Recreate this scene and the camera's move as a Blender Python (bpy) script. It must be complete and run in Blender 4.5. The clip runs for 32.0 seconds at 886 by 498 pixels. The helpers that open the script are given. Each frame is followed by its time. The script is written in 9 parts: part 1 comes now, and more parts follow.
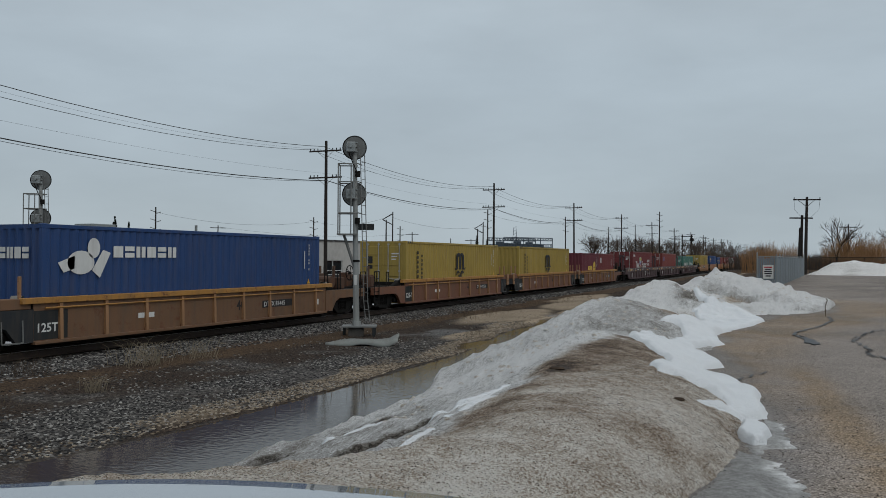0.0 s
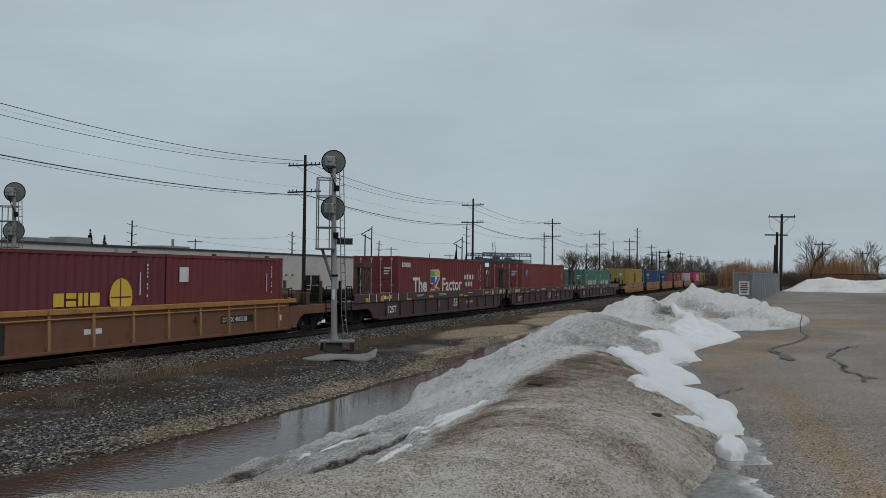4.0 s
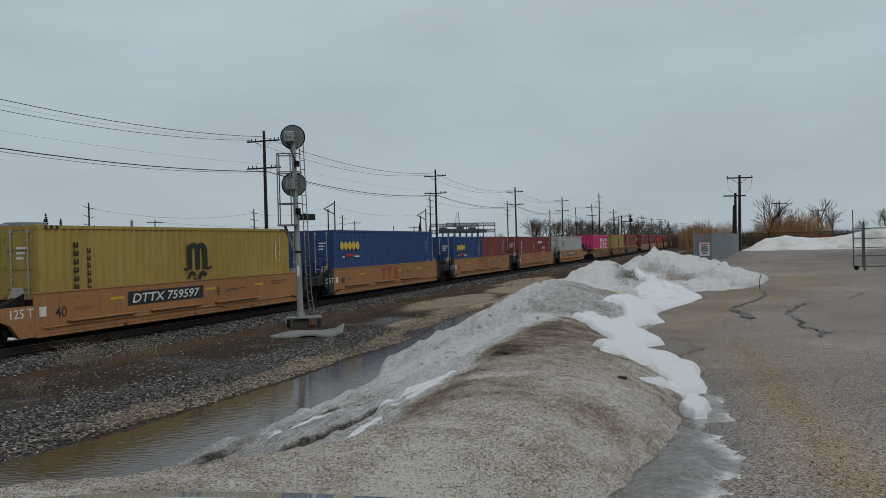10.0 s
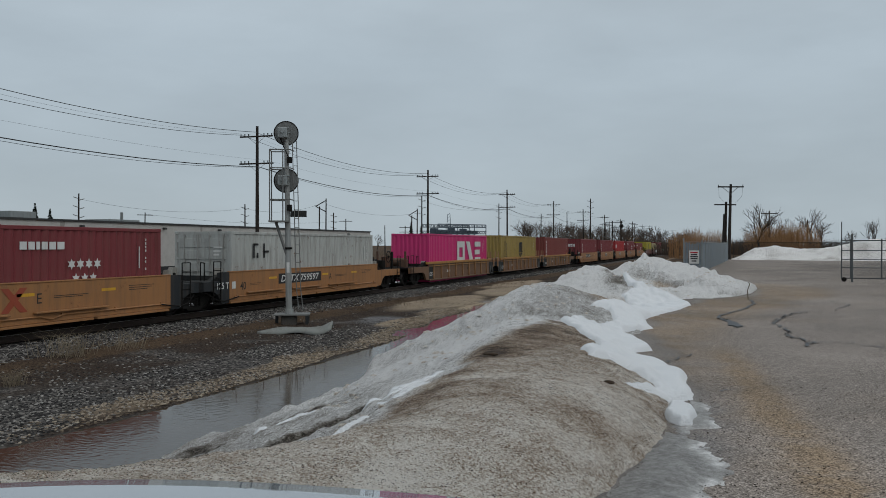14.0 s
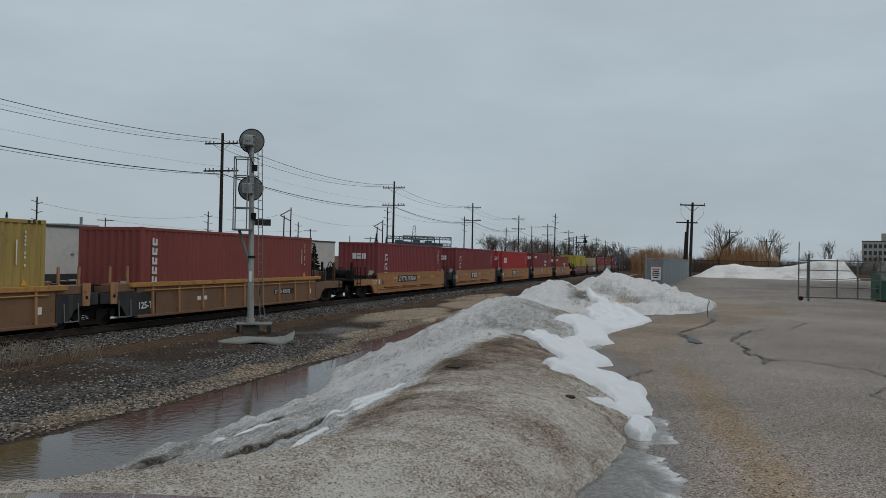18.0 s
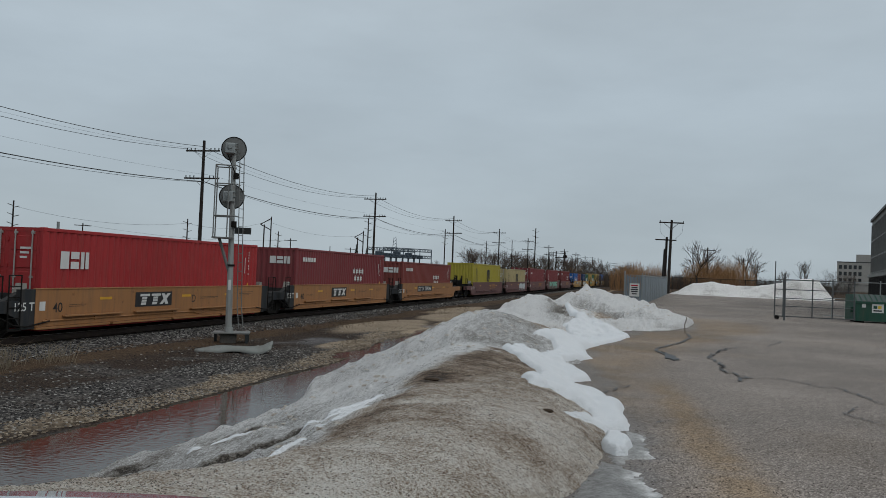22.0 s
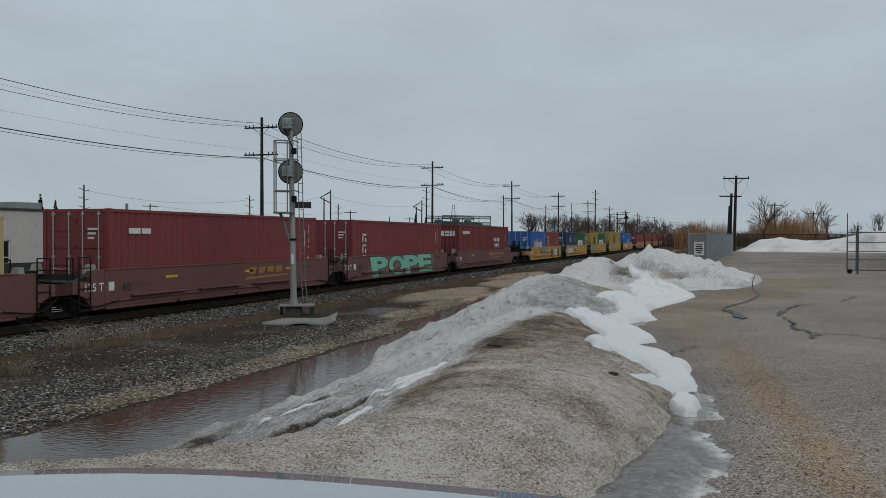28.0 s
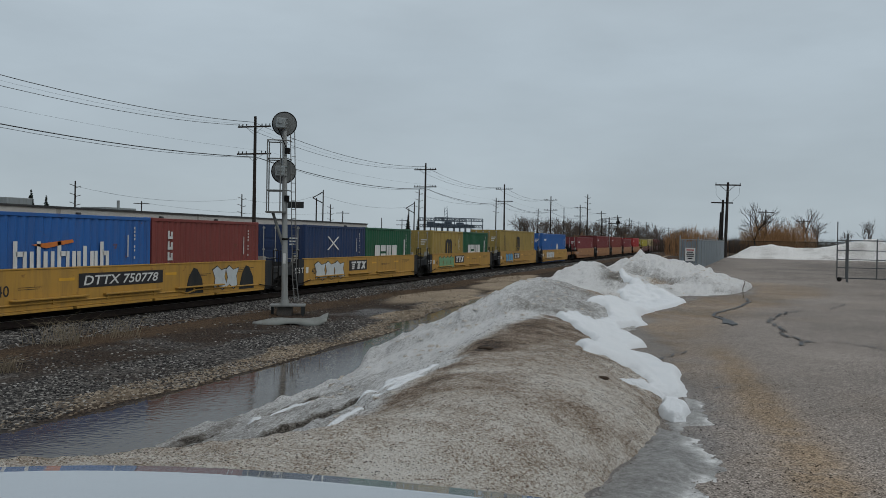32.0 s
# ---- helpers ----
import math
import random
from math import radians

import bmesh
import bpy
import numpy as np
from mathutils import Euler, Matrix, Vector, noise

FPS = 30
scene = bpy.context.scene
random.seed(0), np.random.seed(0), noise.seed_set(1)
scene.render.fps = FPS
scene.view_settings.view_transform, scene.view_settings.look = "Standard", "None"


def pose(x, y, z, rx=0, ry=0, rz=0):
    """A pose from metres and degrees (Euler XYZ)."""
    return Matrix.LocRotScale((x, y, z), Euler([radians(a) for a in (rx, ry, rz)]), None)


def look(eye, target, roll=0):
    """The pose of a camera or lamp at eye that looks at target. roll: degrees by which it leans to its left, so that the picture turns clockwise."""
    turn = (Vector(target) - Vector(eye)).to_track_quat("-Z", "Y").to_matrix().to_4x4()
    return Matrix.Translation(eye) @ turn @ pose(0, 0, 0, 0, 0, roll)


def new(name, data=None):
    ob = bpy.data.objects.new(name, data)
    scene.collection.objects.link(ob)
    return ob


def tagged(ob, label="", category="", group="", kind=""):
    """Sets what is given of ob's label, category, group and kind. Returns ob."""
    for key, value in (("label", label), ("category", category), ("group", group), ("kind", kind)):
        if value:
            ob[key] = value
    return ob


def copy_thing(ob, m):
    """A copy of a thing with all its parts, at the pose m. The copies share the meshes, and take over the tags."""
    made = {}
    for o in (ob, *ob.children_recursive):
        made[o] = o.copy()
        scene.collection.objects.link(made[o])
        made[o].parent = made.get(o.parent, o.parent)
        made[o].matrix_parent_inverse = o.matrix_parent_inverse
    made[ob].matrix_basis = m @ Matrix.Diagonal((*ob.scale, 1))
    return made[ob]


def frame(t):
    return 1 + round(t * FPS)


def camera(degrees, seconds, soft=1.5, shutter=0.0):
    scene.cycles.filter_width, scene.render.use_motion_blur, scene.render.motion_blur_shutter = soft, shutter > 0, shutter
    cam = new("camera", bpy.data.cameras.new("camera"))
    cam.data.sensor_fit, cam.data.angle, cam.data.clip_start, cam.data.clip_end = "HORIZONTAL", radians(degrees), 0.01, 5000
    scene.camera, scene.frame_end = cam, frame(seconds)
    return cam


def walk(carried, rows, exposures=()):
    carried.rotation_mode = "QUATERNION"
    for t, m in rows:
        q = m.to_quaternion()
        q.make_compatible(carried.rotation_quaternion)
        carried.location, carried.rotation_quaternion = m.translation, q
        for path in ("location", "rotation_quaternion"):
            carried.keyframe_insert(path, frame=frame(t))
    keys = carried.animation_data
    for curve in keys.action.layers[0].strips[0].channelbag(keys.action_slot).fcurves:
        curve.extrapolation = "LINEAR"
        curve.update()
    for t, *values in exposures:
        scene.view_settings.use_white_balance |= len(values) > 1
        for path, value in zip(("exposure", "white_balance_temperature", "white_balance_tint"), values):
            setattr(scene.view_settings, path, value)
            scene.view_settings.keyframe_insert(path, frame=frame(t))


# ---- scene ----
cam = camera(57.47, 32.0, soft=0.6)
PATH = [
    (0.0, pose(0.0001, -0.0032, 1.6002, 90.652, -0.300, 23.998)),
    (0.5, pose(-0.0030, -0.0038, 1.6077, 90.756, -0.119, 23.997)),
    (1.0, pose(-0.0006, -0.0035, 1.6029, 91.004, -0.004, 23.513)),
    (1.5, pose(0.0033, -0.0022, 1.6060, 91.440, -0.123, 23.144)),
    (2.0, pose(0.0017, -0.0030, 1.6069, 91.813, -0.260, 23.022)),
    (2.5, pose(0.0005, 0.0001, 1.6102, 91.940, -0.232, 22.838)),
    (3.0, pose(-0.0003, 0.0020, 1.6039, 91.964, -0.240, 22.732)),
    (3.5, pose(-0.0038, 0.0244, 1.5963, 91.917, -0.391, 22.718)),
    (5.5, pose(-0.0010, 0.0165, 1.5984, 90.882, -0.797, 21.224)),
    (6.0, pose(-0.0072, 0.0265, 1.5990, 90.891, -0.687, 20.565)),
    (6.5, pose(-0.0067, 0.0286, 1.6042, 91.200, -0.707, 19.681)),
    (7.0, pose(-0.0002, 0.0139, 1.6014, 91.071, -0.482, 19.536)),
    (7.5, pose(-0.0031, 0.0302, 1.6027, 90.774, -0.178, 19.619)),
    (8.0, pose(0.0009, 0.0336, 1.6079, 90.384, 0.434, 19.755)),
    (8.5, pose(0.0012, 0.0309, 1.6049, 90.033, 0.939, 19.924)),
    (9.0, pose(0.0008, 0.0276, 1.6060, 89.834, 1.267, 20.037)),
    (9.5, pose(0.0070, 0.0178, 1.6055, 89.762, 1.438, 20.024)),
    (10.0, pose(0.0024, 0.0278, 1.6056, 89.682, 1.531, 20.004)),
    (10.5, pose(0.0007, 0.0252, 1.6054, 89.633, 1.568, 19.935)),
    (11.0, pose(0.0036, 0.0149, 1.6018, 89.707, 1.121, 19.935)),
    (11.5, pose(-0.0029, 0.0228, 1.6000, 89.836, 0.676, 19.898)),
    (12.0, pose(-0.0008, 0.0209, 1.6008, 89.933, 0.374, 19.819)),
    (12.5, pose(-0.0026, 0.0288, 1.5975, 89.925, 0.150, 19.776)),
    (13.0, pose(-0.0039, 0.0309, 1.5966, 89.817, 0.028, 19.736)),
    (13.5, pose(-0.0004, 0.0299, 1.5984, 89.725, -0.020, 19.541)),
    (14.0, pose(-0.0020, 0.0295, 1.5983, 89.731, -0.045, 19.341)),
    (14.5, pose(0.0011, 0.0260, 1.6012, 89.803, -0.037, 19.050)),
    (16.5, pose(-0.0013, 0.0333, 1.5964, 90.319, -0.565, 17.947)),
    (17.0, pose(0.0008, 0.0259, 1.5967, 90.419, -0.753, 17.616)),
    (17.5, pose(-0.0044, 0.0461, 1.5938, 90.512, -1.006, 17.240)),
    (18.0, pose(0.0007, 0.0396, 1.5984, 90.616, -1.184, 16.854)),
    (18.5, pose(0.0005, 0.0396, 1.5963, 90.694, -1.359, 16.471)),
    (19.0, pose(-0.0056, 0.0433, 1.5962, 90.799, -1.495, 16.262)),
    (19.5, pose(-0.0052, 0.0443, 1.5960, 90.787, -1.427, 16.087)),
    (20.0, pose(-0.0033, 0.0344, 1.5959, 90.891, -1.512, 15.948)),
    (20.5, pose(0.0012, 0.0292, 1.5961, 90.966, -1.592, 15.767)),
    (21.0, pose(-0.0004, 0.0254, 1.5935, 91.117, -1.851, 15.515)),
    (21.5, pose(-0.0030, 0.0084, 1.5973, 91.360, -2.196, 15.359)),
    (22.0, pose(-0.0026, 0.0071, 1.5964, 91.544, -2.313, 15.433)),
    (22.5, pose(-0.0028, 0.0207, 1.5967, 91.439, -2.176, 15.597)),
    (23.0, pose(-0.0042, 0.0230, 1.5946, 91.240, -2.106, 16.135)),
    (23.5, pose(-0.0011, 0.0152, 1.5950, 91.034, -2.079, 16.706)),
    (24.0, pose(-0.0014, 0.0213, 1.5948, 90.792, -1.992, 17.323)),
    (24.5, pose(-0.0010, 0.0193, 1.5988, 90.493, -1.725, 18.022)),
    (25.0, pose(0.0015, 0.0217, 1.5959, 90.254, -1.401, 18.566)),
    (25.5, pose(-0.0000, 0.0312, 1.5975, 90.014, -1.108, 18.954)),
    (27.5, pose(-0.0011, 0.0365, 1.5965, 89.280, -0.160, 19.651)),
    (28.0, pose(0.0004, 0.0346, 1.5957, 89.124, -0.105, 19.665)),
    (28.5, pose(0.0031, 0.0206, 1.5989, 88.965, -0.109, 19.684)),
    (29.0, pose(0.0021, 0.0292, 1.5966, 88.891, -0.107, 19.706)),
    (29.5, pose(-0.0032, 0.0293, 1.5949, 88.818, -0.162, 19.658)),
    (30.0, pose(0.0001, 0.0282, 1.5962, 88.747, -0.206, 19.519)),
    (30.5, pose(0.0003, 0.0305, 1.5957, 88.690, -0.204, 19.407)),
    (31.0, pose(0.0025, 0.0283, 1.5936, 88.712, -0.303, 19.276)),
    (31.5, pose(-0.0029, 0.0258, 1.5939, 88.943, -0.630, 19.156)),
    (32.0, pose(-0.0055, 0.0246, 1.5970, 89.271, -0.979, 19.099)),
]
walk(cam, PATH)

# ---------------------------------------------------------------- light
world = bpy.data.worlds.new("world")
scene.world = world
world.use_nodes = True
W_N, W_L = world.node_tree.nodes, world.node_tree.links
sky = W_N.new("ShaderNodeTexSky")
sky.sky_type, sky.sun_disc, sky.sun_elevation, sky.sun_rotation = "NISHITA", False, radians(39), radians(111)
tc = W_N.new("ShaderNodeTexCoord")
sep = W_N.new("ShaderNodeSeparateXYZ")
W_L.new(tc.outputs["Generated"], sep.inputs[0])
# an overcast dome, brighter overhead than at the horizon
grade = W_N.new("ShaderNodeValToRGB")
for e, (p, c) in zip([grade.color_ramp.elements[0], grade.color_ramp.elements[1]] + [grade.color_ramp.elements.new(0.5) for _ in range(4)],
                     ((0.0, (0.370, 0.432, 0.474)), (0.08, (0.395, 0.465, 0.516)), (0.22, (0.402, 0.474, 0.530)), (0.40, (0.42, 0.485, 0.535)), (0.7, (0.60, 0.655, 0.69)), (1.0, (0.78, 0.82, 0.85)))):
    e.position, e.color = p, (*c, 1)
W_L.new(sep.outputs[2], grade.inputs[0])
cloud_map = W_N.new("ShaderNodeMapping")
cloud_map.inputs["Scale"].default_value = (1.0, 1.0, 3.2)
cloud = W_N.new("ShaderNodeTexNoise")
cloud.inputs["Scale"].default_value, cloud.inputs["Detail"].default_value, cloud.inputs["Roughness"].default_value = 2.6, 5.0, 0.55
W_L.new(tc.outputs["Generated"], cloud_map.inputs[0])
W_L.new(cloud_map.outputs[0], cloud.inputs["Vector"])
soft_cloud = W_N.new("ShaderNodeMapRange")
for k, v in zip(range(1, 5), (0.3, 0.7, 0.91, 1.09)):
    soft_cloud.inputs[k].default_value = v
W_L.new(cloud.outputs[0], soft_cloud.inputs[0])
shade = W_N.new("ShaderNodeMix")
shade.data_type, shade.blend_type = "RGBA", "MULTIPLY"
shade.inputs[0].default_value = 1.0
W_L.new(grade.outputs[0], shade.inputs[6])
W_L.new(soft_cloud.outputs[0], shade.inputs[7])
veil = W_N.new("ShaderNodeMix")
veil.data_type, veil.blend_type = "RGBA", "ADD"
veil.inputs[0].default_value = 0.004
W_L.new(shade.outputs[2], veil.inputs[6])
W_L.new(sky.outputs[0], veil.inputs[7])
W_L.new(veil.outputs[2], W_N["Background"].inputs[0])
W_N["Background"].inputs[1].default_value = 1.0
sun = new("sun", bpy.data.lights.new("sun", "SUN"))
sun.data.energy, sun.data.angle, sun.data.color = 0.55, radians(40), (1.0, 0.97, 0.93)
sun.matrix_world = look((0, 0, 50), (-58, 22, 0))


# ---------------------------------------------------------------- mesh tools
class Geo:
    """Collects plain faces; made into one mesh by part()."""

    def __init__(self):
        self.v, self.f, self.m = [], [], []

    def add(self, verts, faces, mi=0):
        n = len(self.v)
        self.v.extend([tuple(p) for p in verts])
        self.f.extend([tuple(i + n for i in f) for f in faces])
        self.m.extend([mi] * len(faces))
        return self

    def box(self, x0, x1, y0, y1, z0, z1, mi=0, bev=0.0):
        if bev <= 0:
            p = [(x, y, z) for x in (x0, x1) for y in (y0, y1) for z in (z0, z1)]
            return self.add(p, [(0, 1, 3, 2), (4, 6, 7, 5), (0, 4, 5, 1), (2, 3, 7, 6), (0, 2, 6, 4), (1, 5, 7, 3)], mi)
        b = min(bev, (x1 - x0) / 2.01, (y1 - y0) / 2.01, (z1 - z0) / 2.01)
        rings = []
        for z, i in ((z0, b), (z0 + b, 0), (z1 - b, 0), (z1, b)):
            rings.append([(x0 + i + b, y0 + i, z), (x1 - i - b, y0 + i, z), (x1 - i, y0 + i + b, z), (x1 - i, y1 - i - b, z),
                          (x1 - i - b, y1 - i, z), (x0 + i + b, y1 - i, z), (x0 + i, y1 - i - b, z), (x0 + i, y0 + i + b, z)])
        p = [q for r in rings for q in r]
        f = [tuple(range(7, -1, -1)), tuple(range(24, 32))]
        for k in range(3):
            f += [(k * 8 + i, k * 8 + (i + 1) % 8, k * 8 + 8 + (i + 1) % 8, k * 8 + 8 + i) for i in range(8)]
        return self.add(p, f, mi)

    def rod(self, a, b, r, n=6, r2=None, mi=0, caps=True):
        a, b = Vector(a), Vector(b)
        d = (b - a).normalized()
        s = d.cross(Vector((0, 0, 1)) if abs(d.z) < 0.9 else Vector((1, 0, 0))).normalized()
        u = s.cross(d)
        r2 = r if r2 is None else r2
        p = [a + (s * math.cos(k * math.tau / n) + u * math.sin(k * math.tau / n)) * r for k in range(n)]
        p += [b + (s * math.cos(k * math.tau / n) + u * math.sin(k * math.tau / n)) * r2 for k in range(n)]
        f = [(k, (k + 1) % n, n + (k + 1) % n, n + k) for k in range(n)]
        if caps:
            f += [tuple(range(n - 1, -1, -1)), tuple(range(n, 2 * n))]
        return self.add(p, f, mi)

    def path(self, pts, r, n=6, mi=0):
        for a, b in zip(pts, pts[1:]):
            self.rod(a, b, r, n, mi=mi)
        return self

    def prism(self, outline, axis, lo, hi, mi=0):
        """A closed outline of (a, b) pairs pushed along an axis: x takes (y, z), y takes (x, z), z takes (x, y)."""
        put = {"x": lambda a, b, c: (c, a, b), "y": lambda a, b, c: (a, c, b), "z": lambda a, b, c: (a, b, c)}[axis]
        n = len(outline)
        p = [put(a, b, lo) for a, b in outline] + [put(a, b, hi) for a, b in outline]
        return self.add(p, [tuple(range(n - 1, -1, -1)), tuple(range(n, 2 * n))] + [(k, (k + 1) % n, n + (k + 1) % n, n + k) for k in range(n)], mi)

    def ball(self, c, rx, ry, rz, seg=10, rings=6, mi=0):
        p = [(c[0], c[1], c[2] - rz)]
        for i in range(1, rings):
            a = math.pi * i / rings
            p += [(c[0] + rx * math.sin(a) * math.cos(k * math.tau / seg), c[1] + ry * math.sin(a) * math.sin(k * math.tau / seg), c[2] - rz * math.cos(a)) for k in range(seg)]
        p.append((c[0], c[1], c[2] + rz))
        f = [(0, 1 + (k + 1) % seg, 1 + k) for k in range(seg)]
        for i in range(rings - 2):
            o = 1 + i * seg
            f += [(o + k, o + (k + 1) % seg, o + seg + (k + 1) % seg, o + seg + k) for k in range(seg)]
        o = 1 + (rings - 2) * seg
        f += [(o + k, o + (k + 1) % seg, len(p) - 1) for k in range(seg)]
        return self.add(p, f, mi)

    def mesh(self, name, mats, smooth=False):
        me = bpy.data.meshes.new(name)
        me.from_pydata(self.v, [], self.f)
        for m in mats if isinstance(mats, (list, tuple)) else [mats]:
            me.materials.append(m)
        if len(me.materials) > 1:
            me.polygons.foreach_set("material_index", self.m)
        if smooth:
            me.polygons.foreach_set("use_smooth", [True] * len(self.f))
        bm = bmesh.new()
        bm.from_mesh(me)
        bmesh.ops.recalc_face_normals(bm, faces=bm.faces)
        bm.to_mesh(me)
        bm.free()
        me.update()
        return me


def part(name, geo, material, parent=None, label="", smooth=False):
    """One mesh object under a thing or a part; geo is a Geo or a ready mesh."""
    me = geo if isinstance(geo, bpy.types.Mesh) else geo.mesh(name, material, smooth)
    ob = new(name, me)
    if parent is not None:
        ob.parent = parent
    if label:
        ob["label"] = label
    return ob


def thing(name, label, category, group="", kind="", at=None):
    ob = new(name)
    ob.empty_display_size = 0.3
    if at is not None:
        ob.matrix_world = at
    return tagged(ob, label, category, group, kind)


# ---------------------------------------------------------------- materials
def nodes_of(name):
    m = bpy.data.materials.new(name)
    m.use_nodes = True
    t = m.node_tree
    return m, t.nodes, t.links, t.nodes["Principled BSDF"]


def ramp(nodes, stops):
    r = nodes.new("ShaderNodeValToRGB")
    while len(r.color_ramp.elements) < len(stops):
        r.color_ramp.elements.new(0.5)
    for e, (p, c) in zip(r.color_ramp.elements, stops):
        e.position, e.color = p, (*c, 1) if len(c) == 3 else c
    return r


def noise_tex(nodes, links, scale, detail=4.0, rough=0.6, coord="Object", stretch=None):
    tc = nodes.new("ShaderNodeTexCoord")
    n = nodes.new("ShaderNodeTexNoise")
    n.inputs["Scale"].default_value, n.inputs["Detail"].default_value, n.inputs["Roughness"].default_value = scale, detail, rough
    if stretch:
        mp = nodes.new("ShaderNodeMapping")
        mp.inputs["Scale"].default_value = stretch
        links.new(tc.outputs[coord], mp.inputs[0])
        links.new(mp.outputs[0], n.inputs["Vector"])
    else:
        links.new(tc.outputs[coord], n.inputs["Vector"])
    return n


def grains(nodes, links, scale, coord="Object"):
    """Cells of random brightness, for grit and gravel."""
    tc = nodes.new("ShaderNodeTexCoord")
    v = nodes.new("ShaderNodeTexVoronoi")
    v.inputs["Scale"].default_value = scale
    links.new(tc.outputs[coord], v.inputs["Vector"])
    s = nodes.new("ShaderNodeSeparateColor")
    links.new(v.outputs["Color"], s.inputs[0])
    return s.outputs[0], v.outputs["Distance"]


def mixed(nodes, links, fac, a, b, mode="MIX"):
    m = nodes.new("ShaderNodeMix")
    m.data_type, m.blend_type = "RGBA", mode
    for s, v in ((m.inputs[0], fac), (m.inputs[6], a), (m.inputs[7], b)):
        if isinstance(v, (int, float)):
            s.default_value = v
        elif isinstance(v, tuple):
            s.default_value = (*v, 1)
        else:
            links.new(v, s)
    return m.outputs[2]


def bumped(nodes, links, bsdf, height, strength, distance):
    b = nodes.new("ShaderNodeBump")
    b.inputs["Strength"].default_value, b.inputs["Distance"].default_value = strength, distance
    links.new(height, b.inputs["Height"])
    links.new(b.outputs[0], bsdf.inputs["Normal"])


def paint(name, c, dirt=(0.10, 0.075, 0.055), rough=0.55, amount=0.5, metal=0.0, streak=True, rust=0.0, spec=0.3):
    """Weathered paint: faded patches, dirt streaks that run down, and rust spots."""
    m, n, l, b = nodes_of(name)
    big = noise_tex(n, l, 0.5, 3, 0.6)
    fade = mixed(n, l, big.outputs[0], tuple(x * 0.82 for x in c), tuple(min(1, x * 1.16 + 0.006) for x in c))
    s = noise_tex(n, l, 5.0, 5, 0.65, stretch=(1.0, 1.0, 0.12) if streak else None)
    r = ramp(n, [(0.45, (0, 0, 0)), (0.80, (1, 1, 1))])
    l.new(s.outputs[0], r.inputs[0])
    k = n.new("ShaderNodeMath")
    k.operation, k.inputs[1].default_value = "MULTIPLY", amount
    l.new(r.outputs[0], k.inputs[0])
    col = mixed(n, l, k.outputs[0], fade, dirt)
    if rust > 0:
        q = noise_tex(n, l, 3.2, 8, 0.72)
        rr = ramp(n, [(0.62 - 0.12 * rust, (0, 0, 0)), (0.72 - 0.10 * rust, (1, 1, 1))])
        l.new(q.outputs[0], rr.inputs[0])
        col = mixed(n, l, rr.outputs[0], col, (0.13, 0.055, 0.03))
    l.new(col, b.inputs["Base Color"])
    f = noise_tex(n, l, 40, 3, 0.6)
    rg = ramp(n, [(0.3, (rough - 0.12,) * 3), (0.7, (rough + 0.12,) * 3)])
    l.new(f.outputs[0], rg.inputs[0])
    l.new(rg.outputs[0], b.inputs["Roughness"])
    b.inputs["Metallic"].default_value = metal
    b.inputs["Specular IOR Level"].default_value = spec
    bumped(n, l, b, f.outputs[0], 0.12, 0.01)
    return m


def speckle(name, stops, scale, fine, rough=0.9, bump=0.6, dist=0.02, spec=0.25):
    """Grained matter: a coarse and a fine noise together pick from a ramp of colours."""
    m, n, l, b = nodes_of(name)
    a, d = noise_tex(n, l, scale, 5, 0.6), noise_tex(n, l, fine, 4, 0.7)
    k = n.new("ShaderNodeMath")
    k.operation = "ADD"
    l.new(a.outputs[0], k.inputs[0])
    l.new(d.outputs[0], k.inputs[1])
    h = n.new("ShaderNodeMath")
    h.operation, h.inputs[1].default_value = "MULTIPLY", 0.5
    l.new(k.outputs[0], h.inputs[0])
    r = ramp(n, stops)
    l.new(h.outputs[0], r.inputs[0])
    l.new(r.outputs[0], b.inputs["Base Color"])
    b.inputs["Roughness"].default_value = rough
    b.inputs["Specular IOR Level"].default_value = spec
    bumped(n, l, b, d.outputs[0], bump, dist)
    return m


def plain(name, c, rough=0.6, metal=0.0, spec=0.3):
    m, n, l, b = nodes_of(name)
    t = noise_tex(n, l, 8, 4, 0.6)
    l.new(mixed(n, l, t.outputs[0], tuple(x * 0.8 for x in c), tuple(min(1, x * 1.15) for x in c)), b.inputs["Base Color"])
    b.inputs["Roughness"].default_value, b.inputs["Metallic"].default_value = rough, metal
    b.inputs["Specular IOR Level"].default_value = spec
    return m


BLACK_STEEL = plain("grimy black steel", (0.013, 0.012, 0.011), 0.8, 0.0, 0.12)
DARK_GREY = paint("dark grey paint", (0.024, 0.027, 0.028), amount=0.4, rough=0.7, spec=0.15)
WHEEL = plain("worn wheel steel", (0.035, 0.030, 0.028), 0.5, 0.4)
RUST = paint("rusty steel", (0.085, 0.045, 0.03), rough=0.85, amount=0.6, rust=0.6)
WHITE_MARK = paint("white lettering", (0.62, 0.62, 0.60), amount=0.35, rough=0.6)
BLACK_MARK = paint("black lettering", (0.018, 0.018, 0.02), amount=0.25, rough=0.6)
YELLOW_MARK = paint("yellow reflector", (0.62, 0.33, 0.03), amount=0.3, rough=0.4)
GALV = paint("galvanised steel", (0.26, 0.28, 0.28), rough=0.5, amount=0.4, metal=0.3)
GREY_STEEL = paint("weathered grey steel", (0.16, 0.165, 0.16), rough=0.6, amount=0.5, metal=0.1)
WOOD_POLE = speckle("creosoted pole wood", [(0.3, (0.012, 0.010, 0.009)), (0.6, (0.035, 0.028, 0.024)), (0.8, (0.06, 0.05, 0.042))], 1.5, 20, 0.9)


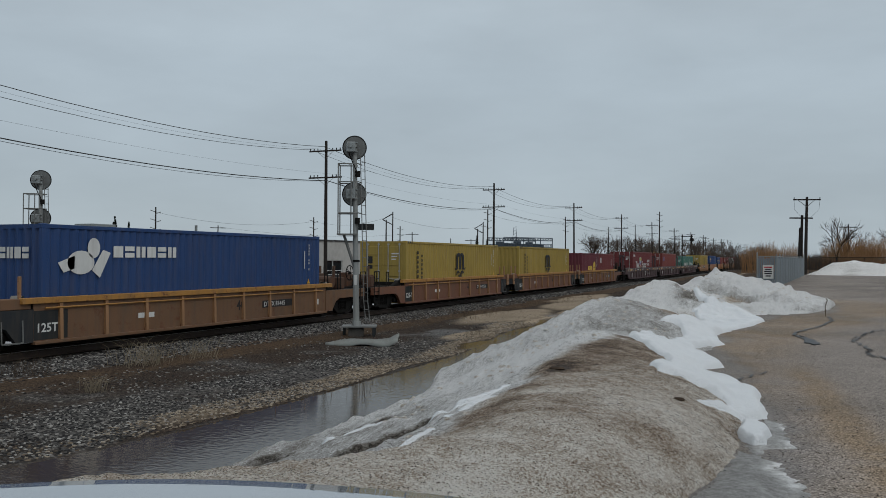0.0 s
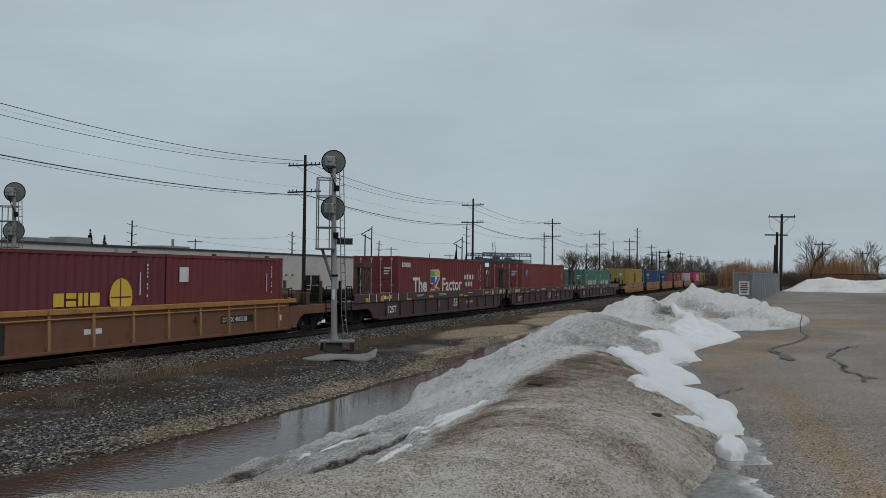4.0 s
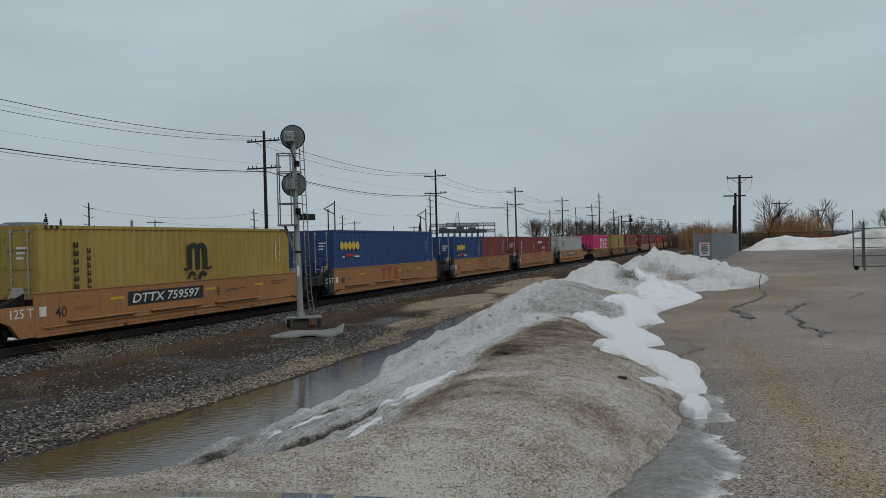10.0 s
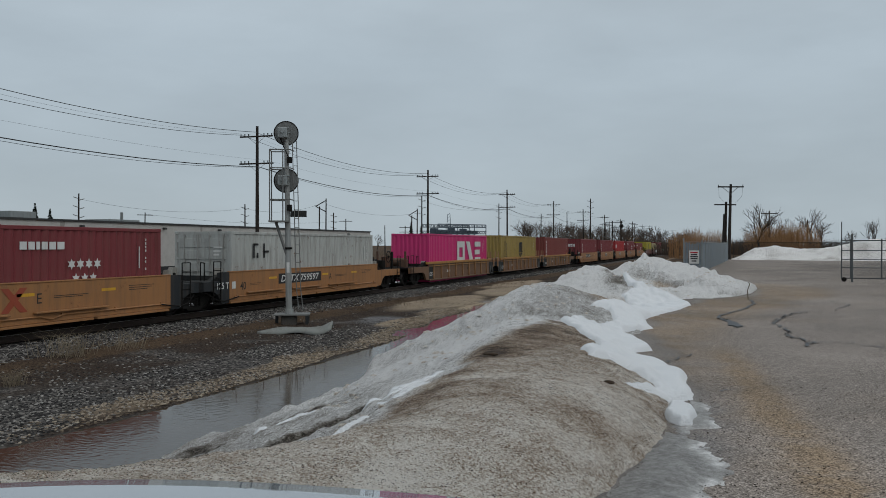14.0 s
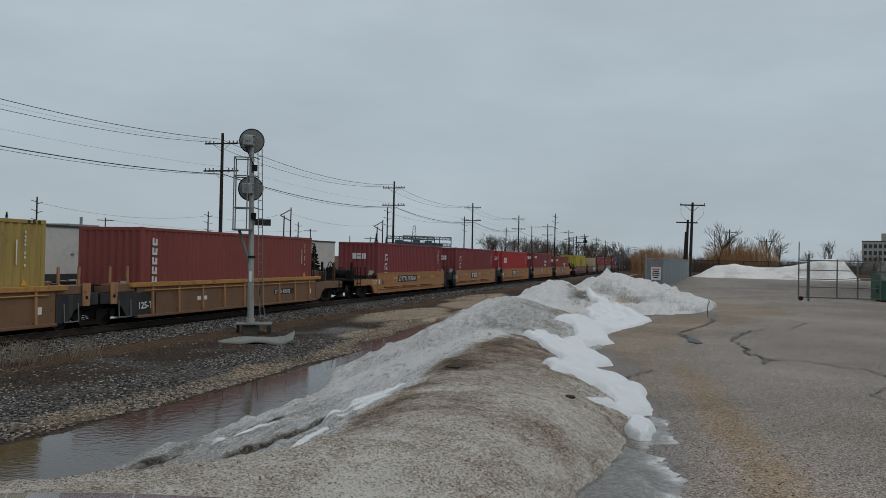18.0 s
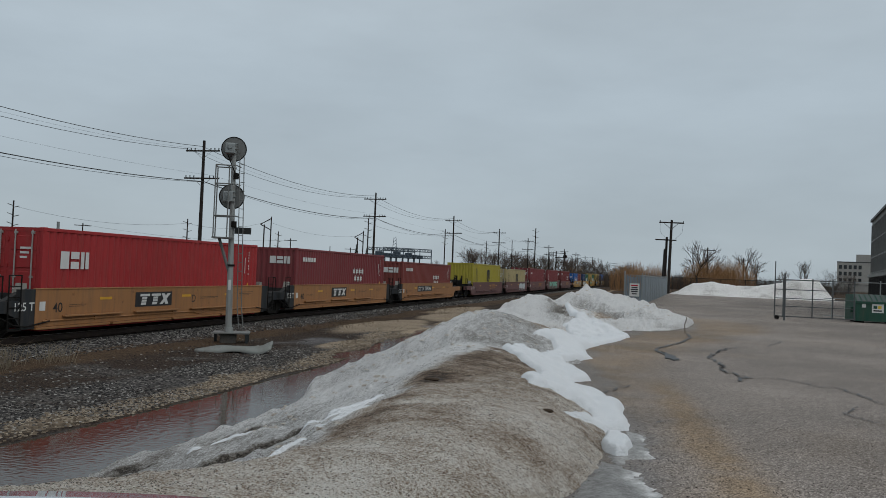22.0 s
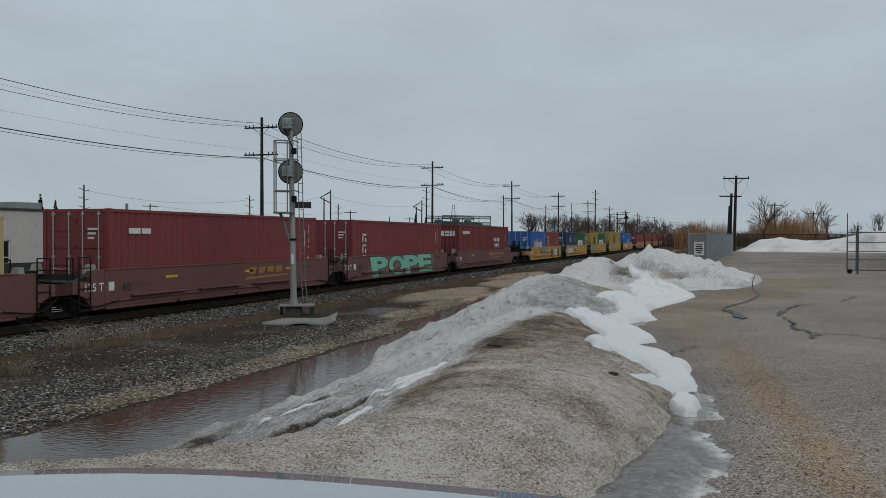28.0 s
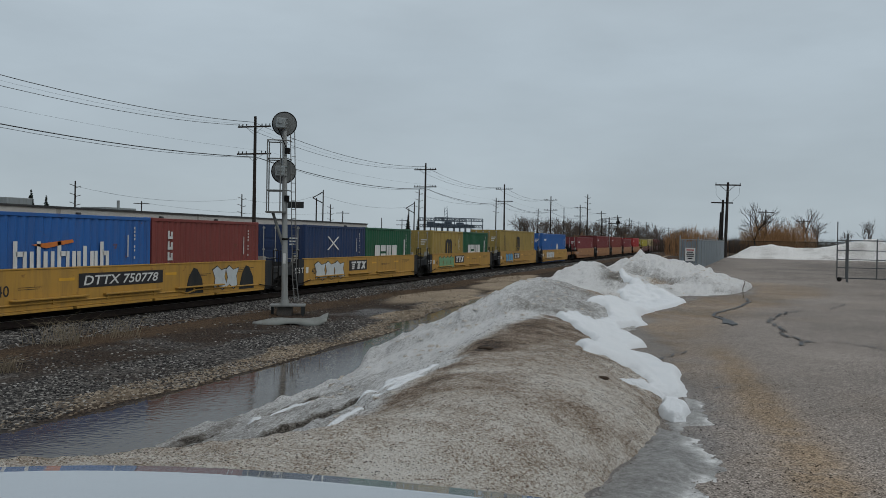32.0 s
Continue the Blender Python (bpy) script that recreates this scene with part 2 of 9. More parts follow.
# ---------------------------------------------------------------- ground
def curve_of(pairs):
    ks, vs = np.array([p[0] for p in pairs], float), np.array([p[1] for p in pairs], float)
    return lambda y: np.interp(y, ks, vs)


def waves(x, y, scale, seed, octaves=3):
    """Smooth value noise on arrays, about -1 to 1."""
    out, amp, tot = np.zeros(np.broadcast(x, y).shape), 1.0, 0.0
    for o in range(octaves):
        fx, fy = x / scale * 2 ** o + 17.3 * seed + 5.1 * o, y / scale * 2 ** o + 9.7 * seed + 3.3 * o
        ix, iy = np.floor(fx).astype(int), np.floor(fy).astype(int)
        u, v = fx - ix, fy - iy
        u, v = u * u * (3 - 2 * u), v * v * (3 - 2 * v)

        def h(a, b):
            n = (a * 374761393 + b * 668265263 + int(seed) * 69069) & 0x7FFFFFFF
            n = (n ^ (n >> 13)) * 1274126177 & 0x7FFFFFFF
            return ((n ^ (n >> 16)) & 0xFFFF) / 32767.5 - 1

        out += amp * ((h(ix, iy) * (1 - u) + h(ix + 1, iy) * u) * (1 - v) + (h(ix, iy + 1) * (1 - u) + h(ix + 1, iy + 1) * u) * v)
        tot += amp
        amp *= 0.5
    return out / tot


def smooth01(t):
    t = np.clip(t, 0, 1)
    return t * t * (3 - 2 * t)


def sheet(name, xs, ys, height, materials, pick=None, layers=None, smooth=True):
    """A height field over a grid of its own spacing; layers: named values at its points, for the material."""
    X, Y = np.meshgrid(xs, ys)
    Z = height(X, Y)
    nx, ny = len(xs), len(ys)
    co = np.stack([X, Y, Z], -1).reshape(-1, 3)
    i = (np.arange(ny - 1)[:, None] * nx + np.arange(nx - 1)[None, :])
    faces = np.stack([i, i + 1, i + nx + 1, i + nx], -1).reshape(-1, 4)
    if pick is not None:
        keep = pick(X, Y, Z).reshape(-1)
        faces = faces[keep[faces].any(1)]
        used = np.unique(faces)
        remap = np.full(len(co), -1)
        remap[used] = np.arange(len(used))
        faces, co_used = remap[faces], used
    else:
        co_used = np.arange(len(co))
    me = bpy.data.meshes.new(name)
    me.from_pydata(co[co_used].tolist(), [], faces.tolist())
    for m in materials if isinstance(materials, (list, tuple)) else [materials]:
        me.materials.append(m)
    for key, fn in (layers or {}).items():
        a = me.attributes.new(key, "FLOAT", "POINT")
        a.data.foreach_set("value", np.clip(fn(X, Y, Z), 0, 1).reshape(-1)[co_used].astype(np.float32))
    if smooth:
        me.polygons.foreach_set("use_smooth", [True] * len(faces))
    me.update()
    return new(name, me)


POND_Z = -0.95
shore_right = curve_of([(-10, -6.2), (4, -6.3), (7.4, -6.4), (11, -6.4), (13.4, -6.85), (18.7, -7.4), (23, -8.0), (27, -8.4), (60, -8.4)])
shore_left = curve_of([(-10, -9.0), (6.4, -8.85), (8, -8.50), (10, -8.38), (12, -8.30), (14, -8.28), (16.5, -8.40), (19.5, -8.35), (22, -8.60), (25.7, -9.4), (60, -9.4)])
snow_right = curve_of([(-6, -2.4), (2, -1.7), (4, -1.05), (5.1, -0.80), (6.1, -0.60), (7.4, -0.50), (8.3, -0.50), (9, -0.62), (10.6, -0.90), (12, -1.35), (14, -1.65), (15.7, -1.95), (17, -1.95), (18.8, -2.2),
                       (20, -1.9), (22.8, -1.5), (25.0, -1.0), (26.6, -0.1), (29, 0.45), (32, 0.75), (34, 0.4), (37, -1.4), (41, -3.4)])
crest_x = curve_of([(-6, -5.0), (4.1, -4.8), (4.5, -4.25), (4.8, -3.6), (5.1, -2.8), (5.5, -2.35), (6, -2.25), (8, -2.5), (10, -2.85), (13, -3.3), (17, -3.6), (21, -4.2), (25, -3.9), (30, -3.0), (36, -3.2), (41, -3.6)])
crest_z = curve_of([(-6, 0.0), (4.1, 0.0), (4.5, 0.02), (4.8, 0.07), (5.1, 0.18), (5.5, 0.26), (6, 0.31), (8, 0.36), (10, 0.40), (11.5, 0.46), (13, 0.42), (15, 0.40), (18, 0.30), (20, 0.12), (23, 0.20), (26, 0.35), (31, 0.30), (35, 0.15), (38, 0.0), (41, -0.10)])
snow_left = curve_of([(-6, -5.6), (6.8, -6.3), (7.6, -6.45), (8.6, -6.7), (9.7, -6.55), (11.7, -6.35), (13.7, -6.6), (17, -6.95), (19, -7.35), (22, -7.7), (24.5, -7.4), (27, -6.6), (33, -6.0), (41, -5.0)])
brown_edge = curve_of([(-6, -6.4), (3.9, -6.2), (4.25, -5.2), (4.6, -4.2), (4.8, -3.6), (5.0, -3.2), (5.4, -2.95), (5.9, -2.98), (6.2, -2.84), (8.1, -2.78), (9.1, -2.85), (10.8, -2.82), (12, -2.7), (13.2, -2.5), (14, -1.6), (41, -1.0)])


def along(X, Y, points):
    """Distance to an open line of points."""
    d = np.full(np.broadcast(X, Y).shape, 1e9)
    for (ax, ay), (bx, by) in zip(points, points[1:]):
        ex, ey = bx - ax, by - ay
        t = np.clip(((X - ax) * ex + (Y - ay) * ey) / (ex * ex + ey * ey), 0, 1)
        d = np.minimum(d, np.hypot(X - ax - t * ex, Y - ay - t * ey))
    return d


# melted cracks along the grey shelf, each with its half width
GULLIES = [([(-4.05, 5.75), (-3.78, 6.30), (-3.60, 6.75), (-3.42, 7.10)], 0.075), ([(-4.75, 8.05), (-4.42, 8.32), (-4.05, 8.25)], 0.060), ([(-5.9, 7.9), (-5.45, 7.55), (-5.1, 7.3)], 0.06), ([(-4.7, 5.9), (-4.35, 6.3)], 0.05)]


def gully_at(X, Y):
    """Melted cracks between the grey shelf and the brown crust."""
    wx, wy = X + 0.09 * waves(X, Y, 0.45, 4), Y + 0.16 * waves(X, Y, 0.45, 44)
    out = np.zeros(np.broadcast(X, Y).shape)
    for line, w in GULLIES:
        out = np.maximum(out, np.exp(-(along(wx, wy, line) / (w * (1 + 0.6 * waves(X, Y, 0.3, 45, 2)) + 0.012)) ** 2))
    return out


def mound(X, Y, cx, cy, top, left, right, front, back, r=0.35):
    """A rounded cone whose flanks fall at slopes of their own."""
    dx, dy = X - cx, Y - cy
    d = np.hypot(np.where(dx < 0, left, right) * dx, np.where(dy < 0, front, back) * dy)
    return top - (np.sqrt(d * d + (r * 0.4) ** 2) - r * 0.4)


def bank_z(X, Y):
    """The ploughed snow bank between the lot and the ditch."""
    L, R, C, Zc = snow_left(Y), snow_right(Y), crest_x(Y), crest_z(Y)
    left_foot = -1.0 + 0.0 * X
    u = np.clip((X - L) / np.maximum(C - L, 0.2), -0.6, 1)
    zl = left_foot + (Zc - left_foot) * np.where(u > 0, np.abs(u) ** np.interp(Y, [8, 16], [1.0, 0.82]), 3.0 * u)
    w = np.clip((X - C) / np.maximum(R - C, 0.2), 0, 1.6)
    round_edge = np.interp(Y, [4, 9, 14, 40], [4.2, 3.2, 1.9, 1.5])
    swell = np.interp(Y, [3, 5, 8, 11, 14], [0.30, 0.16, 0.05, 0.0, 0.0]) * np.sin(np.clip(w, 0, 1) * np.pi) ** 0.8
    z = np.where(X < C, zl, Zc * (1 - w ** round_edge) + swell)
    # three heaps: a grey cone, a white one behind it, and a long one that trails off into the lot
    wx, wy = X + 0.22 * waves(X, Y, 1.3, 16, 2), Y + 0.35 * waves(X, Y, 1.6, 17, 2)
    rise = smooth01((Y - 12) / 2)
    cone = mound(wx, wy, -3.62, 17.0, 0.80, 0.53, 0.42, 0.15, 0.26) * rise + (rise - 1) * 2
    second = np.maximum(mound(wx, wy, -3.95, 25.2, 1.00, 0.58, 0.42, 0.24, 0.26), mound(wx, wy, -3.25, 24.4, 0.72, 0.6, 0.40, 0.22, 0.4))
    third = np.maximum(mound(wx, wy, -2.75, 30.2, 1.18, 0.55, 0.29, 0.24, 0.26), mound(wx, wy, -1.0, 29.6, 0.55, 0.30, 0.26, 0.20, 0.3))
    third = np.where(X > R + 0.3, np.minimum(third, -0.1), third)
    peaks = np.maximum(np.maximum(cone, second), third)
    peaks = peaks - 3.0 * np.clip(L + 0.35 - X, 0, 9)
    soft = 0.10
    z = np.maximum(z, peaks) + 0.25 * soft * np.clip(1 - np.abs(z - peaks) / soft, 0, 1) ** 2
    far = smooth01((Y - 19) / 3)
    z = z + 0.045 * waves(X, Y, 1.1, 1, 4) + 0.035 * waves(X, Y, 0.28, 2, 3) + 0.016 * waves(X, Y, 0.10, 5, 2)
    # broken blocks on the far heaps, hollows on their flanks
    z = z + far * (0.26 * np.abs(waves(X, Y, 0.75, 3, 3)) - 0.09 + 0.10 * np.abs(waves(X, Y, 0.30, 8, 2)) - 0.03)
    for cx, cy, rx, ry, h in ((-2.75, 28.4, 0.55, 0.9, 0.30), (-1.75, 27.4, 0.50, 1.0, 0.28), (-3.0, 26.0, 0.7, 0.7, 0.12)):
        z = z - h * np.exp(-(((X - cx) / rx) ** 2 + ((Y - cy) / ry) ** 2))
    z = z + 0.22 * np.exp(-(((X + 2.85) / 0.14) ** 2 + ((Y - 30.4) / 0.25) ** 2))
    # ledges that step down the brown dome, and the rotten grey shelf
    dome = smooth01((X - brown_edge(Y)) / 0.3) * smooth01((13 - Y) / 2)
    z = z + dome * 0.030 * np.abs(waves(X * 0.45 + 0.2 * Y, Y, 0.55, 18, 3))
    rotten = smooth01((brown_edge(Y) - X) / 0.3) * smooth01((20 - Y) / 6) * smooth01((Y - 4.4) / 0.6)
    z = z + rotten * (0.09 * np.abs(waves(X * 1.3 + 0.35 * Y, Y * 0.6, 0.38, 15, 3)) - 0.03)
    return z - 0.12 * gully_at(X, Y)


BARS = ((-11.6, 33.0, 1.5, 4.5), (-11.2, 42.0, 1.4, 4.0), (-10.2, 28.6, 0.7, 1.8), (-9.6, 38.5, 0.8, 3.5), (-12.6, 50.0, 1.2, 6.0), (-9.9, 24.6, 0.5, 1.6))
POOLS = ((-8.95, 27.6, 0.42, 2.4), (-9.45, 33.0, 0.45, 2.6), (-8.7, 23.4, 0.5, 2.0), (-10.6, 47.5, 0.6, 3.0))


def blots(X, Y, spots, seed):
    """Ragged ovals (x, y, rx, ry), 1 at their middles and 0 outside."""
    wx, wy = X + 0.35 * waves(X, Y, 0.9, seed, 3), Y + 0.9 * waves(X, Y, 1.4, seed + 1, 3)
    out = np.zeros(np.broadcast(X, Y).shape)
    for x, y, rx, ry in spots:
        out = np.maximum(out, smooth01(3.0 * (1.15 - np.hypot((wx - x) / rx, (wy - y) / ry))))
    return out


def land_z(X, Y):
    """The bare ground: lot level, ditch, track bed and the flat beyond it."""
    far = np.where(Y > 26, smooth01((Y - 26) / 14), 0.0)
    ditch_l, ditch_r = shore_left(Y), shore_right(Y)
    depth = (1 - far) * np.where((X > ditch_l) & (X < ditch_r), np.sin(np.pi * np.clip((X - ditch_l) / np.maximum(ditch_r - ditch_l, 0.3), 0, 1)), 0)
    flat = -0.885 + 0.0 * X - 0.045 * smooth01((X + 12) / 3.0)
    slope = smooth01((X - ditch_r) / np.maximum(-2.6 - ditch_r, 0.5))
    z = flat * (1 - slope) + (-0.03) * slope - 0.35 * depth
    z = np.where(X > -2.6, -0.03, z)
    lumps = smooth01((-2.8 - X) / 1.0) * smooth01((X + 60) / 20)
    z = z + lumps * (0.035 * waves(X, Y, 1.7, 6, 4) + 0.012 * waves(X, Y, 0.25, 7, 2))
    z = z - 0.16 * blots(X, Y, POOLS, 66) + 0.05 * blots(X, Y, BARS, 64)
    bed = smooth01((3.4 - np.abs(X - (-17.9))) / 1.6)
    z = z * (1 - bed) + (-0.895) * bed
    under = (X > snow_left(Y) - 0.7) & (X < -2.3) & (Y < 41)
    z = np.where(under, np.minimum(z, np.maximum(bank_z(X, Y) - 0.45, -1.5)), z)
    return z - 0.06 * smooth01((np.hypot(X, Y) - 150) / 300)


def spaced(parts):
    """Grid lines: (from, to, step) stretches, each joined to the next."""
    out = []
    for a, b, s in parts:
        out += list(np.arange(a, b - 1e-6, s))
    return np.array(out + [parts[-1][1]])


# materials of the ground
def ground_material():
    m, n, l, b = nodes_of("trackside ground")
    at = {}
    for key in ("ballast", "sand", "straw", "wet", "oil_shade"):
        a = n.new("ShaderNodeAttribute")
        a.attribute_name = key
        at[key] = a.outputs["Fac"]
    big, fine = noise_tex(n, l, 1.3, 6, 0.65), noise_tex(n, l, 20, 5, 0.8)
    vor = n.new("ShaderNodeTexVoronoi")
    vor.inputs["Scale"].default_value = 22
    tcn = n.new("ShaderNodeTexCoord")
    l.new(tcn.outputs["Object"], vor.inputs["Vector"])
    soil = ramp(n, [(0.38, (0.014, 0.010, 0.008)), (0.50, (0.038, 0.028, 0.022)), (0.66, (0.130, 0.097, 0.074))])
    l.new(fine.outputs[0], soil.inputs[0])
    stones = ramp(n, [(0.0, (0.014, 0.013, 0.0125)), (0.5, (0.058, 0.054, 0.052)), (0.8, (0.165, 0.150, 0.137)), (1.0, (0.38, 0.355, 0.32))])
    l.new(vor.outputs["Color"], stones.inputs[0])
    sand = ramp(n, [(0.38, (0.23, 0.170, 0.115)), (0.62, (0.47, 0.385, 0.285))])
    l.new(fine.outputs[0], sand.inputs[0])
    straw = ramp(n, [(0.38, (0.026, 0.018, 0.012)), (0.62, (0.140, 0.092, 0.058))])
    l.new(fine.outputs[0], straw.inputs[0])
    c = mixed(n, l, at["ballast"], soil.outputs[0], stones.outputs[0])
    c = mixed(n, l, at["straw"], c, straw.outputs[0])
    c = mixed(n, l, at["sand"], c, sand.outputs[0])
    dark = mixed(n, l, 1.0, c, (0.42, 0.38, 0.34), "MULTIPLY")
    c = mixed(n, l, at["wet"], c, dark)
    # oil stain plus the shade under the train, both put into the colour
    c = mixed(n, l, at["oil_shade"], c, (0.012, 0.011, 0.010))
    l.new(c, b.inputs["Base Color"])
    rr = ramp(n, [(0.0, (0.92,) * 3), (1.0, (0.24,) * 3)])
    l.new(at["wet"], rr.inputs[0])
    l.new(rr.outputs[0], b.inputs["Roughness"])
    gl_ = ramp(n, [(0.0, (0.06,) * 3), (1.0, (0.5,) * 3)])
    l.new(at["wet"], gl_.inputs[0])
    l.new(gl_.outputs[0], b.inputs["Specular IOR Level"])
    h = n.new("ShaderNodeMath")
    h.operation = "SUBTRACT"
    l.new(fine.outputs[0], h.inputs[0])
    l.new(vor.outputs["Distance"], h.inputs[1])
    bumped(n, l, b, h.outputs[0], 0.9, 0.03)
    return m


def near_band(X, a, b, soft):
    return smooth01((X - a) / soft) * smooth01((b - X) / soft)


def ballast_at(X, Y, Z):
    w = waves(X, Y, 2.2, 11, 4)
    bed = near_band(X + 0.6 * w, -21.5, -14.2, 0.7)
    strip = near_band(X + 0.7 * w, -11.2, -8.2, 0.7) * smooth01(0.75 + 1.2 * w) * smooth01((26 - Y) / 6)
    patch = near_band(X, -13.5, -10.5, 0.6) * smooth01(2.4 * waves(X, Y, 1.3, 63, 3) - 0.35) * 0.8
    return np.maximum(np.maximum(bed, strip), patch)


def sand_at(X, Y, Z):
    w = waves(X, Y, 1.5, 12, 4)
    shore = near_band(X, shore_left(Y) - 1.1 + 0.5 * w, shore_left(Y) + 0.0, 0.35) * smooth01((Y - 8) / 5) * (0.25 + 0.75 * smooth01(w * 2 + 0.4))
    fan = blots(X, Y, BARS, 64) * (0.75 + 0.25 * w)
    return np.maximum(shore, fan)


def straw_at(X, Y, Z):
    w = waves(X, Y, 1.6, 13, 4)
    verge = near_band(X + 0.5 * w, -15.0, -12.6, 0.5) * smooth01(0.7 + 0.9 * w)
    field = smooth01((-22 - X) / 4) + smooth01((Y - 95) / 20) * smooth01((X + 14) / 4)
    return np.maximum(verge, np.clip(field, 0, 1) * 0.8)


def wet_at(X, Y, Z):
    w = waves(X, Y, 1.8, 14, 4)
    return np.maximum(smooth01((-0.925 - Z) / 0.05) * near_band(X, -12, -5, 0.5), 0.8 * smooth01(w * 3 - 0.25) * near_band(X, -12.6, -6.5, 1.0) * smooth01((Y - 20) / 5) * smooth01((62 - Y) / 15) * (1 - blots(X, Y, BARS, 64)))


GROUND = ground_material()
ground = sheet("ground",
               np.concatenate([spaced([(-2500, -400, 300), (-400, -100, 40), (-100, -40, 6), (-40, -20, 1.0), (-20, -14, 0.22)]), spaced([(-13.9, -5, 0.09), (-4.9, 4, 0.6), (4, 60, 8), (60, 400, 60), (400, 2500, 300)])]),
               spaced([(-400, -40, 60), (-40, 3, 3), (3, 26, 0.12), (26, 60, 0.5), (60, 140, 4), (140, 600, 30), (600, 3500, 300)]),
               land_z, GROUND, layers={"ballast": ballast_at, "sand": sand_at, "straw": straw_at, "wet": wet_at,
                                          # blackens the track bed: oily ballast and painted shade below the cars
                                          "oil_shade": lambda X, Y, Z: near_band(X, -19.6, -16.1, 0.35) * 0.85})
tagged(ground, "dark gravel and mud beside the track with dead grass", "ground", kind="structure")


def asphalt_material():
    m, n, l, b = nodes_of("old asphalt")
    big, mid, fine = noise_tex(n, l, 0.22, 5, 0.6), noise_tex(n, l, 1.7, 6, 0.7), grains(n, l, 92)[0]
    a = ramp(n, [(0.0, (0.075, 0.063, 0.055)), (0.35, (0.183, 0.156, 0.136)), (0.75, (0.290, 0.250, 0.220)), (1.0, (0.50, 0.44, 0.395))])
    l.new(fine, a.inputs[0])
    grit = n.new("ShaderNodeAttribute")
    grit.attribute_name = "grit"
    g = ramp(n, [(0.0, (0.065, 0.047, 0.033)), (0.5, (0.225, 0.160, 0.102)), (1.0, (0.43, 0.325, 0.225))])
    l.new(fine, g.inputs[0])
    k = n.new("ShaderNodeMath")
    k.operation = "MULTIPLY"
    kr = ramp(n, [(0.32, (0.30,) * 3), (0.54, (1.0,) * 3)])
    l.new(mid.outputs[0], kr.inputs[0])
    l.new(kr.outputs[0], k.inputs[0])
    l.new(grit.outputs["Fac"], k.inputs[1])
    c = mixed(n, l, k.outputs[0], a.outputs[0], g.outputs[0])
    st = ramp(n, [(0.40, (0.80, 0.80, 0.80)), (0.62, (1.12, 1.12, 1.12))])
    l.new(big.outputs[0], st.inputs[0])
    c = mixed(n, l, 1.0, c, st.outputs[0], "MULTIPLY")
    wet = n.new("ShaderNodeAttribute")
    wet.attribute_name = "damp"
    c = mixed(n, l, wet.outputs["Fac"], c, mixed(n, l, 1.0, c, (0.62, 0.64, 0.68), "MULTIPLY"))
    l.new(c, b.inputs["Base Color"])
    rr = ramp(n, [(0.0, (0.85,) * 3), (1.0, (0.42,) * 3)])
    l.new(wet.outputs["Fac"], rr.inputs[0])
    l.new(rr.outputs[0], b.inputs["Roughness"])
    b.inputs["Specular IOR Level"].default_value = 0.2
    bumped(n, l, b, fine, 0.6, 0.012)
    return m


def lot_edge(Y):
    return np.interp(Y, [-40, 2, 3.5, 12, 20, 26, 36, 45, 60, 75, 95, 112], [-4.0, -3.6, -2.2, -2.2, -2.5, -3.0, -3.6, -4.0, -3.0, -1.5, -1.0, -1.0])


def lot_z(X, Y):
    return 0.0 + 0.012 * waves(X, Y, 5.0, 21, 2) - 0.5 * (X < lot_edge(Y)) - 0.5 * (Y > 101)


def grit_at(X, Y, Z):
    w = waves(X, Y, 1.6, 22, 4)
    lane = smooth01((snow_right(Y) + np.interp(Y, [6, 10, 16, 24], [0.2, 1.0, 2.6, 3.4]) + 0.5 * w - X) / 1.2) * smooth01((40 - Y) / 8) * 0.85
    path = np.exp(-((X - (1.42 - 0.112 * Y) + 0.14 * w) / 0.24) ** 2) * smooth01((15 - Y) / 4) * 1.1
    return np.clip(0.85 * lane + path + 0.25 * smooth01(w * 1.5), 0, 1)


def damp_at(X, Y, Z):
    w = waves(X, Y, 1.3, 23, 4)
    return smooth01((snow_right(Y) + 0.75 + 0.5 * w - X) / 0.4) * smooth01((34 - Y) / 4) * 0.9 + 0.15 * smooth01((waves(X, Y, 9, 24, 3)) * 2 - 0.2)


parking_lot = sheet("parking_lot", spaced([(-4.2, 4, 0.10), (4, 12, 0.5), (12, 70, 5)]), spaced([(-40, 2, 3), (2, 24, 0.12), (24, 50, 0.5), (50, 102, 2)]),
                    lot_z, asphalt_material(), layers={"grit": grit_at, "damp": damp_at})
tagged(parking_lot, "worn grey asphalt lot strewn with brown grit", "pavement", kind="structure")


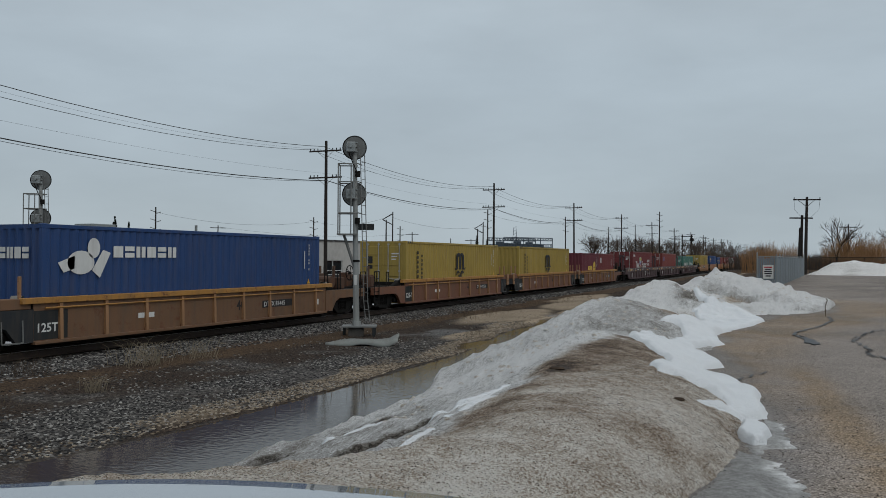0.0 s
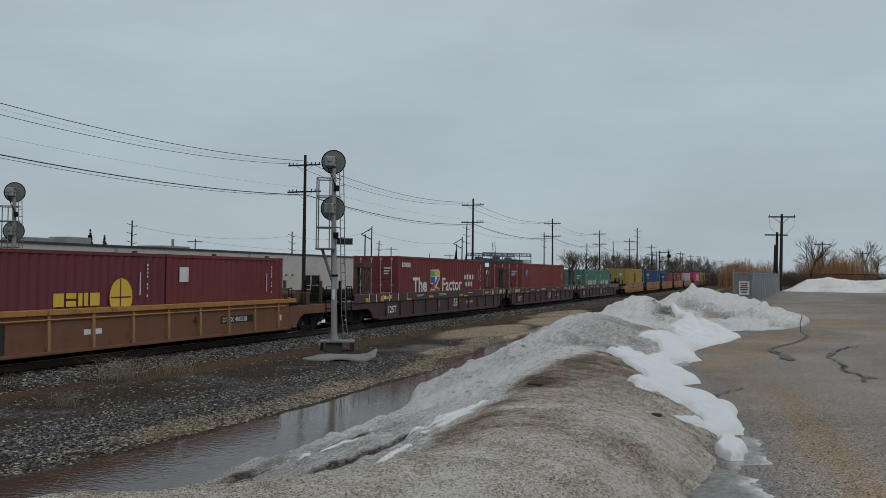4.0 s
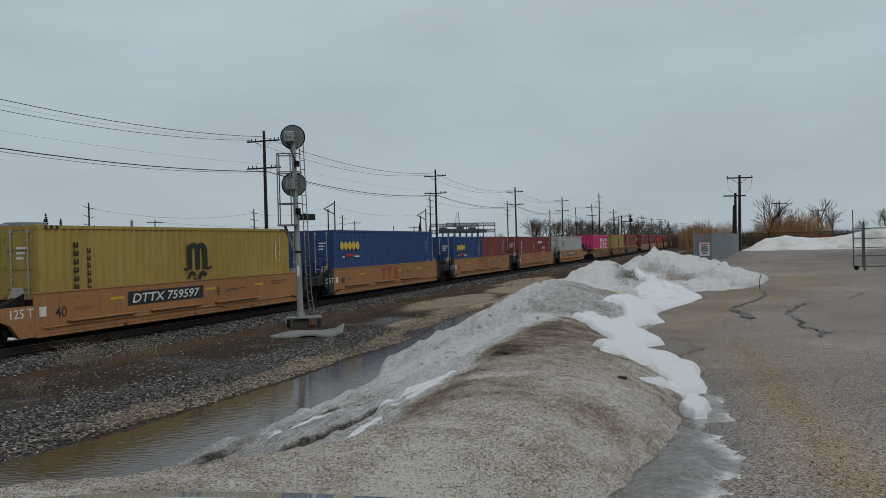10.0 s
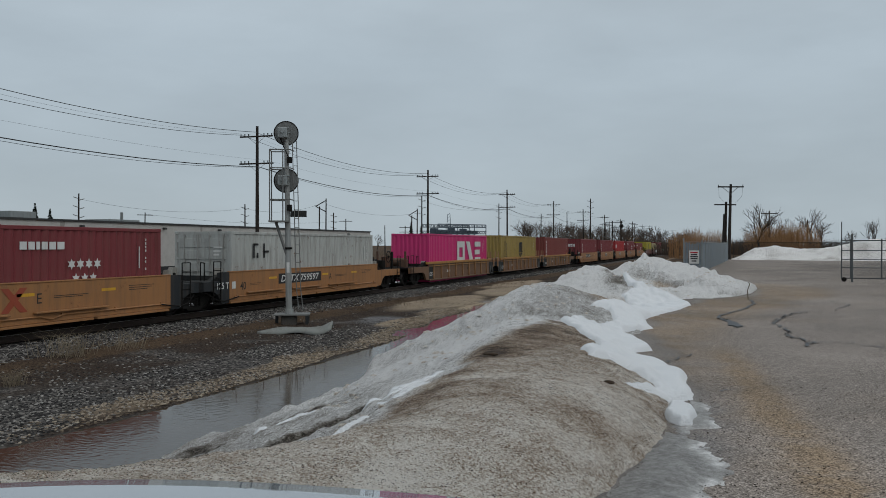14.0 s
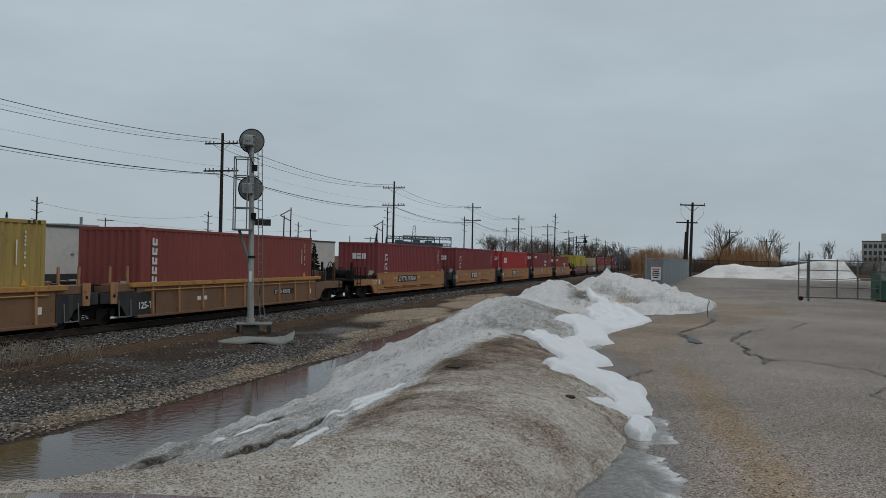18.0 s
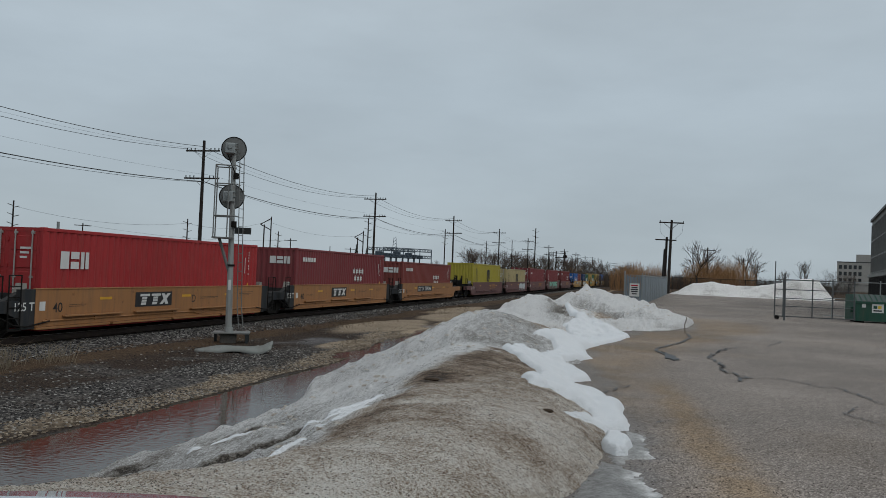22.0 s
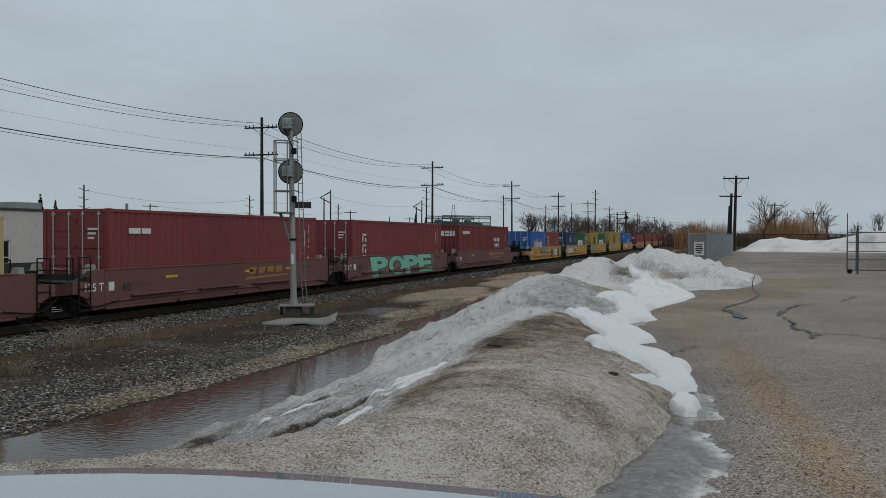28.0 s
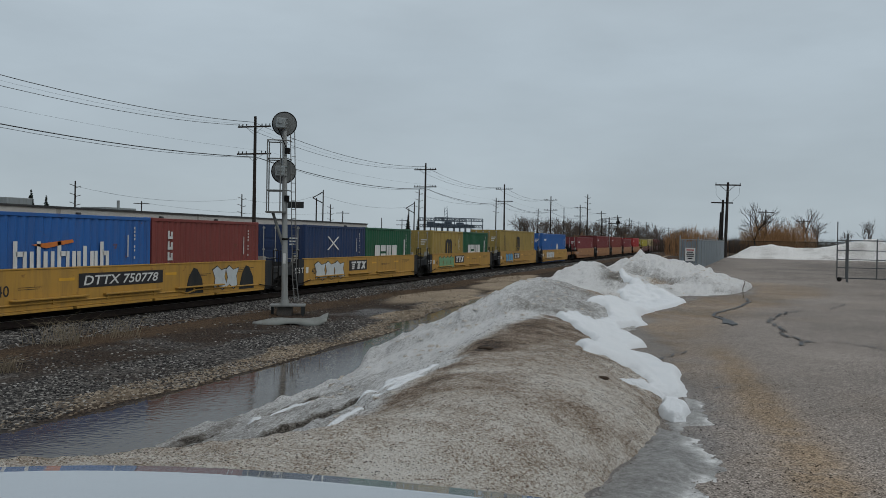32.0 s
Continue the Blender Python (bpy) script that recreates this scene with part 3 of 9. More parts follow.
def snow_material():
    m, n, l, b = nodes_of("old dirty snow")
    mid, fine, grain, clod = noise_tex(n, l, 2.4, 6, 0.7), noise_tex(n, l, 40, 5, 0.8), grains(n, l, 95)[0], noise_tex(n, l, 7.0, 5, 0.75, stretch=(1.7, 0.6, 1))
    band, pit = noise_tex(n, l, 3.0, 6, 0.72, stretch=(0.65, 1.2, 1)), noise_tex(n, l, 52, 3, 0.6)

    def layer(key):
        a = n.new("ShaderNodeAttribute")
        a.attribute_name = key
        return a.outputs["Fac"]

    def total(a, ka, c):
        q = n.new("ShaderNodeMath")
        q.operation = "MULTIPLY_ADD"
        l.new(a, q.inputs[0])
        q.inputs[1].default_value = ka
        if isinstance(c, float):
            q.inputs[2].default_value = c
        else:
            l.new(c, q.inputs[2])
        return q.outputs[0]

    dirt, shelf = layer("dirt"), layer("shelf")
    # small melted pits that hold the dark grit
    hole = ramp(n, [(0.55, (0, 0, 0)), (0.66, (1, 1, 1))])
    l.new(pit.outputs[0], hole.inputs[0])
    k = total(hole.outputs[0], 0.34, total(grain, 0.46, total(fine.outputs[0], 1.3, total(band.outputs[0], 1.3, total(mid.outputs[0], 0.55, total(dirt, 0.95, -1.77))))))
    crust = ramp(n, [(0.0, (0.84, 0.79, 0.72)), (0.18, (0.66, 0.59, 0.51)), (0.38, (0.485, 0.400, 0.318)), (0.56, (0.330, 0.240, 0.168)), (0.76, (0.165, 0.105, 0.065)), (0.96, (0.034, 0.023, 0.016))])
    l.new(k, crust.inputs[0])
    j = total(hole.outputs[0], 0.24, total(grain, 0.34, total(clod.outputs[0], 0.9, total(fine.outputs[0], 1.2, total(dirt, 0.80, -1.38)))))
    grey = ramp(n, [(0.0, (0.86, 0.85, 0.835)), (0.16, (0.57, 0.56, 0.545)), (0.36, (0.335, 0.312, 0.284)), (0.55, (0.190, 0.164, 0.136)), (0.78, (0.036, 0.029, 0.023))])
    l.new(j, grey.inputs[0])
    l.new(mixed(n, l, shelf, crust.outputs[0], grey.outputs[0]), b.inputs["Base Color"])
    b.inputs["Roughness"].default_value = 0.7
    b.inputs["Specular IOR Level"].default_value = 0.25
    bumped(n, l, b, total(clod.outputs[0], 1.2, total(fine.outputs[0], 0.9, total(hole.outputs[0], -0.55, total(grain, 0.15, 0.0)))), 0.95, 0.055)
    return m


def shelf_at(X, Y, Z):
    """Grey rotten ice left of the crust's edge and on the far heaps."""
    w = waves(X, Y, 0.6, 35, 4)
    near = 1 - smooth01((X - brown_edge(Y) + 0.12 + 0.34 * w) / 0.34)
    bare = 1.3 * np.exp(-(((X + 2.5) / 0.75) ** 2 + ((Y - 19.6) / 2.8) ** 2)) + np.exp(-(((X + 1.9) / 0.45) ** 2 + ((Y - 27.0) / 0.8) ** 2))
    return np.maximum(near, smooth01((Y - 13.2 + 0.5 * w) / 0.8)) * smooth01((Y - 4.3) / 0.3) * (1 - smooth01(bare * 2.2 - 0.7 + 0.5 * w))


def dirt_at(X, Y, Z):
    """0 clean, 1 dark."""
    w, v = waves(X, Y, 1.4, 31, 4), waves(X, Y, 0.55, 32, 4)
    edge = brown_edge(Y)
    shelf = shelf_at(X, Y, Z)
    # brown belts across the crust, and a dark one along its upper edge
    belts = smooth01(waves(X * 0.30 + 0.1 * Y, Y, 0.9, 38, 3) * 2.6) * smooth01((Y - 5.6) / 0.6) * smooth01((17 - Y) / 3)
    core = smooth01((Y - 7.9 + w) / 1.4) * smooth01((16 - Y) / 3) * smooth01((-0.8 - X) / 0.6)
    seam = np.exp(-(((X - edge - 0.30 - 0.12 * w) / 0.20) ** 2)) * smooth01((Y - 6.4) / 0.8) * smooth01((12 - Y) / 2) * smooth01(w * 2 + 0.9)
    pale = np.exp(-(((X + 1.05) / 0.95) ** 2 + ((Y - 7.0) / 0.9) ** 2)) * (0.9 + 0.4 * v) + 0.6 * smooth01((6.3 - Y) / 1.0) * (0.6 + 0.5 * v) * smooth01((X + 3.2) / 1.5)
    crust = 0.25 + 0.14 * w + 0.12 * v + 0.20 * belts + 0.26 * core + 0.38 * seam - 0.40 * pale + 0.10 * smooth01((Y - 16) / 2)
    # the shelf: dark melt channels that run along it, cleaner up the slope
    run = waves((X - edge) * 2.2, Y * 0.42, 0.8, 37, 4)
    low = smooth01((0.15 - Z) / 0.7) * (0.25 + 0.75 * smooth01((11.5 - Y) / 4))
    grey = 0.17 - 0.10 * smooth01((Y - 8) / 3) + 0.26 * low + 0.22 * smooth01(run * 2.6 - 0.25) * (0.3 + 0.7 * low) + 0.12 * w + 1.5 * np.sqrt(gully_at(X, Y)) + 0.10 * smooth01((8.2 - Y) / 2.0)
    # the grey cone is dark over its top and front
    cone = smooth01((Y - 12.6) / 1.5) * smooth01((20.5 - Y) / 2)
    grey = grey + cone * (0.10 + 0.22 * smooth01((X + 4.0) / 0.8) + 0.18 * smooth01(v * 2.5 - 0.2))
    heap = smooth01((Y - 20.5) / 1.5)
    grimy = np.exp(-(((X + 2.95) / 0.55) ** 2 + ((Y - 23.8) / 1.4) ** 2)) + 0.8 * np.exp(-(((X + 2.75) / 0.6) ** 2 + ((Y - 28.3) / 1.0) ** 2)) + np.exp(-(((X + 1.75) / 0.5) ** 2 + ((Y - 27.2) / 0.9) ** 2)) + 0.5 * np.exp(-(((X + 0.3) / 0.9) ** 2 + ((Y - 27.6) / 0.8) ** 2))
    grey = grey * (1 - 0.6 * heap) + heap * (-0.20 + 0.30 * smooth01(v * 2.2 - 0.5) + 0.85 * grimy + 0.20 * smooth01((0.22 - Z) / 0.2))
    return crust * (1 - shelf) + grey * shelf


SNOW = snow_material()
snow_bank = sheet("snow_bank", spaced([(-7.6, -4.6, 0.05), (-4.6, -0.2, 0.034), (-0.2, 1.2, 0.08)]), spaced([(-6, 3.4, 0.5), (3.4, 11, 0.036), (11, 22, 0.07), (22, 41, 0.10)]),
                  bank_z, SNOW, pick=lambda X, Y, Z: (Z > np.where(X > lot_edge(Y), -0.06, -1.15)) & (X < snow_right(Y) + 0.35), layers={"dirt": dirt_at, "shelf": shelf_at})
tagged(snow_bank, "long bank of dirty melting snow crusted with brown grit", "snow bank", kind="stuff")


def pond_material():
    m, n, l, b = nodes_of("muddy meltwater")
    t = noise_tex(n, l, 0.5, 4, 0.6)
    l.new(mixed(n, l, t.outputs[0], (0.034, 0.023, 0.015), (0.070, 0.050, 0.032)), b.inputs["Base Color"])
    b.inputs["Roughness"].default_value = 0.06
    b.inputs["IOR"].default_value = 1.33
    w = noise_tex(n, l, 7.5, 2, 0.5, stretch=(0.8, 2.4, 1))
    bumped(n, l, b, w.outputs[0], 0.13, 0.02)
    return m


pond = sheet("pond", spaced([(-13.5, -4.8, 0.5)]), spaced([(-12, 54, 1.0)]), lambda X, Y: POND_Z + 0 * X, pond_material())
tagged(pond, "shallow brown meltwater pool in the ditch", "water", kind="structure")


def inside_distance(X, Y, outline):
    """Distance to a closed outline, positive inside."""
    P = np.array(outline, float)
    Q = np.roll(P, -1, 0)
    d, inside = np.full(X.shape, 1e9), np.zeros(X.shape, bool)
    for (ax, ay), (bx, by) in zip(P, Q):
        ex, ey = bx - ax, by - ay
        t = np.clip(((X - ax) * ex + (Y - ay) * ey) / (ex * ex + ey * ey + 1e-12), 0, 1)
        d = np.minimum(d, np.hypot(X - ax - t * ex, Y - ay - t * ey))
        hit = ((ay > Y) != (by > Y)) & (X < (bx - ax) * (Y - ay) / (by - ay + 1e-12) + ax)
        inside ^= hit
    return np.where(inside, d, -d)


def white_material():
    m, n, l, b = nodes_of("clean wet snow")
    fine, big = noise_tex(n, l, 30, 4, 0.7), noise_tex(n, l, 2.5, 4, 0.6)
    l.new(mixed(n, l, big.outputs[0], (0.64, 0.66, 0.68), (0.76, 0.77, 0.78)), b.inputs["Base Color"])
    b.inputs["Roughness"].default_value = 0.6
    b.inputs["Subsurface Weight"].default_value = 0.0
    bumped(n, l, b, fine.outputs[0], 0.8, 0.04)
    return m


WHITE_SNOW = white_material()


def surface_z(X, Y):
    return np.maximum(np.maximum(bank_z(X, Y), land_z(X, Y)), np.where(X > lot_edge(Y), 0.0, -9))


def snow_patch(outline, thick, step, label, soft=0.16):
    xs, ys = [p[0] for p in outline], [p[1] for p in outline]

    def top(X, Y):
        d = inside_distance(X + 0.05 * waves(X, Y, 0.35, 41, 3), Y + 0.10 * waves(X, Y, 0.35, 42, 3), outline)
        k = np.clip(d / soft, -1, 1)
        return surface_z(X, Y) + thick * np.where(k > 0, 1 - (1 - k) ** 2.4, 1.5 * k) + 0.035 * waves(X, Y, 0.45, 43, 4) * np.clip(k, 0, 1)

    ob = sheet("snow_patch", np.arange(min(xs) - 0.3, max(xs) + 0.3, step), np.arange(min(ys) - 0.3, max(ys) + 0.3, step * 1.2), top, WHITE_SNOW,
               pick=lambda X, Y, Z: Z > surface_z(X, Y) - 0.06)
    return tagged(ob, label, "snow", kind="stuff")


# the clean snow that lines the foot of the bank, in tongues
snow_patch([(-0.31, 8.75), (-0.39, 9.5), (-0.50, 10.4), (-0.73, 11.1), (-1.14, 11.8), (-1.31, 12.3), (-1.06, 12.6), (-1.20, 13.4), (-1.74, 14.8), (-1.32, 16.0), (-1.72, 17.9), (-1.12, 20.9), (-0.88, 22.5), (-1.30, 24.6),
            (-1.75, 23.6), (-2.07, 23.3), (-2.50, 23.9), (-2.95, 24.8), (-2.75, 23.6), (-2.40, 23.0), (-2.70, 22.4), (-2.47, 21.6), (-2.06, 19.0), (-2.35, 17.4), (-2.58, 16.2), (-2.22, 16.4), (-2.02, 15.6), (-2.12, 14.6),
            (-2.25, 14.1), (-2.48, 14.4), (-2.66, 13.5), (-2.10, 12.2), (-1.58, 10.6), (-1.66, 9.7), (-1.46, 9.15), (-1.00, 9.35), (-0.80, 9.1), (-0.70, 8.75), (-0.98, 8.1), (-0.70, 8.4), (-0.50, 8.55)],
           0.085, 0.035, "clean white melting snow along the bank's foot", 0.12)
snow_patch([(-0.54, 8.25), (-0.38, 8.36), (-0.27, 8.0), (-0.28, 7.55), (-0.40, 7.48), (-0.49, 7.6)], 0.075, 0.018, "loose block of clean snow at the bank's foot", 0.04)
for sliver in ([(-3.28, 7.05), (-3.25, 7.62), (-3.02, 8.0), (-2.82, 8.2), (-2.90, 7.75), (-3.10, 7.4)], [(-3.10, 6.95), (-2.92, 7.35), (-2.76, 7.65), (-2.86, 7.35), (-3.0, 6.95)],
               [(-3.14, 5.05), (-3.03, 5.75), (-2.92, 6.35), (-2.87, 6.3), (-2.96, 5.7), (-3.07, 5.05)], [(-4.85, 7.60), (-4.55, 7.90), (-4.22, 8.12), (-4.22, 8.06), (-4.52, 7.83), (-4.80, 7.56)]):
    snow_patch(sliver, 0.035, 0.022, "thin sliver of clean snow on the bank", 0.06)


# ---------------------------------------------------------------- track
STEEL_RAIL = paint("rail steel", (0.060, 0.045, 0.038), rough=0.6, amount=0.5, metal=0.5)
TIE_WOOD = speckle("tarred tie", [(0.3, (0.007, 0.006, 0.005)), (0.7, (0.022, 0.019, 0.016))], 2, 30, 0.9, spec=0.08)
RAIL_SHINE = plain("polished rail head", (0.55, 0.55, 0.54), 0.28, 0.85)
RAIL_TOP = -0.70


def rail_track():
    for s in (-1, 1):
        x = -17.9 + s * 0.755
        prof = [(-0.07, 0), (0.07, 0), (0.07, 0.012), (0.012, 0.03), (0.012, 0.125), (0.036, 0.14), (0.036, 0.168), (0.026, 0.175), (-0.026, 0.175), (-0.036, 0.168), (-0.036, 0.14), (-0.012, 0.125), (-0.012, 0.03), (-0.07, 0.012)]
        g = Geo().prism([(x + a, RAIL_TOP - 0.175 + b) for a, b in prof], "y", -60, 900)
        r = part("rail", g, STEEL_RAIL)
        part("rail_head", Geo().box(x - 0.028, x + 0.028, -60, 900, RAIL_TOP, RAIL_TOP + 0.004), RAIL_SHINE, r, "polished running surface")
        tagged(r, "rust-brown steel rail on dark ties", "rail", kind="structure")
    me = Geo().box(-1.3, 1.3, -0.115, 0.115, -0.10, 0.0, bev=0.012).mesh("tie", TIE_WOOD)
    bed = thing("track_ties", "dark creosoted wooden ties under the rails", "railway track", kind="structure")
    for i in range(150):
        t = part("tie", me, None, bed)
        t.location = (-17.9 + random.uniform(-0.04, 0.04), 4 + i * 0.53, RAIL_TOP - 0.178)
    g = Geo()
    for i in range(700):
        g.box(-19.2, -16.6, 84 + i * 0.53, 84.23 + i * 0.53, RAIL_TOP - 0.278, RAIL_TOP - 0.178)
    part("far_ties", g, TIE_WOOD, bed)["kind"] = "stuff"


rail_track()


# ---------------------------------------------------------------- poles and wires
def wire(g, a, b, sag, r, n=14):
    """A hanging tube from a to b."""
    a, b = Vector(a), Vector(b)
    side = Vector((b.y - a.y, a.x - b.x, 0)).normalized() * r
    v = []
    for k in range(n + 1):
        p = a.lerp(b, k / n) - Vector((0, 0, sag * 4 * (k / n) * (1 - k / n)))
        v += [p + side, p + Vector((0, 0, r)), p - side, p - Vector((0, 0, r))]
    g.add(v, [(4 * k + q, 4 * k + (q + 1) % 4, 4 * k + 4 + (q + 1) % 4, 4 * k + 4 + q) for k in range(n) for q in range(4)])


WIRE = plain("weathered wire", (0.03, 0.032, 0.034), 0.6)
INSULATOR = plain("glass insulator", (0.05, 0.06, 0.06), 0.25)


def line_pole(lean=0.0):
    p = thing("utility_pole", "dark wooden telegraph pole with two crossarms", "utility pole", "poles along the railway")
    g = Geo()
    g.rod((0, 0, -1.0), (lean * 0.5, 0, 5.0), 0.17, 8, 0.145)
    g.rod((lean * 0.5, 0, 5.0), (lean, 0, 11.25), 0.145, 8, 0.11)
    part("shaft", g, WOOD_POLE, p)
    for z, w in ((10.4, 1.5), (8.2, 1.55)):
        arm = part("crossarm", Geo().box(-w + lean, w + lean, -0.19, -0.10, z - 0.06, z + 0.06, bev=0.01), WOOD_POLE, p)
        for x in (-1.4, -1.05, -0.7, 0.7, 1.05, 1.4):
            part("insulator", Geo().rod((x + lean, -0.145, z + 0.06), (x + lean, -0.145, z + 0.22), 0.035, 6, 0.05), INSULATOR, arm)
        for s in (-1, 1):
            part("brace", Geo().rod((s * 0.75 + lean, -0.12, z - 0.05), (0.05 * s + lean, -0.12, z - 0.6), 0.016, 4), GREY_STEEL, p)
    return p


base_pole = line_pole()
base_pole.matrix_world = pose(-36, 57.0, 0, 0, 0, 2)
LINE_Y = [57.0 + 39.7 * i for i in range(-2, 9)]
for y in LINE_Y:
    if y != 57.0:
        copy_thing(base_pole, pose(-36, y, random.uniform(-0.2, 0.15), random.uniform(-0.8, 0.8), random.uniform(-0.9, 0.9), random.uniform(-4, 4)))
for x, z, r, sag in ((-0.15, 10.78, 0.020, 1.0), (-1.4, 10.58, 0.016, 1.08), (-0.7, 10.62, 0.005, 1.0), (0.12, 7.95, 0.030, 0.78), (0.18, 7.92, 0.013, 0.95), (1.05, 8.42, 0.005, 0.5)):
    g = Geo()
    pts = []
    for a, b in zip(LINE_Y, LINE_Y[1:]):
        pts += [(-36 + x, a + (b - a) * k / 14, z - sag * 4 * (k / 14) * (1 - k / 14), r * (1 if a < 140 else 0.8)) for k in range(14)]
    ring = [(px + pr * math.cos(q * math.tau / 4), py, pz + pr * math.sin(q * math.tau / 4)) for px, py, pz, pr in pts for q in range(4)]
    g.add(ring, [(4 * i + q, 4 * i + (q + 1) % 4, 4 * i + 4 + (q + 1) % 4, 4 * i + 4 + q) for i in range(len(pts) - 1) for q in range(4)])
    tagged(part("overhead_wire", g, WIRE), "thin dark overhead wire strung between the poles", "wire", "overhead wires")


def polar(bearing, d):
    return d * math.sin(radians(bearing)), d * math.cos(radians(bearing))


def far_pole(bearing, tan_top, d, kind):
    """A pole far behind the track: crossarm, stand-off insulators or a bracket pair."""
    x, y = polar(bearing, d)
    h = 1.6 + tan_top * d
    p = thing("utility_pole", {"arm": "distant wooden pole with a single crossarm", "post": "distant pole with stand-off insulators", "pair": "distant pair of poles with a slanted bracket", "plain": "distant bare wooden pole"}[kind], "utility pole", "distant poles")
    p.matrix_world = pose(x, y, 0, 0, random.uniform(-0.8, 0.8), -bearing + random.uniform(-15, 15))
    part("shaft", Geo().rod((0, 0, -1.3), (0, 0, h), 0.17, 6, 0.11), WOOD_POLE, p)
    if kind == "arm":
        for z in (h - 0.5,) if d < 200 else (h - 0.4, h - 1.6):
            part("crossarm", Geo().box(-1.5, 1.5, -0.08, 0.08, z - 0.07, z + 0.07), WOOD_POLE, p)
    elif kind == "post":
        for k in range(3):
            for side in (-1, 1):
                z = h - 0.6 - 1.3 * k - (0.25 if side > 0 else 0)
                part("insulator", Geo().rod((0, 0, z - 0.15), (side * 0.75, 0, z + 0.1), 0.055, 5), GREY_STEEL, p)
    elif kind == "pair":
        part("shaft", Geo().rod((-1.2, 0, -1.3), (-1.2, 0, h - 1.5), 0.17, 6, 0.12), WOOD_POLE, p)
        g = Geo().path([(-0.1, 0, h - 0.4), (-1.9, 0, h - 1.5), (-0.1, 0, h - 2.4)], 0.09, 5)
        part("bracket", g, WOOD_POLE, p)
    return p


for row in ((-43.61, 0.058, 130, "post"), (-39.6, 0.0377, 170, "arm"), (-33.1, 0.0492, 150, "post"), (-27.59, 0.0572, 150, "pair"), (-27.06, 0.0397, 180, "post"), (-26.19, 0.032, 190, "arm"),
            (-23.44, 0.0245, 200, "plain"), (-22.02, 0.0238, 210, "arm"), (-21.18, 0.0452, 175, "pair"), (-20.84, 0.0607, 150, "post"), (-15.38, 0.0515, 190, "post"), (-12.44, 0.0388, 240, "post"),
            (-10.6, 0.041, 260, "plain"), (-9.01, 0.0569, 190, "post"), (-7.98, 0.0281, 330, "arm"), (-7.71, 0.0289, 330, "arm"), (-6.0, 0.026, 380, "arm"), (-5.0, 0.024, 420, "arm"), (-4.4, 0.021, 430, "plain"), (-3.5, 0.018, 460, "arm"),
            (2.63, 0.0397, 165, "arm"), (4.95, 0.0292, 185, "arm")):
    far_pole(*row)
for (b0, t0, d0), (b1, t1, d1) in (((-43.61, 0.052, 130), (-33.1, 0.044, 150)), ((-33.1, 0.044, 150), (-27.6, 0.053, 150)), ((-27.6, 0.05, 150), (-21.0, 0.04, 175)), ((-39.6, 0.036, 170), (-26.19, 0.030, 190)), ((-20.84, 0.055, 150), (-15.38, 0.047, 190)), ((-15.38, 0.045, 190), (-12.44, 0.036, 240))):
    a, b = polar(b0, d0), polar(b1, d1)
    g = Geo()
    wire(g, (*a, 1.6 + t0 * d0), (*b, 1.6 + t1 * d1), 1.2, 0.016)
    tagged(part("overhead_wire", g, WIRE), "faint distant power line behind the building", "wire", "overhead wires")


# twin poles at the end of the lot
def twin_pole():
    p = thing("utility_pole", "cluster of dark poles with a top crossarm and hanging wires", "utility pole")
    p.matrix_world = pose(0.2, 98.0, 0, 0, 1.2, 0)
    part("shaft", Geo().rod((0.05, 0, -0.1), (0.05, 0, 8.6), 0.20, 8, 0.13), WOOD_POLE, p)
    part("shaft", Geo().rod((-0.42, 0.4, -0.1), (-0.40, 0.4, 6.6), 0.19, 8, 0.13), WOOD_POLE, p)
    part("shaft", Geo().rod((-0.62, 0.9, -0.1), (-0.56, 0.9, 5.2), 0.17, 8, 0.13), WOOD_POLE, p)
    a = part("crossarm", Geo().box(-1.35, 1.45, -0.1, 0.1, 8.22, 8.36), WOOD_POLE, p)
    part("crossarm", Geo().box(-1.7, 0.7, 0.3, 0.5, 6.2, 6.34), WOOD_POLE, p)
    for x in (-1.25, 1.35):
        part("insulator", Geo().rod((x, 0, 8.36), (x, 0, 8.55), 0.05, 6), INSULATOR, a)
        part("drop_wire", Geo().path([(x, 0, 8.3), (x * 0.95, 0.1, 7.2), (x * 0.4, 0.3, 6.4)], 0.012, 4), WIRE, p)
    for s in (-1, 1):
        part("brace", Geo().rod((s * 0.8, -0.12, 8.2), (0.05, -0.12, 7.5), 0.03, 4), GREY_STEEL, p)


twin_pole()


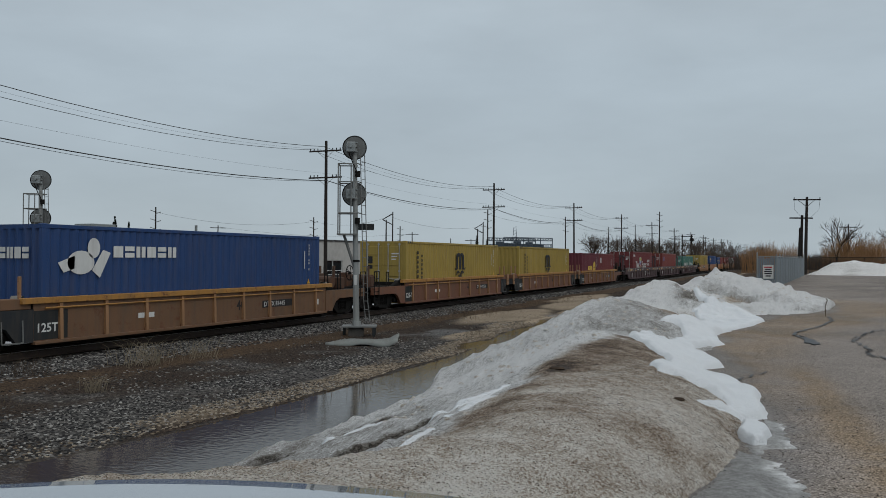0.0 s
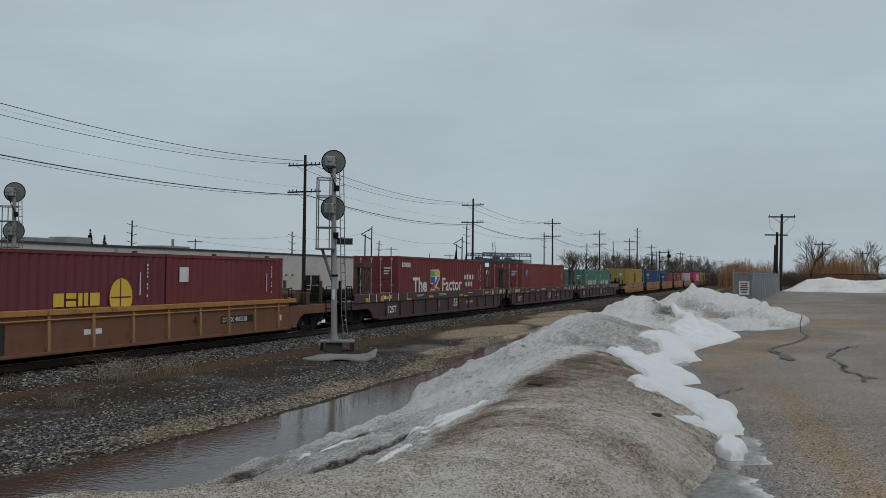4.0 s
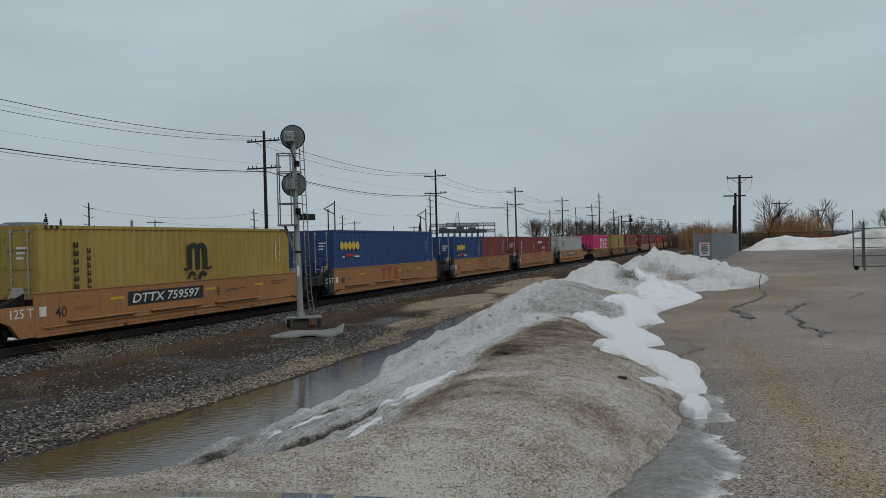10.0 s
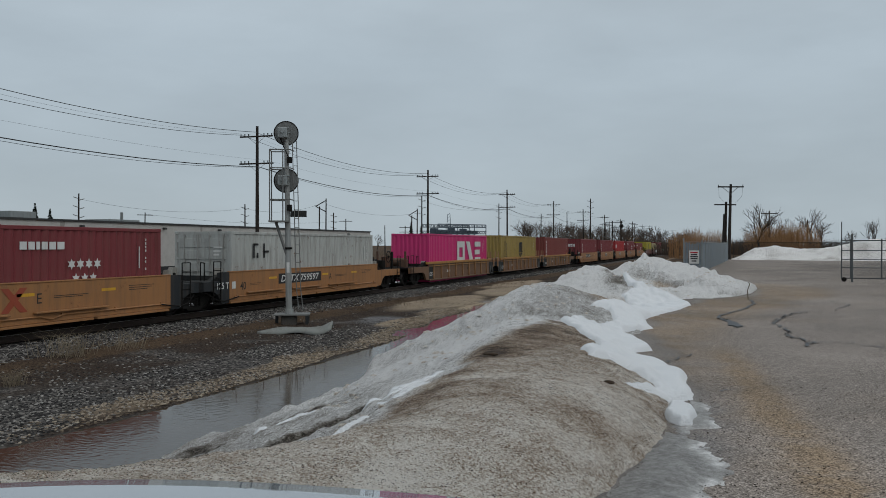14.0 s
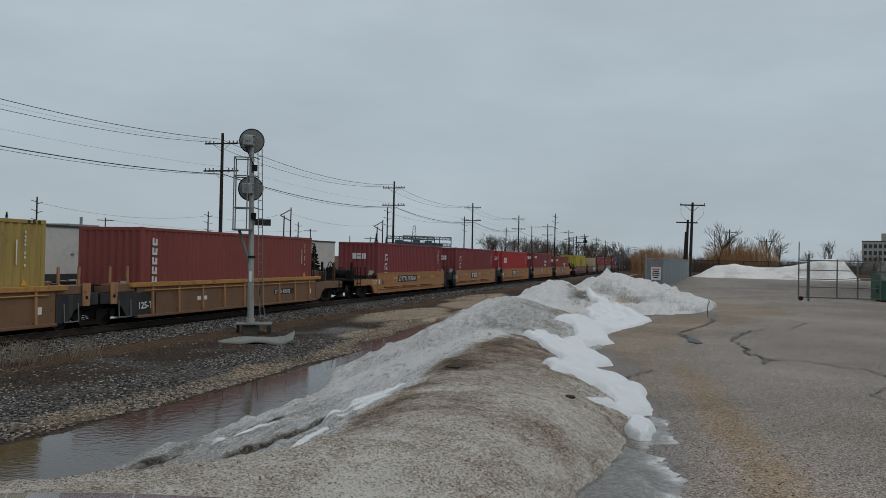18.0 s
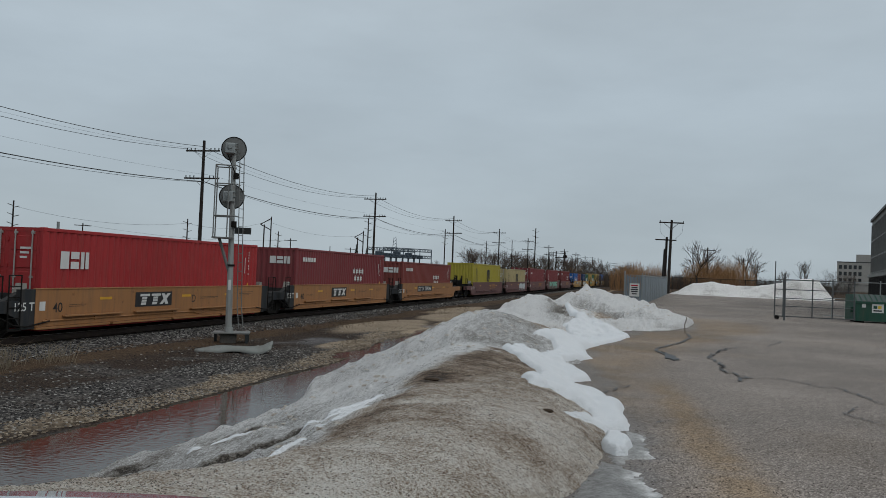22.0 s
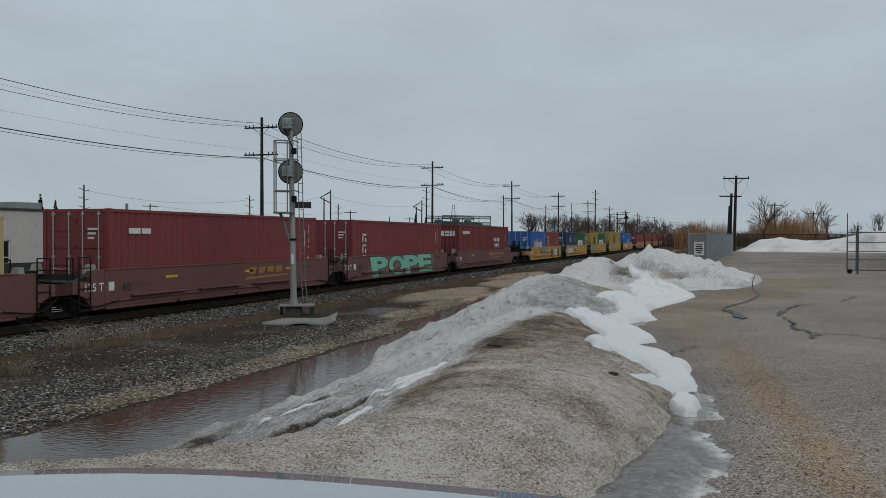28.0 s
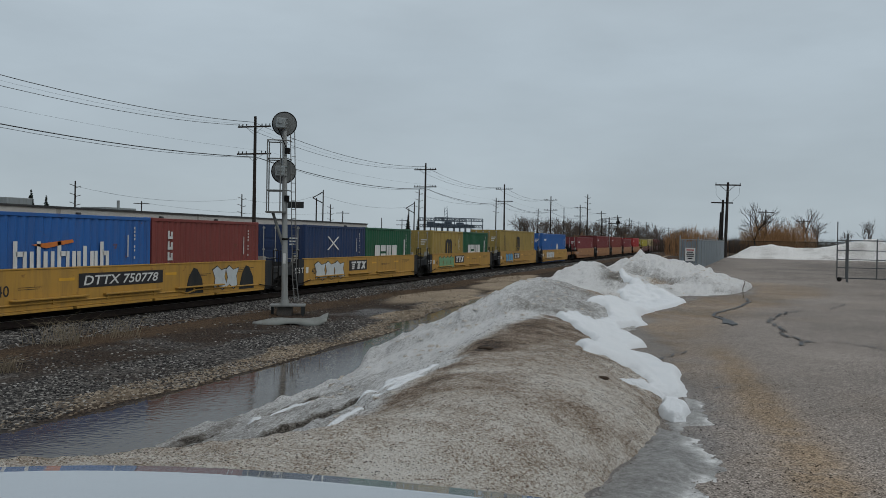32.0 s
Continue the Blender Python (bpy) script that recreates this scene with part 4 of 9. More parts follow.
# ---------------------------------------------------------------- railway signals
def signal_disc(g_parent, x, y, z, r=0.41, face=1):
    """A dark round target with its lamp case behind; the disc looks away along face * y."""
    n = 28
    disc = Geo()
    disc.rod((x, y + face * 0.10, z), (x, y + face * 0.13, z), r, n)
    rim = Geo()
    for k in range(n):
        a, b = k * math.tau / n, (k + 1) * math.tau / n
        rim.rod((x + r * math.cos(a), y + face * 0.105, z + r * math.sin(a)), (x + r * math.cos(b), y + face * 0.105, z + r * math.sin(b)), 0.02, 5)
    d = part("target_disc", disc, SIGNAL_DISC, g_parent, "round grey-backed signal target")
    part("disc_rim", rim, BLACK_STEEL, d)
    case = Geo().box(x - 0.26, x + 0.06, y - face * 0.30 if face > 0 else y, y if face > 0 else y + 0.30, z - 0.20, z + 0.16, bev=0.03)
    case.rod((x - 0.10, y - face * 0.30, z + 0.02), (x - 0.10, y - face * 0.38, z + 0.02), 0.07, 10)
    part("lamp_case", case, GALV, d, "pale grey lamp case")
    part("lamp_hood", Geo().rod((x, y + face * 0.13, z), (x, y + face * 0.42, z), 0.15, 14, 0.13), BLACK_STEEL, d)
    for k in range(3):
        part("clamp", Geo().box(x + 0.0, x + 0.13, y - face * 0.14, y - face * 0.02, z - 0.18 + 0.16 * k, z - 0.15 + 0.16 * k), GALV, d)


SIGNAL_DISC = paint("grey target back", (0.15, 0.158, 0.156), rough=0.6, amount=0.4)
SIGNAL_STEEL = paint("aluminium mast paint", (0.30, 0.31, 0.30), rough=0.5, amount=0.55, metal=0.2)


def signal(at, base_z, top_z, label, low=True):
    """A mast with two targets, a caged platform, a ladder and a number plate; z is absolute."""
    s = thing("railway_signal", label, "railway signal", "railway signals")
    s.matrix_world = at
    h = top_z
    mast = Geo()
    mast.rod((0, 0, base_z), (-0.10, 0, h - 0.25), 0.115, 14, 0.075)
    mast.rod((0, 0, base_z), (0, 0, base_z + 0.5), 0.15, 14)
    m = part("mast", mast, SIGNAL_STEEL, s, "pale grey tubular mast")
    part("mast_band", Geo().rod((-0.03, 0, base_z + 2.55), (-0.03, 0, base_z + 2.62), 0.135, 12), BLACK_STEEL, m)
    part("tag_plate", Geo().box(-0.08, 0.02, -0.125, -0.115, base_z + 1.75, base_z + 2.1), WHITE_MARK, m)
    for z in (h - 0.41, h - 2.04):
        signal_disc(s, -0.11, -0.02, z)
    cage = Geo()
    for z in (h - 1.03, h - 1.65, h - 2.72):
        cage.path([(-0.62, -0.45, z), (0.06, -0.45, z), (0.16, 0.0, z)], 0.022, 5)
        cage.path([(-0.62, -0.45, z), (-0.62, 0.25, z), (0.0, 0.25, z)], 0.022, 5)
    for x, y in ((-0.62, -0.45), (-0.62, 0.25), (-0.18, -0.45)):
        cage.rod((x, y, h - 1.03), (x, y, h - 3.45), 0.022, 5)
    part("platform_rail", cage, GREY_STEEL, s)
    part("platform", Geo().box(-0.66, 0.02, -0.48, 0.28, h - 3.48, h - 3.43), GREY_STEEL, s)
    part("platform_strut", Geo().rod((-0.45, -0.1, h - 3.45), (-0.08, -0.02, h - 4.6), 0.055, 6), GREY_STEEL, s)
    lad = Geo()
    for x in (0.20, 0.34):
        lad.path([(x - 0.08, -0.2, h - 0.7), (x + 0.06, -0.22, base_z + 1.2), (x + 0.14, -0.24, base_z + 0.5)], 0.016, 5)
    z = base_z + 0.6
    while z < h - 0.8:
        k = (z - base_z) / (h - base_z)
        lad.rod((0.20 + 0.08 - 0.14 * k, -0.22, z), (0.34 + 0.08 - 0.14 * k, -0.22, z), 0.011, 4)
        z += 0.30
    part("ladder", lad, GREY_STEEL, s)
    part("number_plate", Geo().box(0.05, 0.60, -0.16, -0.13, h - 3.30, h - 3.08), DARK_GREY, s, "dark number plate seen from behind")
    part("plate_bracket", Geo().rod((-0.05, 0, h - 3.07), (0.4, -0.14, h - 3.17), 0.03, 5), GREY_STEEL, s)
    for z in (h - 1.35, h - 2.98):
        part("junction_box", Geo().rod((0.02, -0.12, z - 0.1), (0.02, -0.12, z + 0.1), 0.09, 8), BLACK_STEEL, s)
    part("cable", Geo().path([(-0.3, -0.1, h - 0.6), (-0.15, -0.2, h - 0.95), (0.0, -0.12, h - 1.3)], 0.02, 5), BLACK_STEEL, s)
    foot = Geo().box(-0.50, 0.70, -0.42, 0.42, base_z + 0.30, base_z + 0.34)
    part("foot_platform", foot, GREY_STEEL, s)
    for x, y in ((-0.45, 0.37), (0.62, -0.37), (0.62, 0.37)):
        part("platform_leg", Geo().box(x - 0.05, x + 0.05, y - 0.05, y + 0.05, base_z - 0.1, base_z + 0.30), DARK_GREY, s)
    part("footing", Geo().box(-0.26, 0.26, -0.26, 0.26, base_z - 0.25, base_z + 0.28, bev=0.03), DARK_CONCRETE, s, "stained concrete footing")
    return s


DARK_CONCRETE = speckle("grimy concrete", [(0.3, (0.05, 0.045, 0.04)), (0.7, (0.13, 0.12, 0.11))], 1.2, 30, 0.85, 0.3)
CONCRETE = speckle("stained concrete", [(0.3, (0.17, 0.165, 0.155)), (0.7, (0.36, 0.355, 0.34))], 1.2, 30, 0.85, 0.3)
signal(pose(-13.06, 22.54, 0.128, 0, 0, 26) @ Matrix.Scale(0.92, 4), -1.096, 5.86, "two-target railway signal mast with cage and ladder")
signal(pose(-29.42, 24.35, 0, 0, 0, 34), -1.0, 5.24, "second railway signal mast standing behind the track")


def bent_rail():
    """A crumpled galvanised sheet that lies at the signal's foot."""
    g = Geo()
    n, v = 16, []
    for i in range(n + 1):
        t = i / n
        x, y = -12.45 + 1.95 * t, 19.75 + 0.75 * t
        z = -0.865 + 0.055 * math.exp(-((t - 0.52) / 0.2) ** 2) + 0.02 * t + (0.16 * max(0, t - 0.86) / 0.14)
        full = 0.35 + 0.65 * min(1.0, t / 0.35)
        for k, (dx, dz) in enumerate(((-0.20, -0.05), (-0.10, 0.08), (0.0, 0.03), (0.10, 0.10), (0.20, -0.05))):
            v.append((x - dx * 0.36 * full * 1.3, y + dx * 0.93 * full * 1.3, z + dz * 1.1 * full * (1 + 0.35 * math.sin(9 * t + 2 * k))))
    f = [(i * 5 + k, i * 5 + k + 1, i * 5 + k + 6, i * 5 + k + 5) for i in range(n) for k in range(4)]
    g.add(v, f)
    ob = part("metal_sheet", g, paint("dull galvanised sheet", (0.21, 0.22, 0.205), rough=0.5, amount=0.4, metal=0.2, streak=False), smooth=True)
    mod = ob.modifiers.new("thickness", "SOLIDIFY")
    mod.thickness = 0.02
    tagged(ob, "bent pale metal sheet lying on the gravel", "metal sheet")


bent_rail()


# ---------------------------------------------------------------- the long white building
STUCCO = speckle("cream painted block", [(0.30, (0.37, 0.355, 0.33)), (0.5, (0.455, 0.44, 0.415)), (0.68, (0.50, 0.485, 0.455))], 0.35, 2.2, 0.85, 0.08)
DARK_BASE = speckle("dark wall base", [(0.3, (0.02, 0.02, 0.022)), (0.7, (0.05, 0.05, 0.052))], 1.0, 14, 0.8)
GLASS, gn, gl, gb = nodes_of("dark window glass")
gb.inputs["Base Color"].default_value, gb.inputs["Roughness"].default_value = (0.015, 0.018, 0.02, 1), 0.06
TRIM = plain("dark roof trim", (0.045, 0.045, 0.045), 0.6)
DIRTY_CREAM = speckle("dirty cream wall", [(0.3, (0.22, 0.205, 0.18)), (0.7, (0.38, 0.36, 0.33))], 1.5, 12, 0.9, 0.1)
FRAME_WHITE = plain("pale window frame", (0.55, 0.55, 0.53), 0.5)


def white_building():
    b = thing("industrial_building", "long low cream painted industrial building with flat roof", "building")
    x, y0, y1, top = -46.0, 10.0, 101.0, 3.35
    wins = [(37.8, 41.7, -0.30, 1.30), (20.0, 23.5, -0.3, 1.3), (72.5, 76.3, -0.25, 1.32), (88.0, 90.5, -0.2, 1.2)]
    w = Geo()
    cuts = sorted(wins)
    y = y0
    for a, c, z0, z1 in cuts:
        w.box(x - 0.3, x, y, a, -0.25, top)
        w.box(x - 0.3, x, a, c, -0.25, z0)
        w.box(x - 0.3, x, a, c, z1, top)
        y = c
    w.box(x - 0.3, x, y, y1, -0.25, top)
    w.box(x - 30, x - 0.3, y1 - 0.3, y1, -0.25, top)
    w.box(x - 30, x - 0.3, y0, y0 + 0.3, -0.25, top)
    part("wall", w, STUCCO, b)
    part("wall_base", Geo().box(x - 0.3, x + 0.02, y0, y1, -1.2, -0.25), DARK_BASE, b, "dark band along the wall's foot")
    part("roof", Geo().box(x - 30, x + 0.12, y0 - 0.1, y1 + 0.1, top, top + 0.14), TRIM, b)
    for a, c, z0, z1 in wins:
        win = part("window", Geo().box(x - 0.16, x - 0.13, a, c, z0, z1), GLASS, b, "dark window with pale mullions")
        f = Geo()
        for p, q, r, s in ((a, c, z0, z0 + 0.07), (a, c, z1 - 0.07, z1), (a, a + 0.07, z0, z1), (c - 0.07, c, z0, z1), ((a + c) / 2 - 0.05, (a + c) / 2 + 0.05, z0, z1), (a, c, z0 + 0.42, z0 + 0.48)):
            f.box(x - 0.13, x - 0.05, p, q, r, s)
        part("window_frame", f, FRAME_WHITE, win)
    for yy in (48.5, 58.0, 66.0, 79.0, 94.0):
        lamp = part("wall_lamp", Geo().box(x + 0.02, x + 0.30, yy - 0.16, yy + 0.16, top - 0.42, top - 0.24, bev=0.03), TRIM, b)
    for yy in (52.0, 69.5, 70.6):
        part("vent_cap", Geo().rod((x, yy, 1.3), (x + 0.16, yy, 1.28), 0.11, 8), GALV, b)
    for yy, z0, w in ((46.5, 2.4, 0.5), (63.2, 2.0, 0.35), (81.0, 2.2, 0.6)):
        part("stain", Geo().prism([(yy, top - 0.02), (yy + w, top - 0.02), (yy + 0.75 * w, z0 + 0.3), (yy + 0.6 * w, z0), (yy + 0.35 * w, z0 + 0.5), (yy + 0.15 * w, z0 + 0.2)], "x", x + 0.002, x + 0.004), DIRTY_CREAM, b, "grey run of dirt below the roof edge")
    for xx, yy, sx, sy, h in ((-51, 43.3, 1.2, 1.3, 0.45), (-52, 48.0, 1.0, 1.2, 0.7), (-55, 62, 1.5, 2.0, 0.5)):
        part("roof_unit", Geo().box(xx - sx, xx + sx, yy - sy, yy + sy, top + 0.14, top + 0.14 + h, bev=0.04), GALV, b)
    part("roof_flue", Geo().rod((-50, 57.5, top), (-50, 57.5, top + 1.1), 0.12, 8), GALV, b)


white_building()


# ---------------------------------------------------------------- trees and brush
BARK = speckle("grey bark", [(0.3, (0.035, 0.030, 0.026)), (0.7, (0.095, 0.082, 0.072))], 2, 18, 0.95)
TWIG = speckle("bare twigs", [(0.3, (0.055, 0.042, 0.034)), (0.7, (0.115, 0.088, 0.070))], 1, 6, 0.95)
OSIER = speckle("orange willow shoots", [(0.3, (0.165, 0.090, 0.045)), (0.7, (0.400, 0.225, 0.105))], 0.6, 5, 0.9)
NEEDLE = speckle("dark spruce needles", [(0.3, (0.006, 0.012, 0.008)), (0.7, (0.022, 0.034, 0.022))], 2, 20, 0.9)


def grow(limbs, twigs, p, d, length, r, level, rng):
    q = p + d * length
    (limbs if level < 2 else twigs).rod(p, q, r, 5 if level < 2 else 3, r * 0.7, caps=False)
    if level == 5:
        return
    for k in range(rng.choice((2, 3, 3)) if level else 4):
        axis = Vector((rng.uniform(-1, 1), rng.uniform(-1, 1), rng.uniform(-0.4, 0.4))).normalized()
        nd = (Matrix.Rotation(radians(rng.uniform(16, 44)), 3, axis) @ d + Vector((0, 0, 0.10))).normalized()
        start = p + d * length * (rng.uniform(0.55, 1.0) if k else 1.0)
        grow(limbs, twigs, start, nd, length * rng.uniform(0.62, 0.84), max(r * 0.60, 0.012), level + 1, rng)


def bare_tree(seed, height, label):
    rng = random.Random(seed)
    limbs, twigs = Geo(), Geo()
    grow(limbs, twigs, Vector((0, 0, -0.3)), Vector((rng.uniform(-0.05, 0.05), 0, 1)).normalized(), 2.6, 0.17, 0, rng)
    top = max(v[2] for v in twigs.v)
    k = height / top
    for g in (limbs, twigs):
        g.v = [(x * k, y * k, z * k if z > 0 else z) for x, y, z in g.v]
    t = thing("bare_tree", label, "tree", "bare trees")
    part("trunk", limbs, BARK, t)
    part("crown", twigs, TWIG, t, "leafless twigs")
    return t


def shrub(seed, height, width, mat, label, count=160):
    rng = random.Random(seed)
    g = Geo()
    for i in range(count):
        a, rr = rng.uniform(0, math.tau), width * math.sqrt(rng.random()) * 0.5
        b = Vector((rr * math.cos(a), rr * math.sin(a), -0.3))
        h = height * rng.uniform(0.55, 1.0) * (1 - 0.25 * (rr / (width * 0.5)) ** 2)
        out = Vector((math.cos(a), math.sin(a), 0)) * rng.uniform(0.0, 0.22) * h
        mid = b + Vector((0, 0, h * 0.55)) + out * 0.4
        g.rod(b, mid, 0.035, 3, 0.024, caps=False)
        tip = b + Vector((0, 0, h)) + out
        g.rod(mid, tip, 0.024, 3, 0.006, caps=False)
        for _ in range(4):
            s = mid.lerp(tip, rng.uniform(0.0, 0.8))
            g.rod(s, s + Vector((rng.uniform(-0.6, 0.6), rng.uniform(-0.6, 0.6), rng.uniform(0.4, 1.2))), 0.014, 3, 0.004, caps=False)
    t = thing("shrub", label, "shrub", "willow shrubs")
    part("crown", g, mat, t)
    return t


TREES = [bare_tree(s, 9.0, "bare leafless tree in the far woodland") for s in (3, 8, 14, 21)]
rng = random.Random(5)
first = True
for i in range(84):
    b = rng.uniform(-13.6, -2.2)
    d = rng.uniform(250, 420) - 4 * (b + 13)
    x, y = polar(b, d)
    m = pose(x, y, -0.8, 0, 0, rng.uniform(0, 360)) @ Matrix.Scale(rng.uniform(0.75, 1.12) * (0.036 - 0.0009 * (b + 13)) * d / 9.0, 4)
    if i < len(TREES):
        TREES[i].matrix_world = m
    else:
        copy_thing(TREES[i % 4], m).scale = m.to_scale()
for b, tan_top, d in ((2.0, 0.050, 150), (2.5, 0.040, 155), (5.2, 0.043, 160), (5.8, 0.030, 165), (8.66, 0.031, 170), (9.9, 0.020, 180), (10.4, 0.018, 170), (11.2, 0.018, 160), (7.6, 0.018, 210), (-28.5, 0.018, 230), (-16, 0.014, 260), (-20, 0.012, 240), (-25.5, 0.016, 240), (-24.0, 0.014, 250)):
    x, y = polar(b, d)
    s = (1.6 + tan_top * d + 0.6) / 9.0
    m = pose(x, y, -0.6, 0, 0, b * 50) @ Matrix.Scale(s, 4)
    t = copy_thing(TREES[int(abs(b) * 10) % 4], m)
    t.scale = (s, s, s)
    t["label"] = "bare leafless tree beyond the lot's back fence"
W1, W2 = shrub(2, 5.4, 7.0, OSIER, "clump of upright orange-brown willow shoots"), shrub(4, 5.0, 6.0, OSIER, "clump of upright orange-brown willow shoots")
W3 = shrub(9, 3.2, 9.0, TWIG, "low tangle of grey-brown brush", 260)
W1.matrix_world, W2.matrix_world, W3.matrix_world = pose(*polar(-1.7, 140), -0.3), pose(*polar(3.3, 146), -0.3), pose(*polar(0.4, 150), -0.3)
for b, d, base, s in ((-2.5, 150, W2, 1.1), (-1.0, 146, W2, 1.05), (-0.3, 160, W3, 1.0), (1.2, 165, W3, 1.1), (4.2, 155, W1, 1.30), (3.7, 160, W1, 1.35), (2.9, 150, W2, 1.4), (2.6, 160, W2, 1.35), (6.5, 165, W3, 1.0), (7.8, 170, W3, 1.0), (9.0, 175, W3, 0.9), (10.0, 180, W3, 1.0), (-3.2, 200, W3, 1.2), (-4.2, 230, W3, 1.4), (-5.5, 250, W3, 1.5), (-7.0, 260, W3, 1.6), (-8.5, 270, W3, 1.6), (-10.0, 260, W3, 1.6), (-11.5, 260, W3, 1.6), (5.4, 170, W3, 1.1), (2.0, 170, W3, 1.2), (0.9, 158, W1, 0.6), (-9.2, 225, W1, 0.9), (-6.2, 300, W1, 1.1)):
    t = copy_thing(base, pose(*polar(b, d), -0.4, 0, 0, b * 37))
    t.scale = (s, s, s)


def spruce(seed, height, r, label):
    rng = random.Random(seed)
    t = thing("spruce_tree", label, "tree", "spruces by the building")
    part("trunk", Geo().rod((0, 0, -0.5), (0, 0, height * 0.95), 0.12, 7, 0.02), BARK, t)
    g = Geo()
    for i in range(int(height * 44)):
        z = height * (0.08 + 0.92 * rng.random() ** 0.9)
        k = r * (1 - z / height) ** 0.9 * rng.uniform(0.6, 1.1) + 0.08
        a = rng.uniform(0, math.tau)
        tip = Vector((k * math.cos(a), k * math.sin(a), z - 0.18 * k))
        side = Vector((-math.sin(a), math.cos(a), 0)) * (0.10 + 0.12 * k)
        root = Vector((0, 0, z + 0.05))
        g.add([root, root.lerp(tip, 0.6) + side, tip, root.lerp(tip, 0.6) - side, root.lerp(tip, 0.5) - Vector((0, 0, 0.12 + 0.1 * k))], [(0, 1, 2), (0, 2, 3), (0, 4, 2)])
    part("crown", g, NEEDLE, t)
    return t


spruce(1, 6.6, 1.5, "dark green spruce behind the building").matrix_world = pose(-78, 75.0, 0)
spruce(2, 6.0, 1.3, "dark green spruce behind the building").matrix_world = pose(-78, 77.3, 0)
spruce(3, 4.0, 1.3, "dark green spruce by the building wall").matrix_world = pose(-43.0, 88.5, -1.0)
spruce(4, 3.6, 1.2, "dark green spruce by the building wall").matrix_world = pose(-43.0, 50.7, -1.0)
spruce(5, 9.0, 1.8, "dark green spruce in the distance").matrix_world = pose(*polar(-21.6, 205), -1.5)
spruce(6, 8.0, 1.6, "dark green spruce in the distance").matrix_world = pose(*polar(-20.9, 205), -1.5)


# ---------------------------------------------------------------- far structures
YARD_STEEL = paint("blue-grey switchyard steel", (0.060, 0.085, 0.110), rough=0.7, amount=0.4)


def substation():
    s = thing("substation_frame", "distant steel lattice frames of a substation", "substation")
    x0, y0 = polar(-19.7, 205)
    x1, y1 = polar(-16.3, 215)
    a, b = Vector((x0, y0, 0)), Vector((x1, y1, 0))
    d = (b - a).normalized()
    back = Vector((-d.y, d.x, 0)) * 7
    for off in (Vector(), back):
        for zz in (6.3, 4.6):
            beam = Geo()
            n = 18
            for k in range(n):
                p, q = a.lerp(b, k / n) + off, a.lerp(b, (k + 1) / n) + off
                for h in (0, 0.7):
                    beam.rod(p + Vector((0, 0, zz + h)), q + Vector((0, 0, zz + h)), 0.09, 4)
                beam.rod(p + Vector((0, 0, zz)), q + Vector((0, 0, zz + 0.7)), 0.065, 4)
                beam.rod(p + Vector((0, 0, zz + 0.7)), q + Vector((0, 0, zz)), 0.065, 4)
            part("lattice_beam", beam, YARD_STEEL, s)
        for k in (0, 0.25, 0.5, 0.75, 1):
            p = a.lerp(b, k) + off
            part("post", Geo().rod(p + Vector((0, 0, -1)), p + Vector((0, 0, 7.0)), 0.12, 5), YARD_STEEL, s)
    for k in (0.08, 0.2, 0.31, 0.44, 0.56, 0.69, 0.8, 0.93):
        p = a.lerp(b, k) + back * 0.5
        part("switch_gear", Geo().box(p.x - 0.9, p.x + 0.9, p.y - 0.6, p.y + 0.6, 4.5, 5.7 + 0.5 * math.sin(k * 31), bev=0.1), YARD_STEEL, s)
        part("gear_post", Geo().rod((p.x, p.y, -1.0), (p.x, p.y, 4.5), 0.16, 6), YARD_STEEL, s)
    t = a.lerp(b, 0.22)
    tower = Geo()
    for sx in (-0.7, 0.7):
        tower.rod(t + d * sx + Vector((0, 0, 6)), t + d * sx * 0.5 + Vector((0, 0, 9.6)), 0.06, 4)
    for k in range(5):
        z = 6 + k * 0.8
        tower.rod(t - d * (0.7 - 0.07 * k) + Vector((0, 0, z)), t + d * (0.7 - 0.07 * k) + Vector((0, 0, z + 0.7)), 0.045, 4)
    part("tower", tower, YARD_STEEL, s)


substation()


def signal_bridge():
    s = thing("signal_gantry", "distant dark signal gantry over the track", "railway signal")
    s.matrix_world = pose(*polar(-7.2, 300), 0, 0, 0, 10)
    for x in (-1.6, 1.6):
        part("post", Geo().rod((x, 0, -1), (x, 0, 10.5), 0.2, 6), BLACK_STEEL, s)
    for z in (6.5, 8.2, 9.8):
        part("beam", Geo().box(-2.0, 2.0, -0.15, 0.15, z - 0.12, z + 0.12), BLACK_STEEL, s)
    for z in (6.0, 8.6):
        part("target_disc", Geo().rod((1.6, -0.3, z), (1.6, -0.2, z), 0.75, 14), BLACK_STEEL, s)


signal_bridge()
BRICK_FAR = speckle("far tan brick", [(0.3, (0.29, 0.275, 0.25)), (0.7, (0.40, 0.385, 0.36))], 0.3, 2, 0.9, 0.1)
GREY_WALL = speckle("weathered grey concrete", [(0.3, (0.17, 0.175, 0.165)), (0.7, (0.29, 0.295, 0.28))], 0.5, 8, 0.9, 0.3)


def far_block():
    b = thing("apartment_block", "distant tan block with rows of dark windows", "building")
    b.matrix_world = pose(*polar(11.3, 330), 0, 0, 0, -11.3)
    part("wall", Geo().box(-4.4, 9, 0, 14, -1, 10.6), BRICK_FAR, b)
    part("stair_tower", Geo().box(1.8, 6.6, 1, 8, 10.6, 13.6), BRICK_FAR, b)
    part("roof", Geo().box(-4.5, 9.1, -0.1, 14.1, 10.6, 10.9), TRIM, b)
    for i in range(5):
        for z in (3.4, 5.8, 8.2):
            part("window", Geo().box(-3.8 + i * 1.6, -2.8 + i * 1.6, -0.06, -0.02, z, z + 1.4), GLASS, b)


far_block()


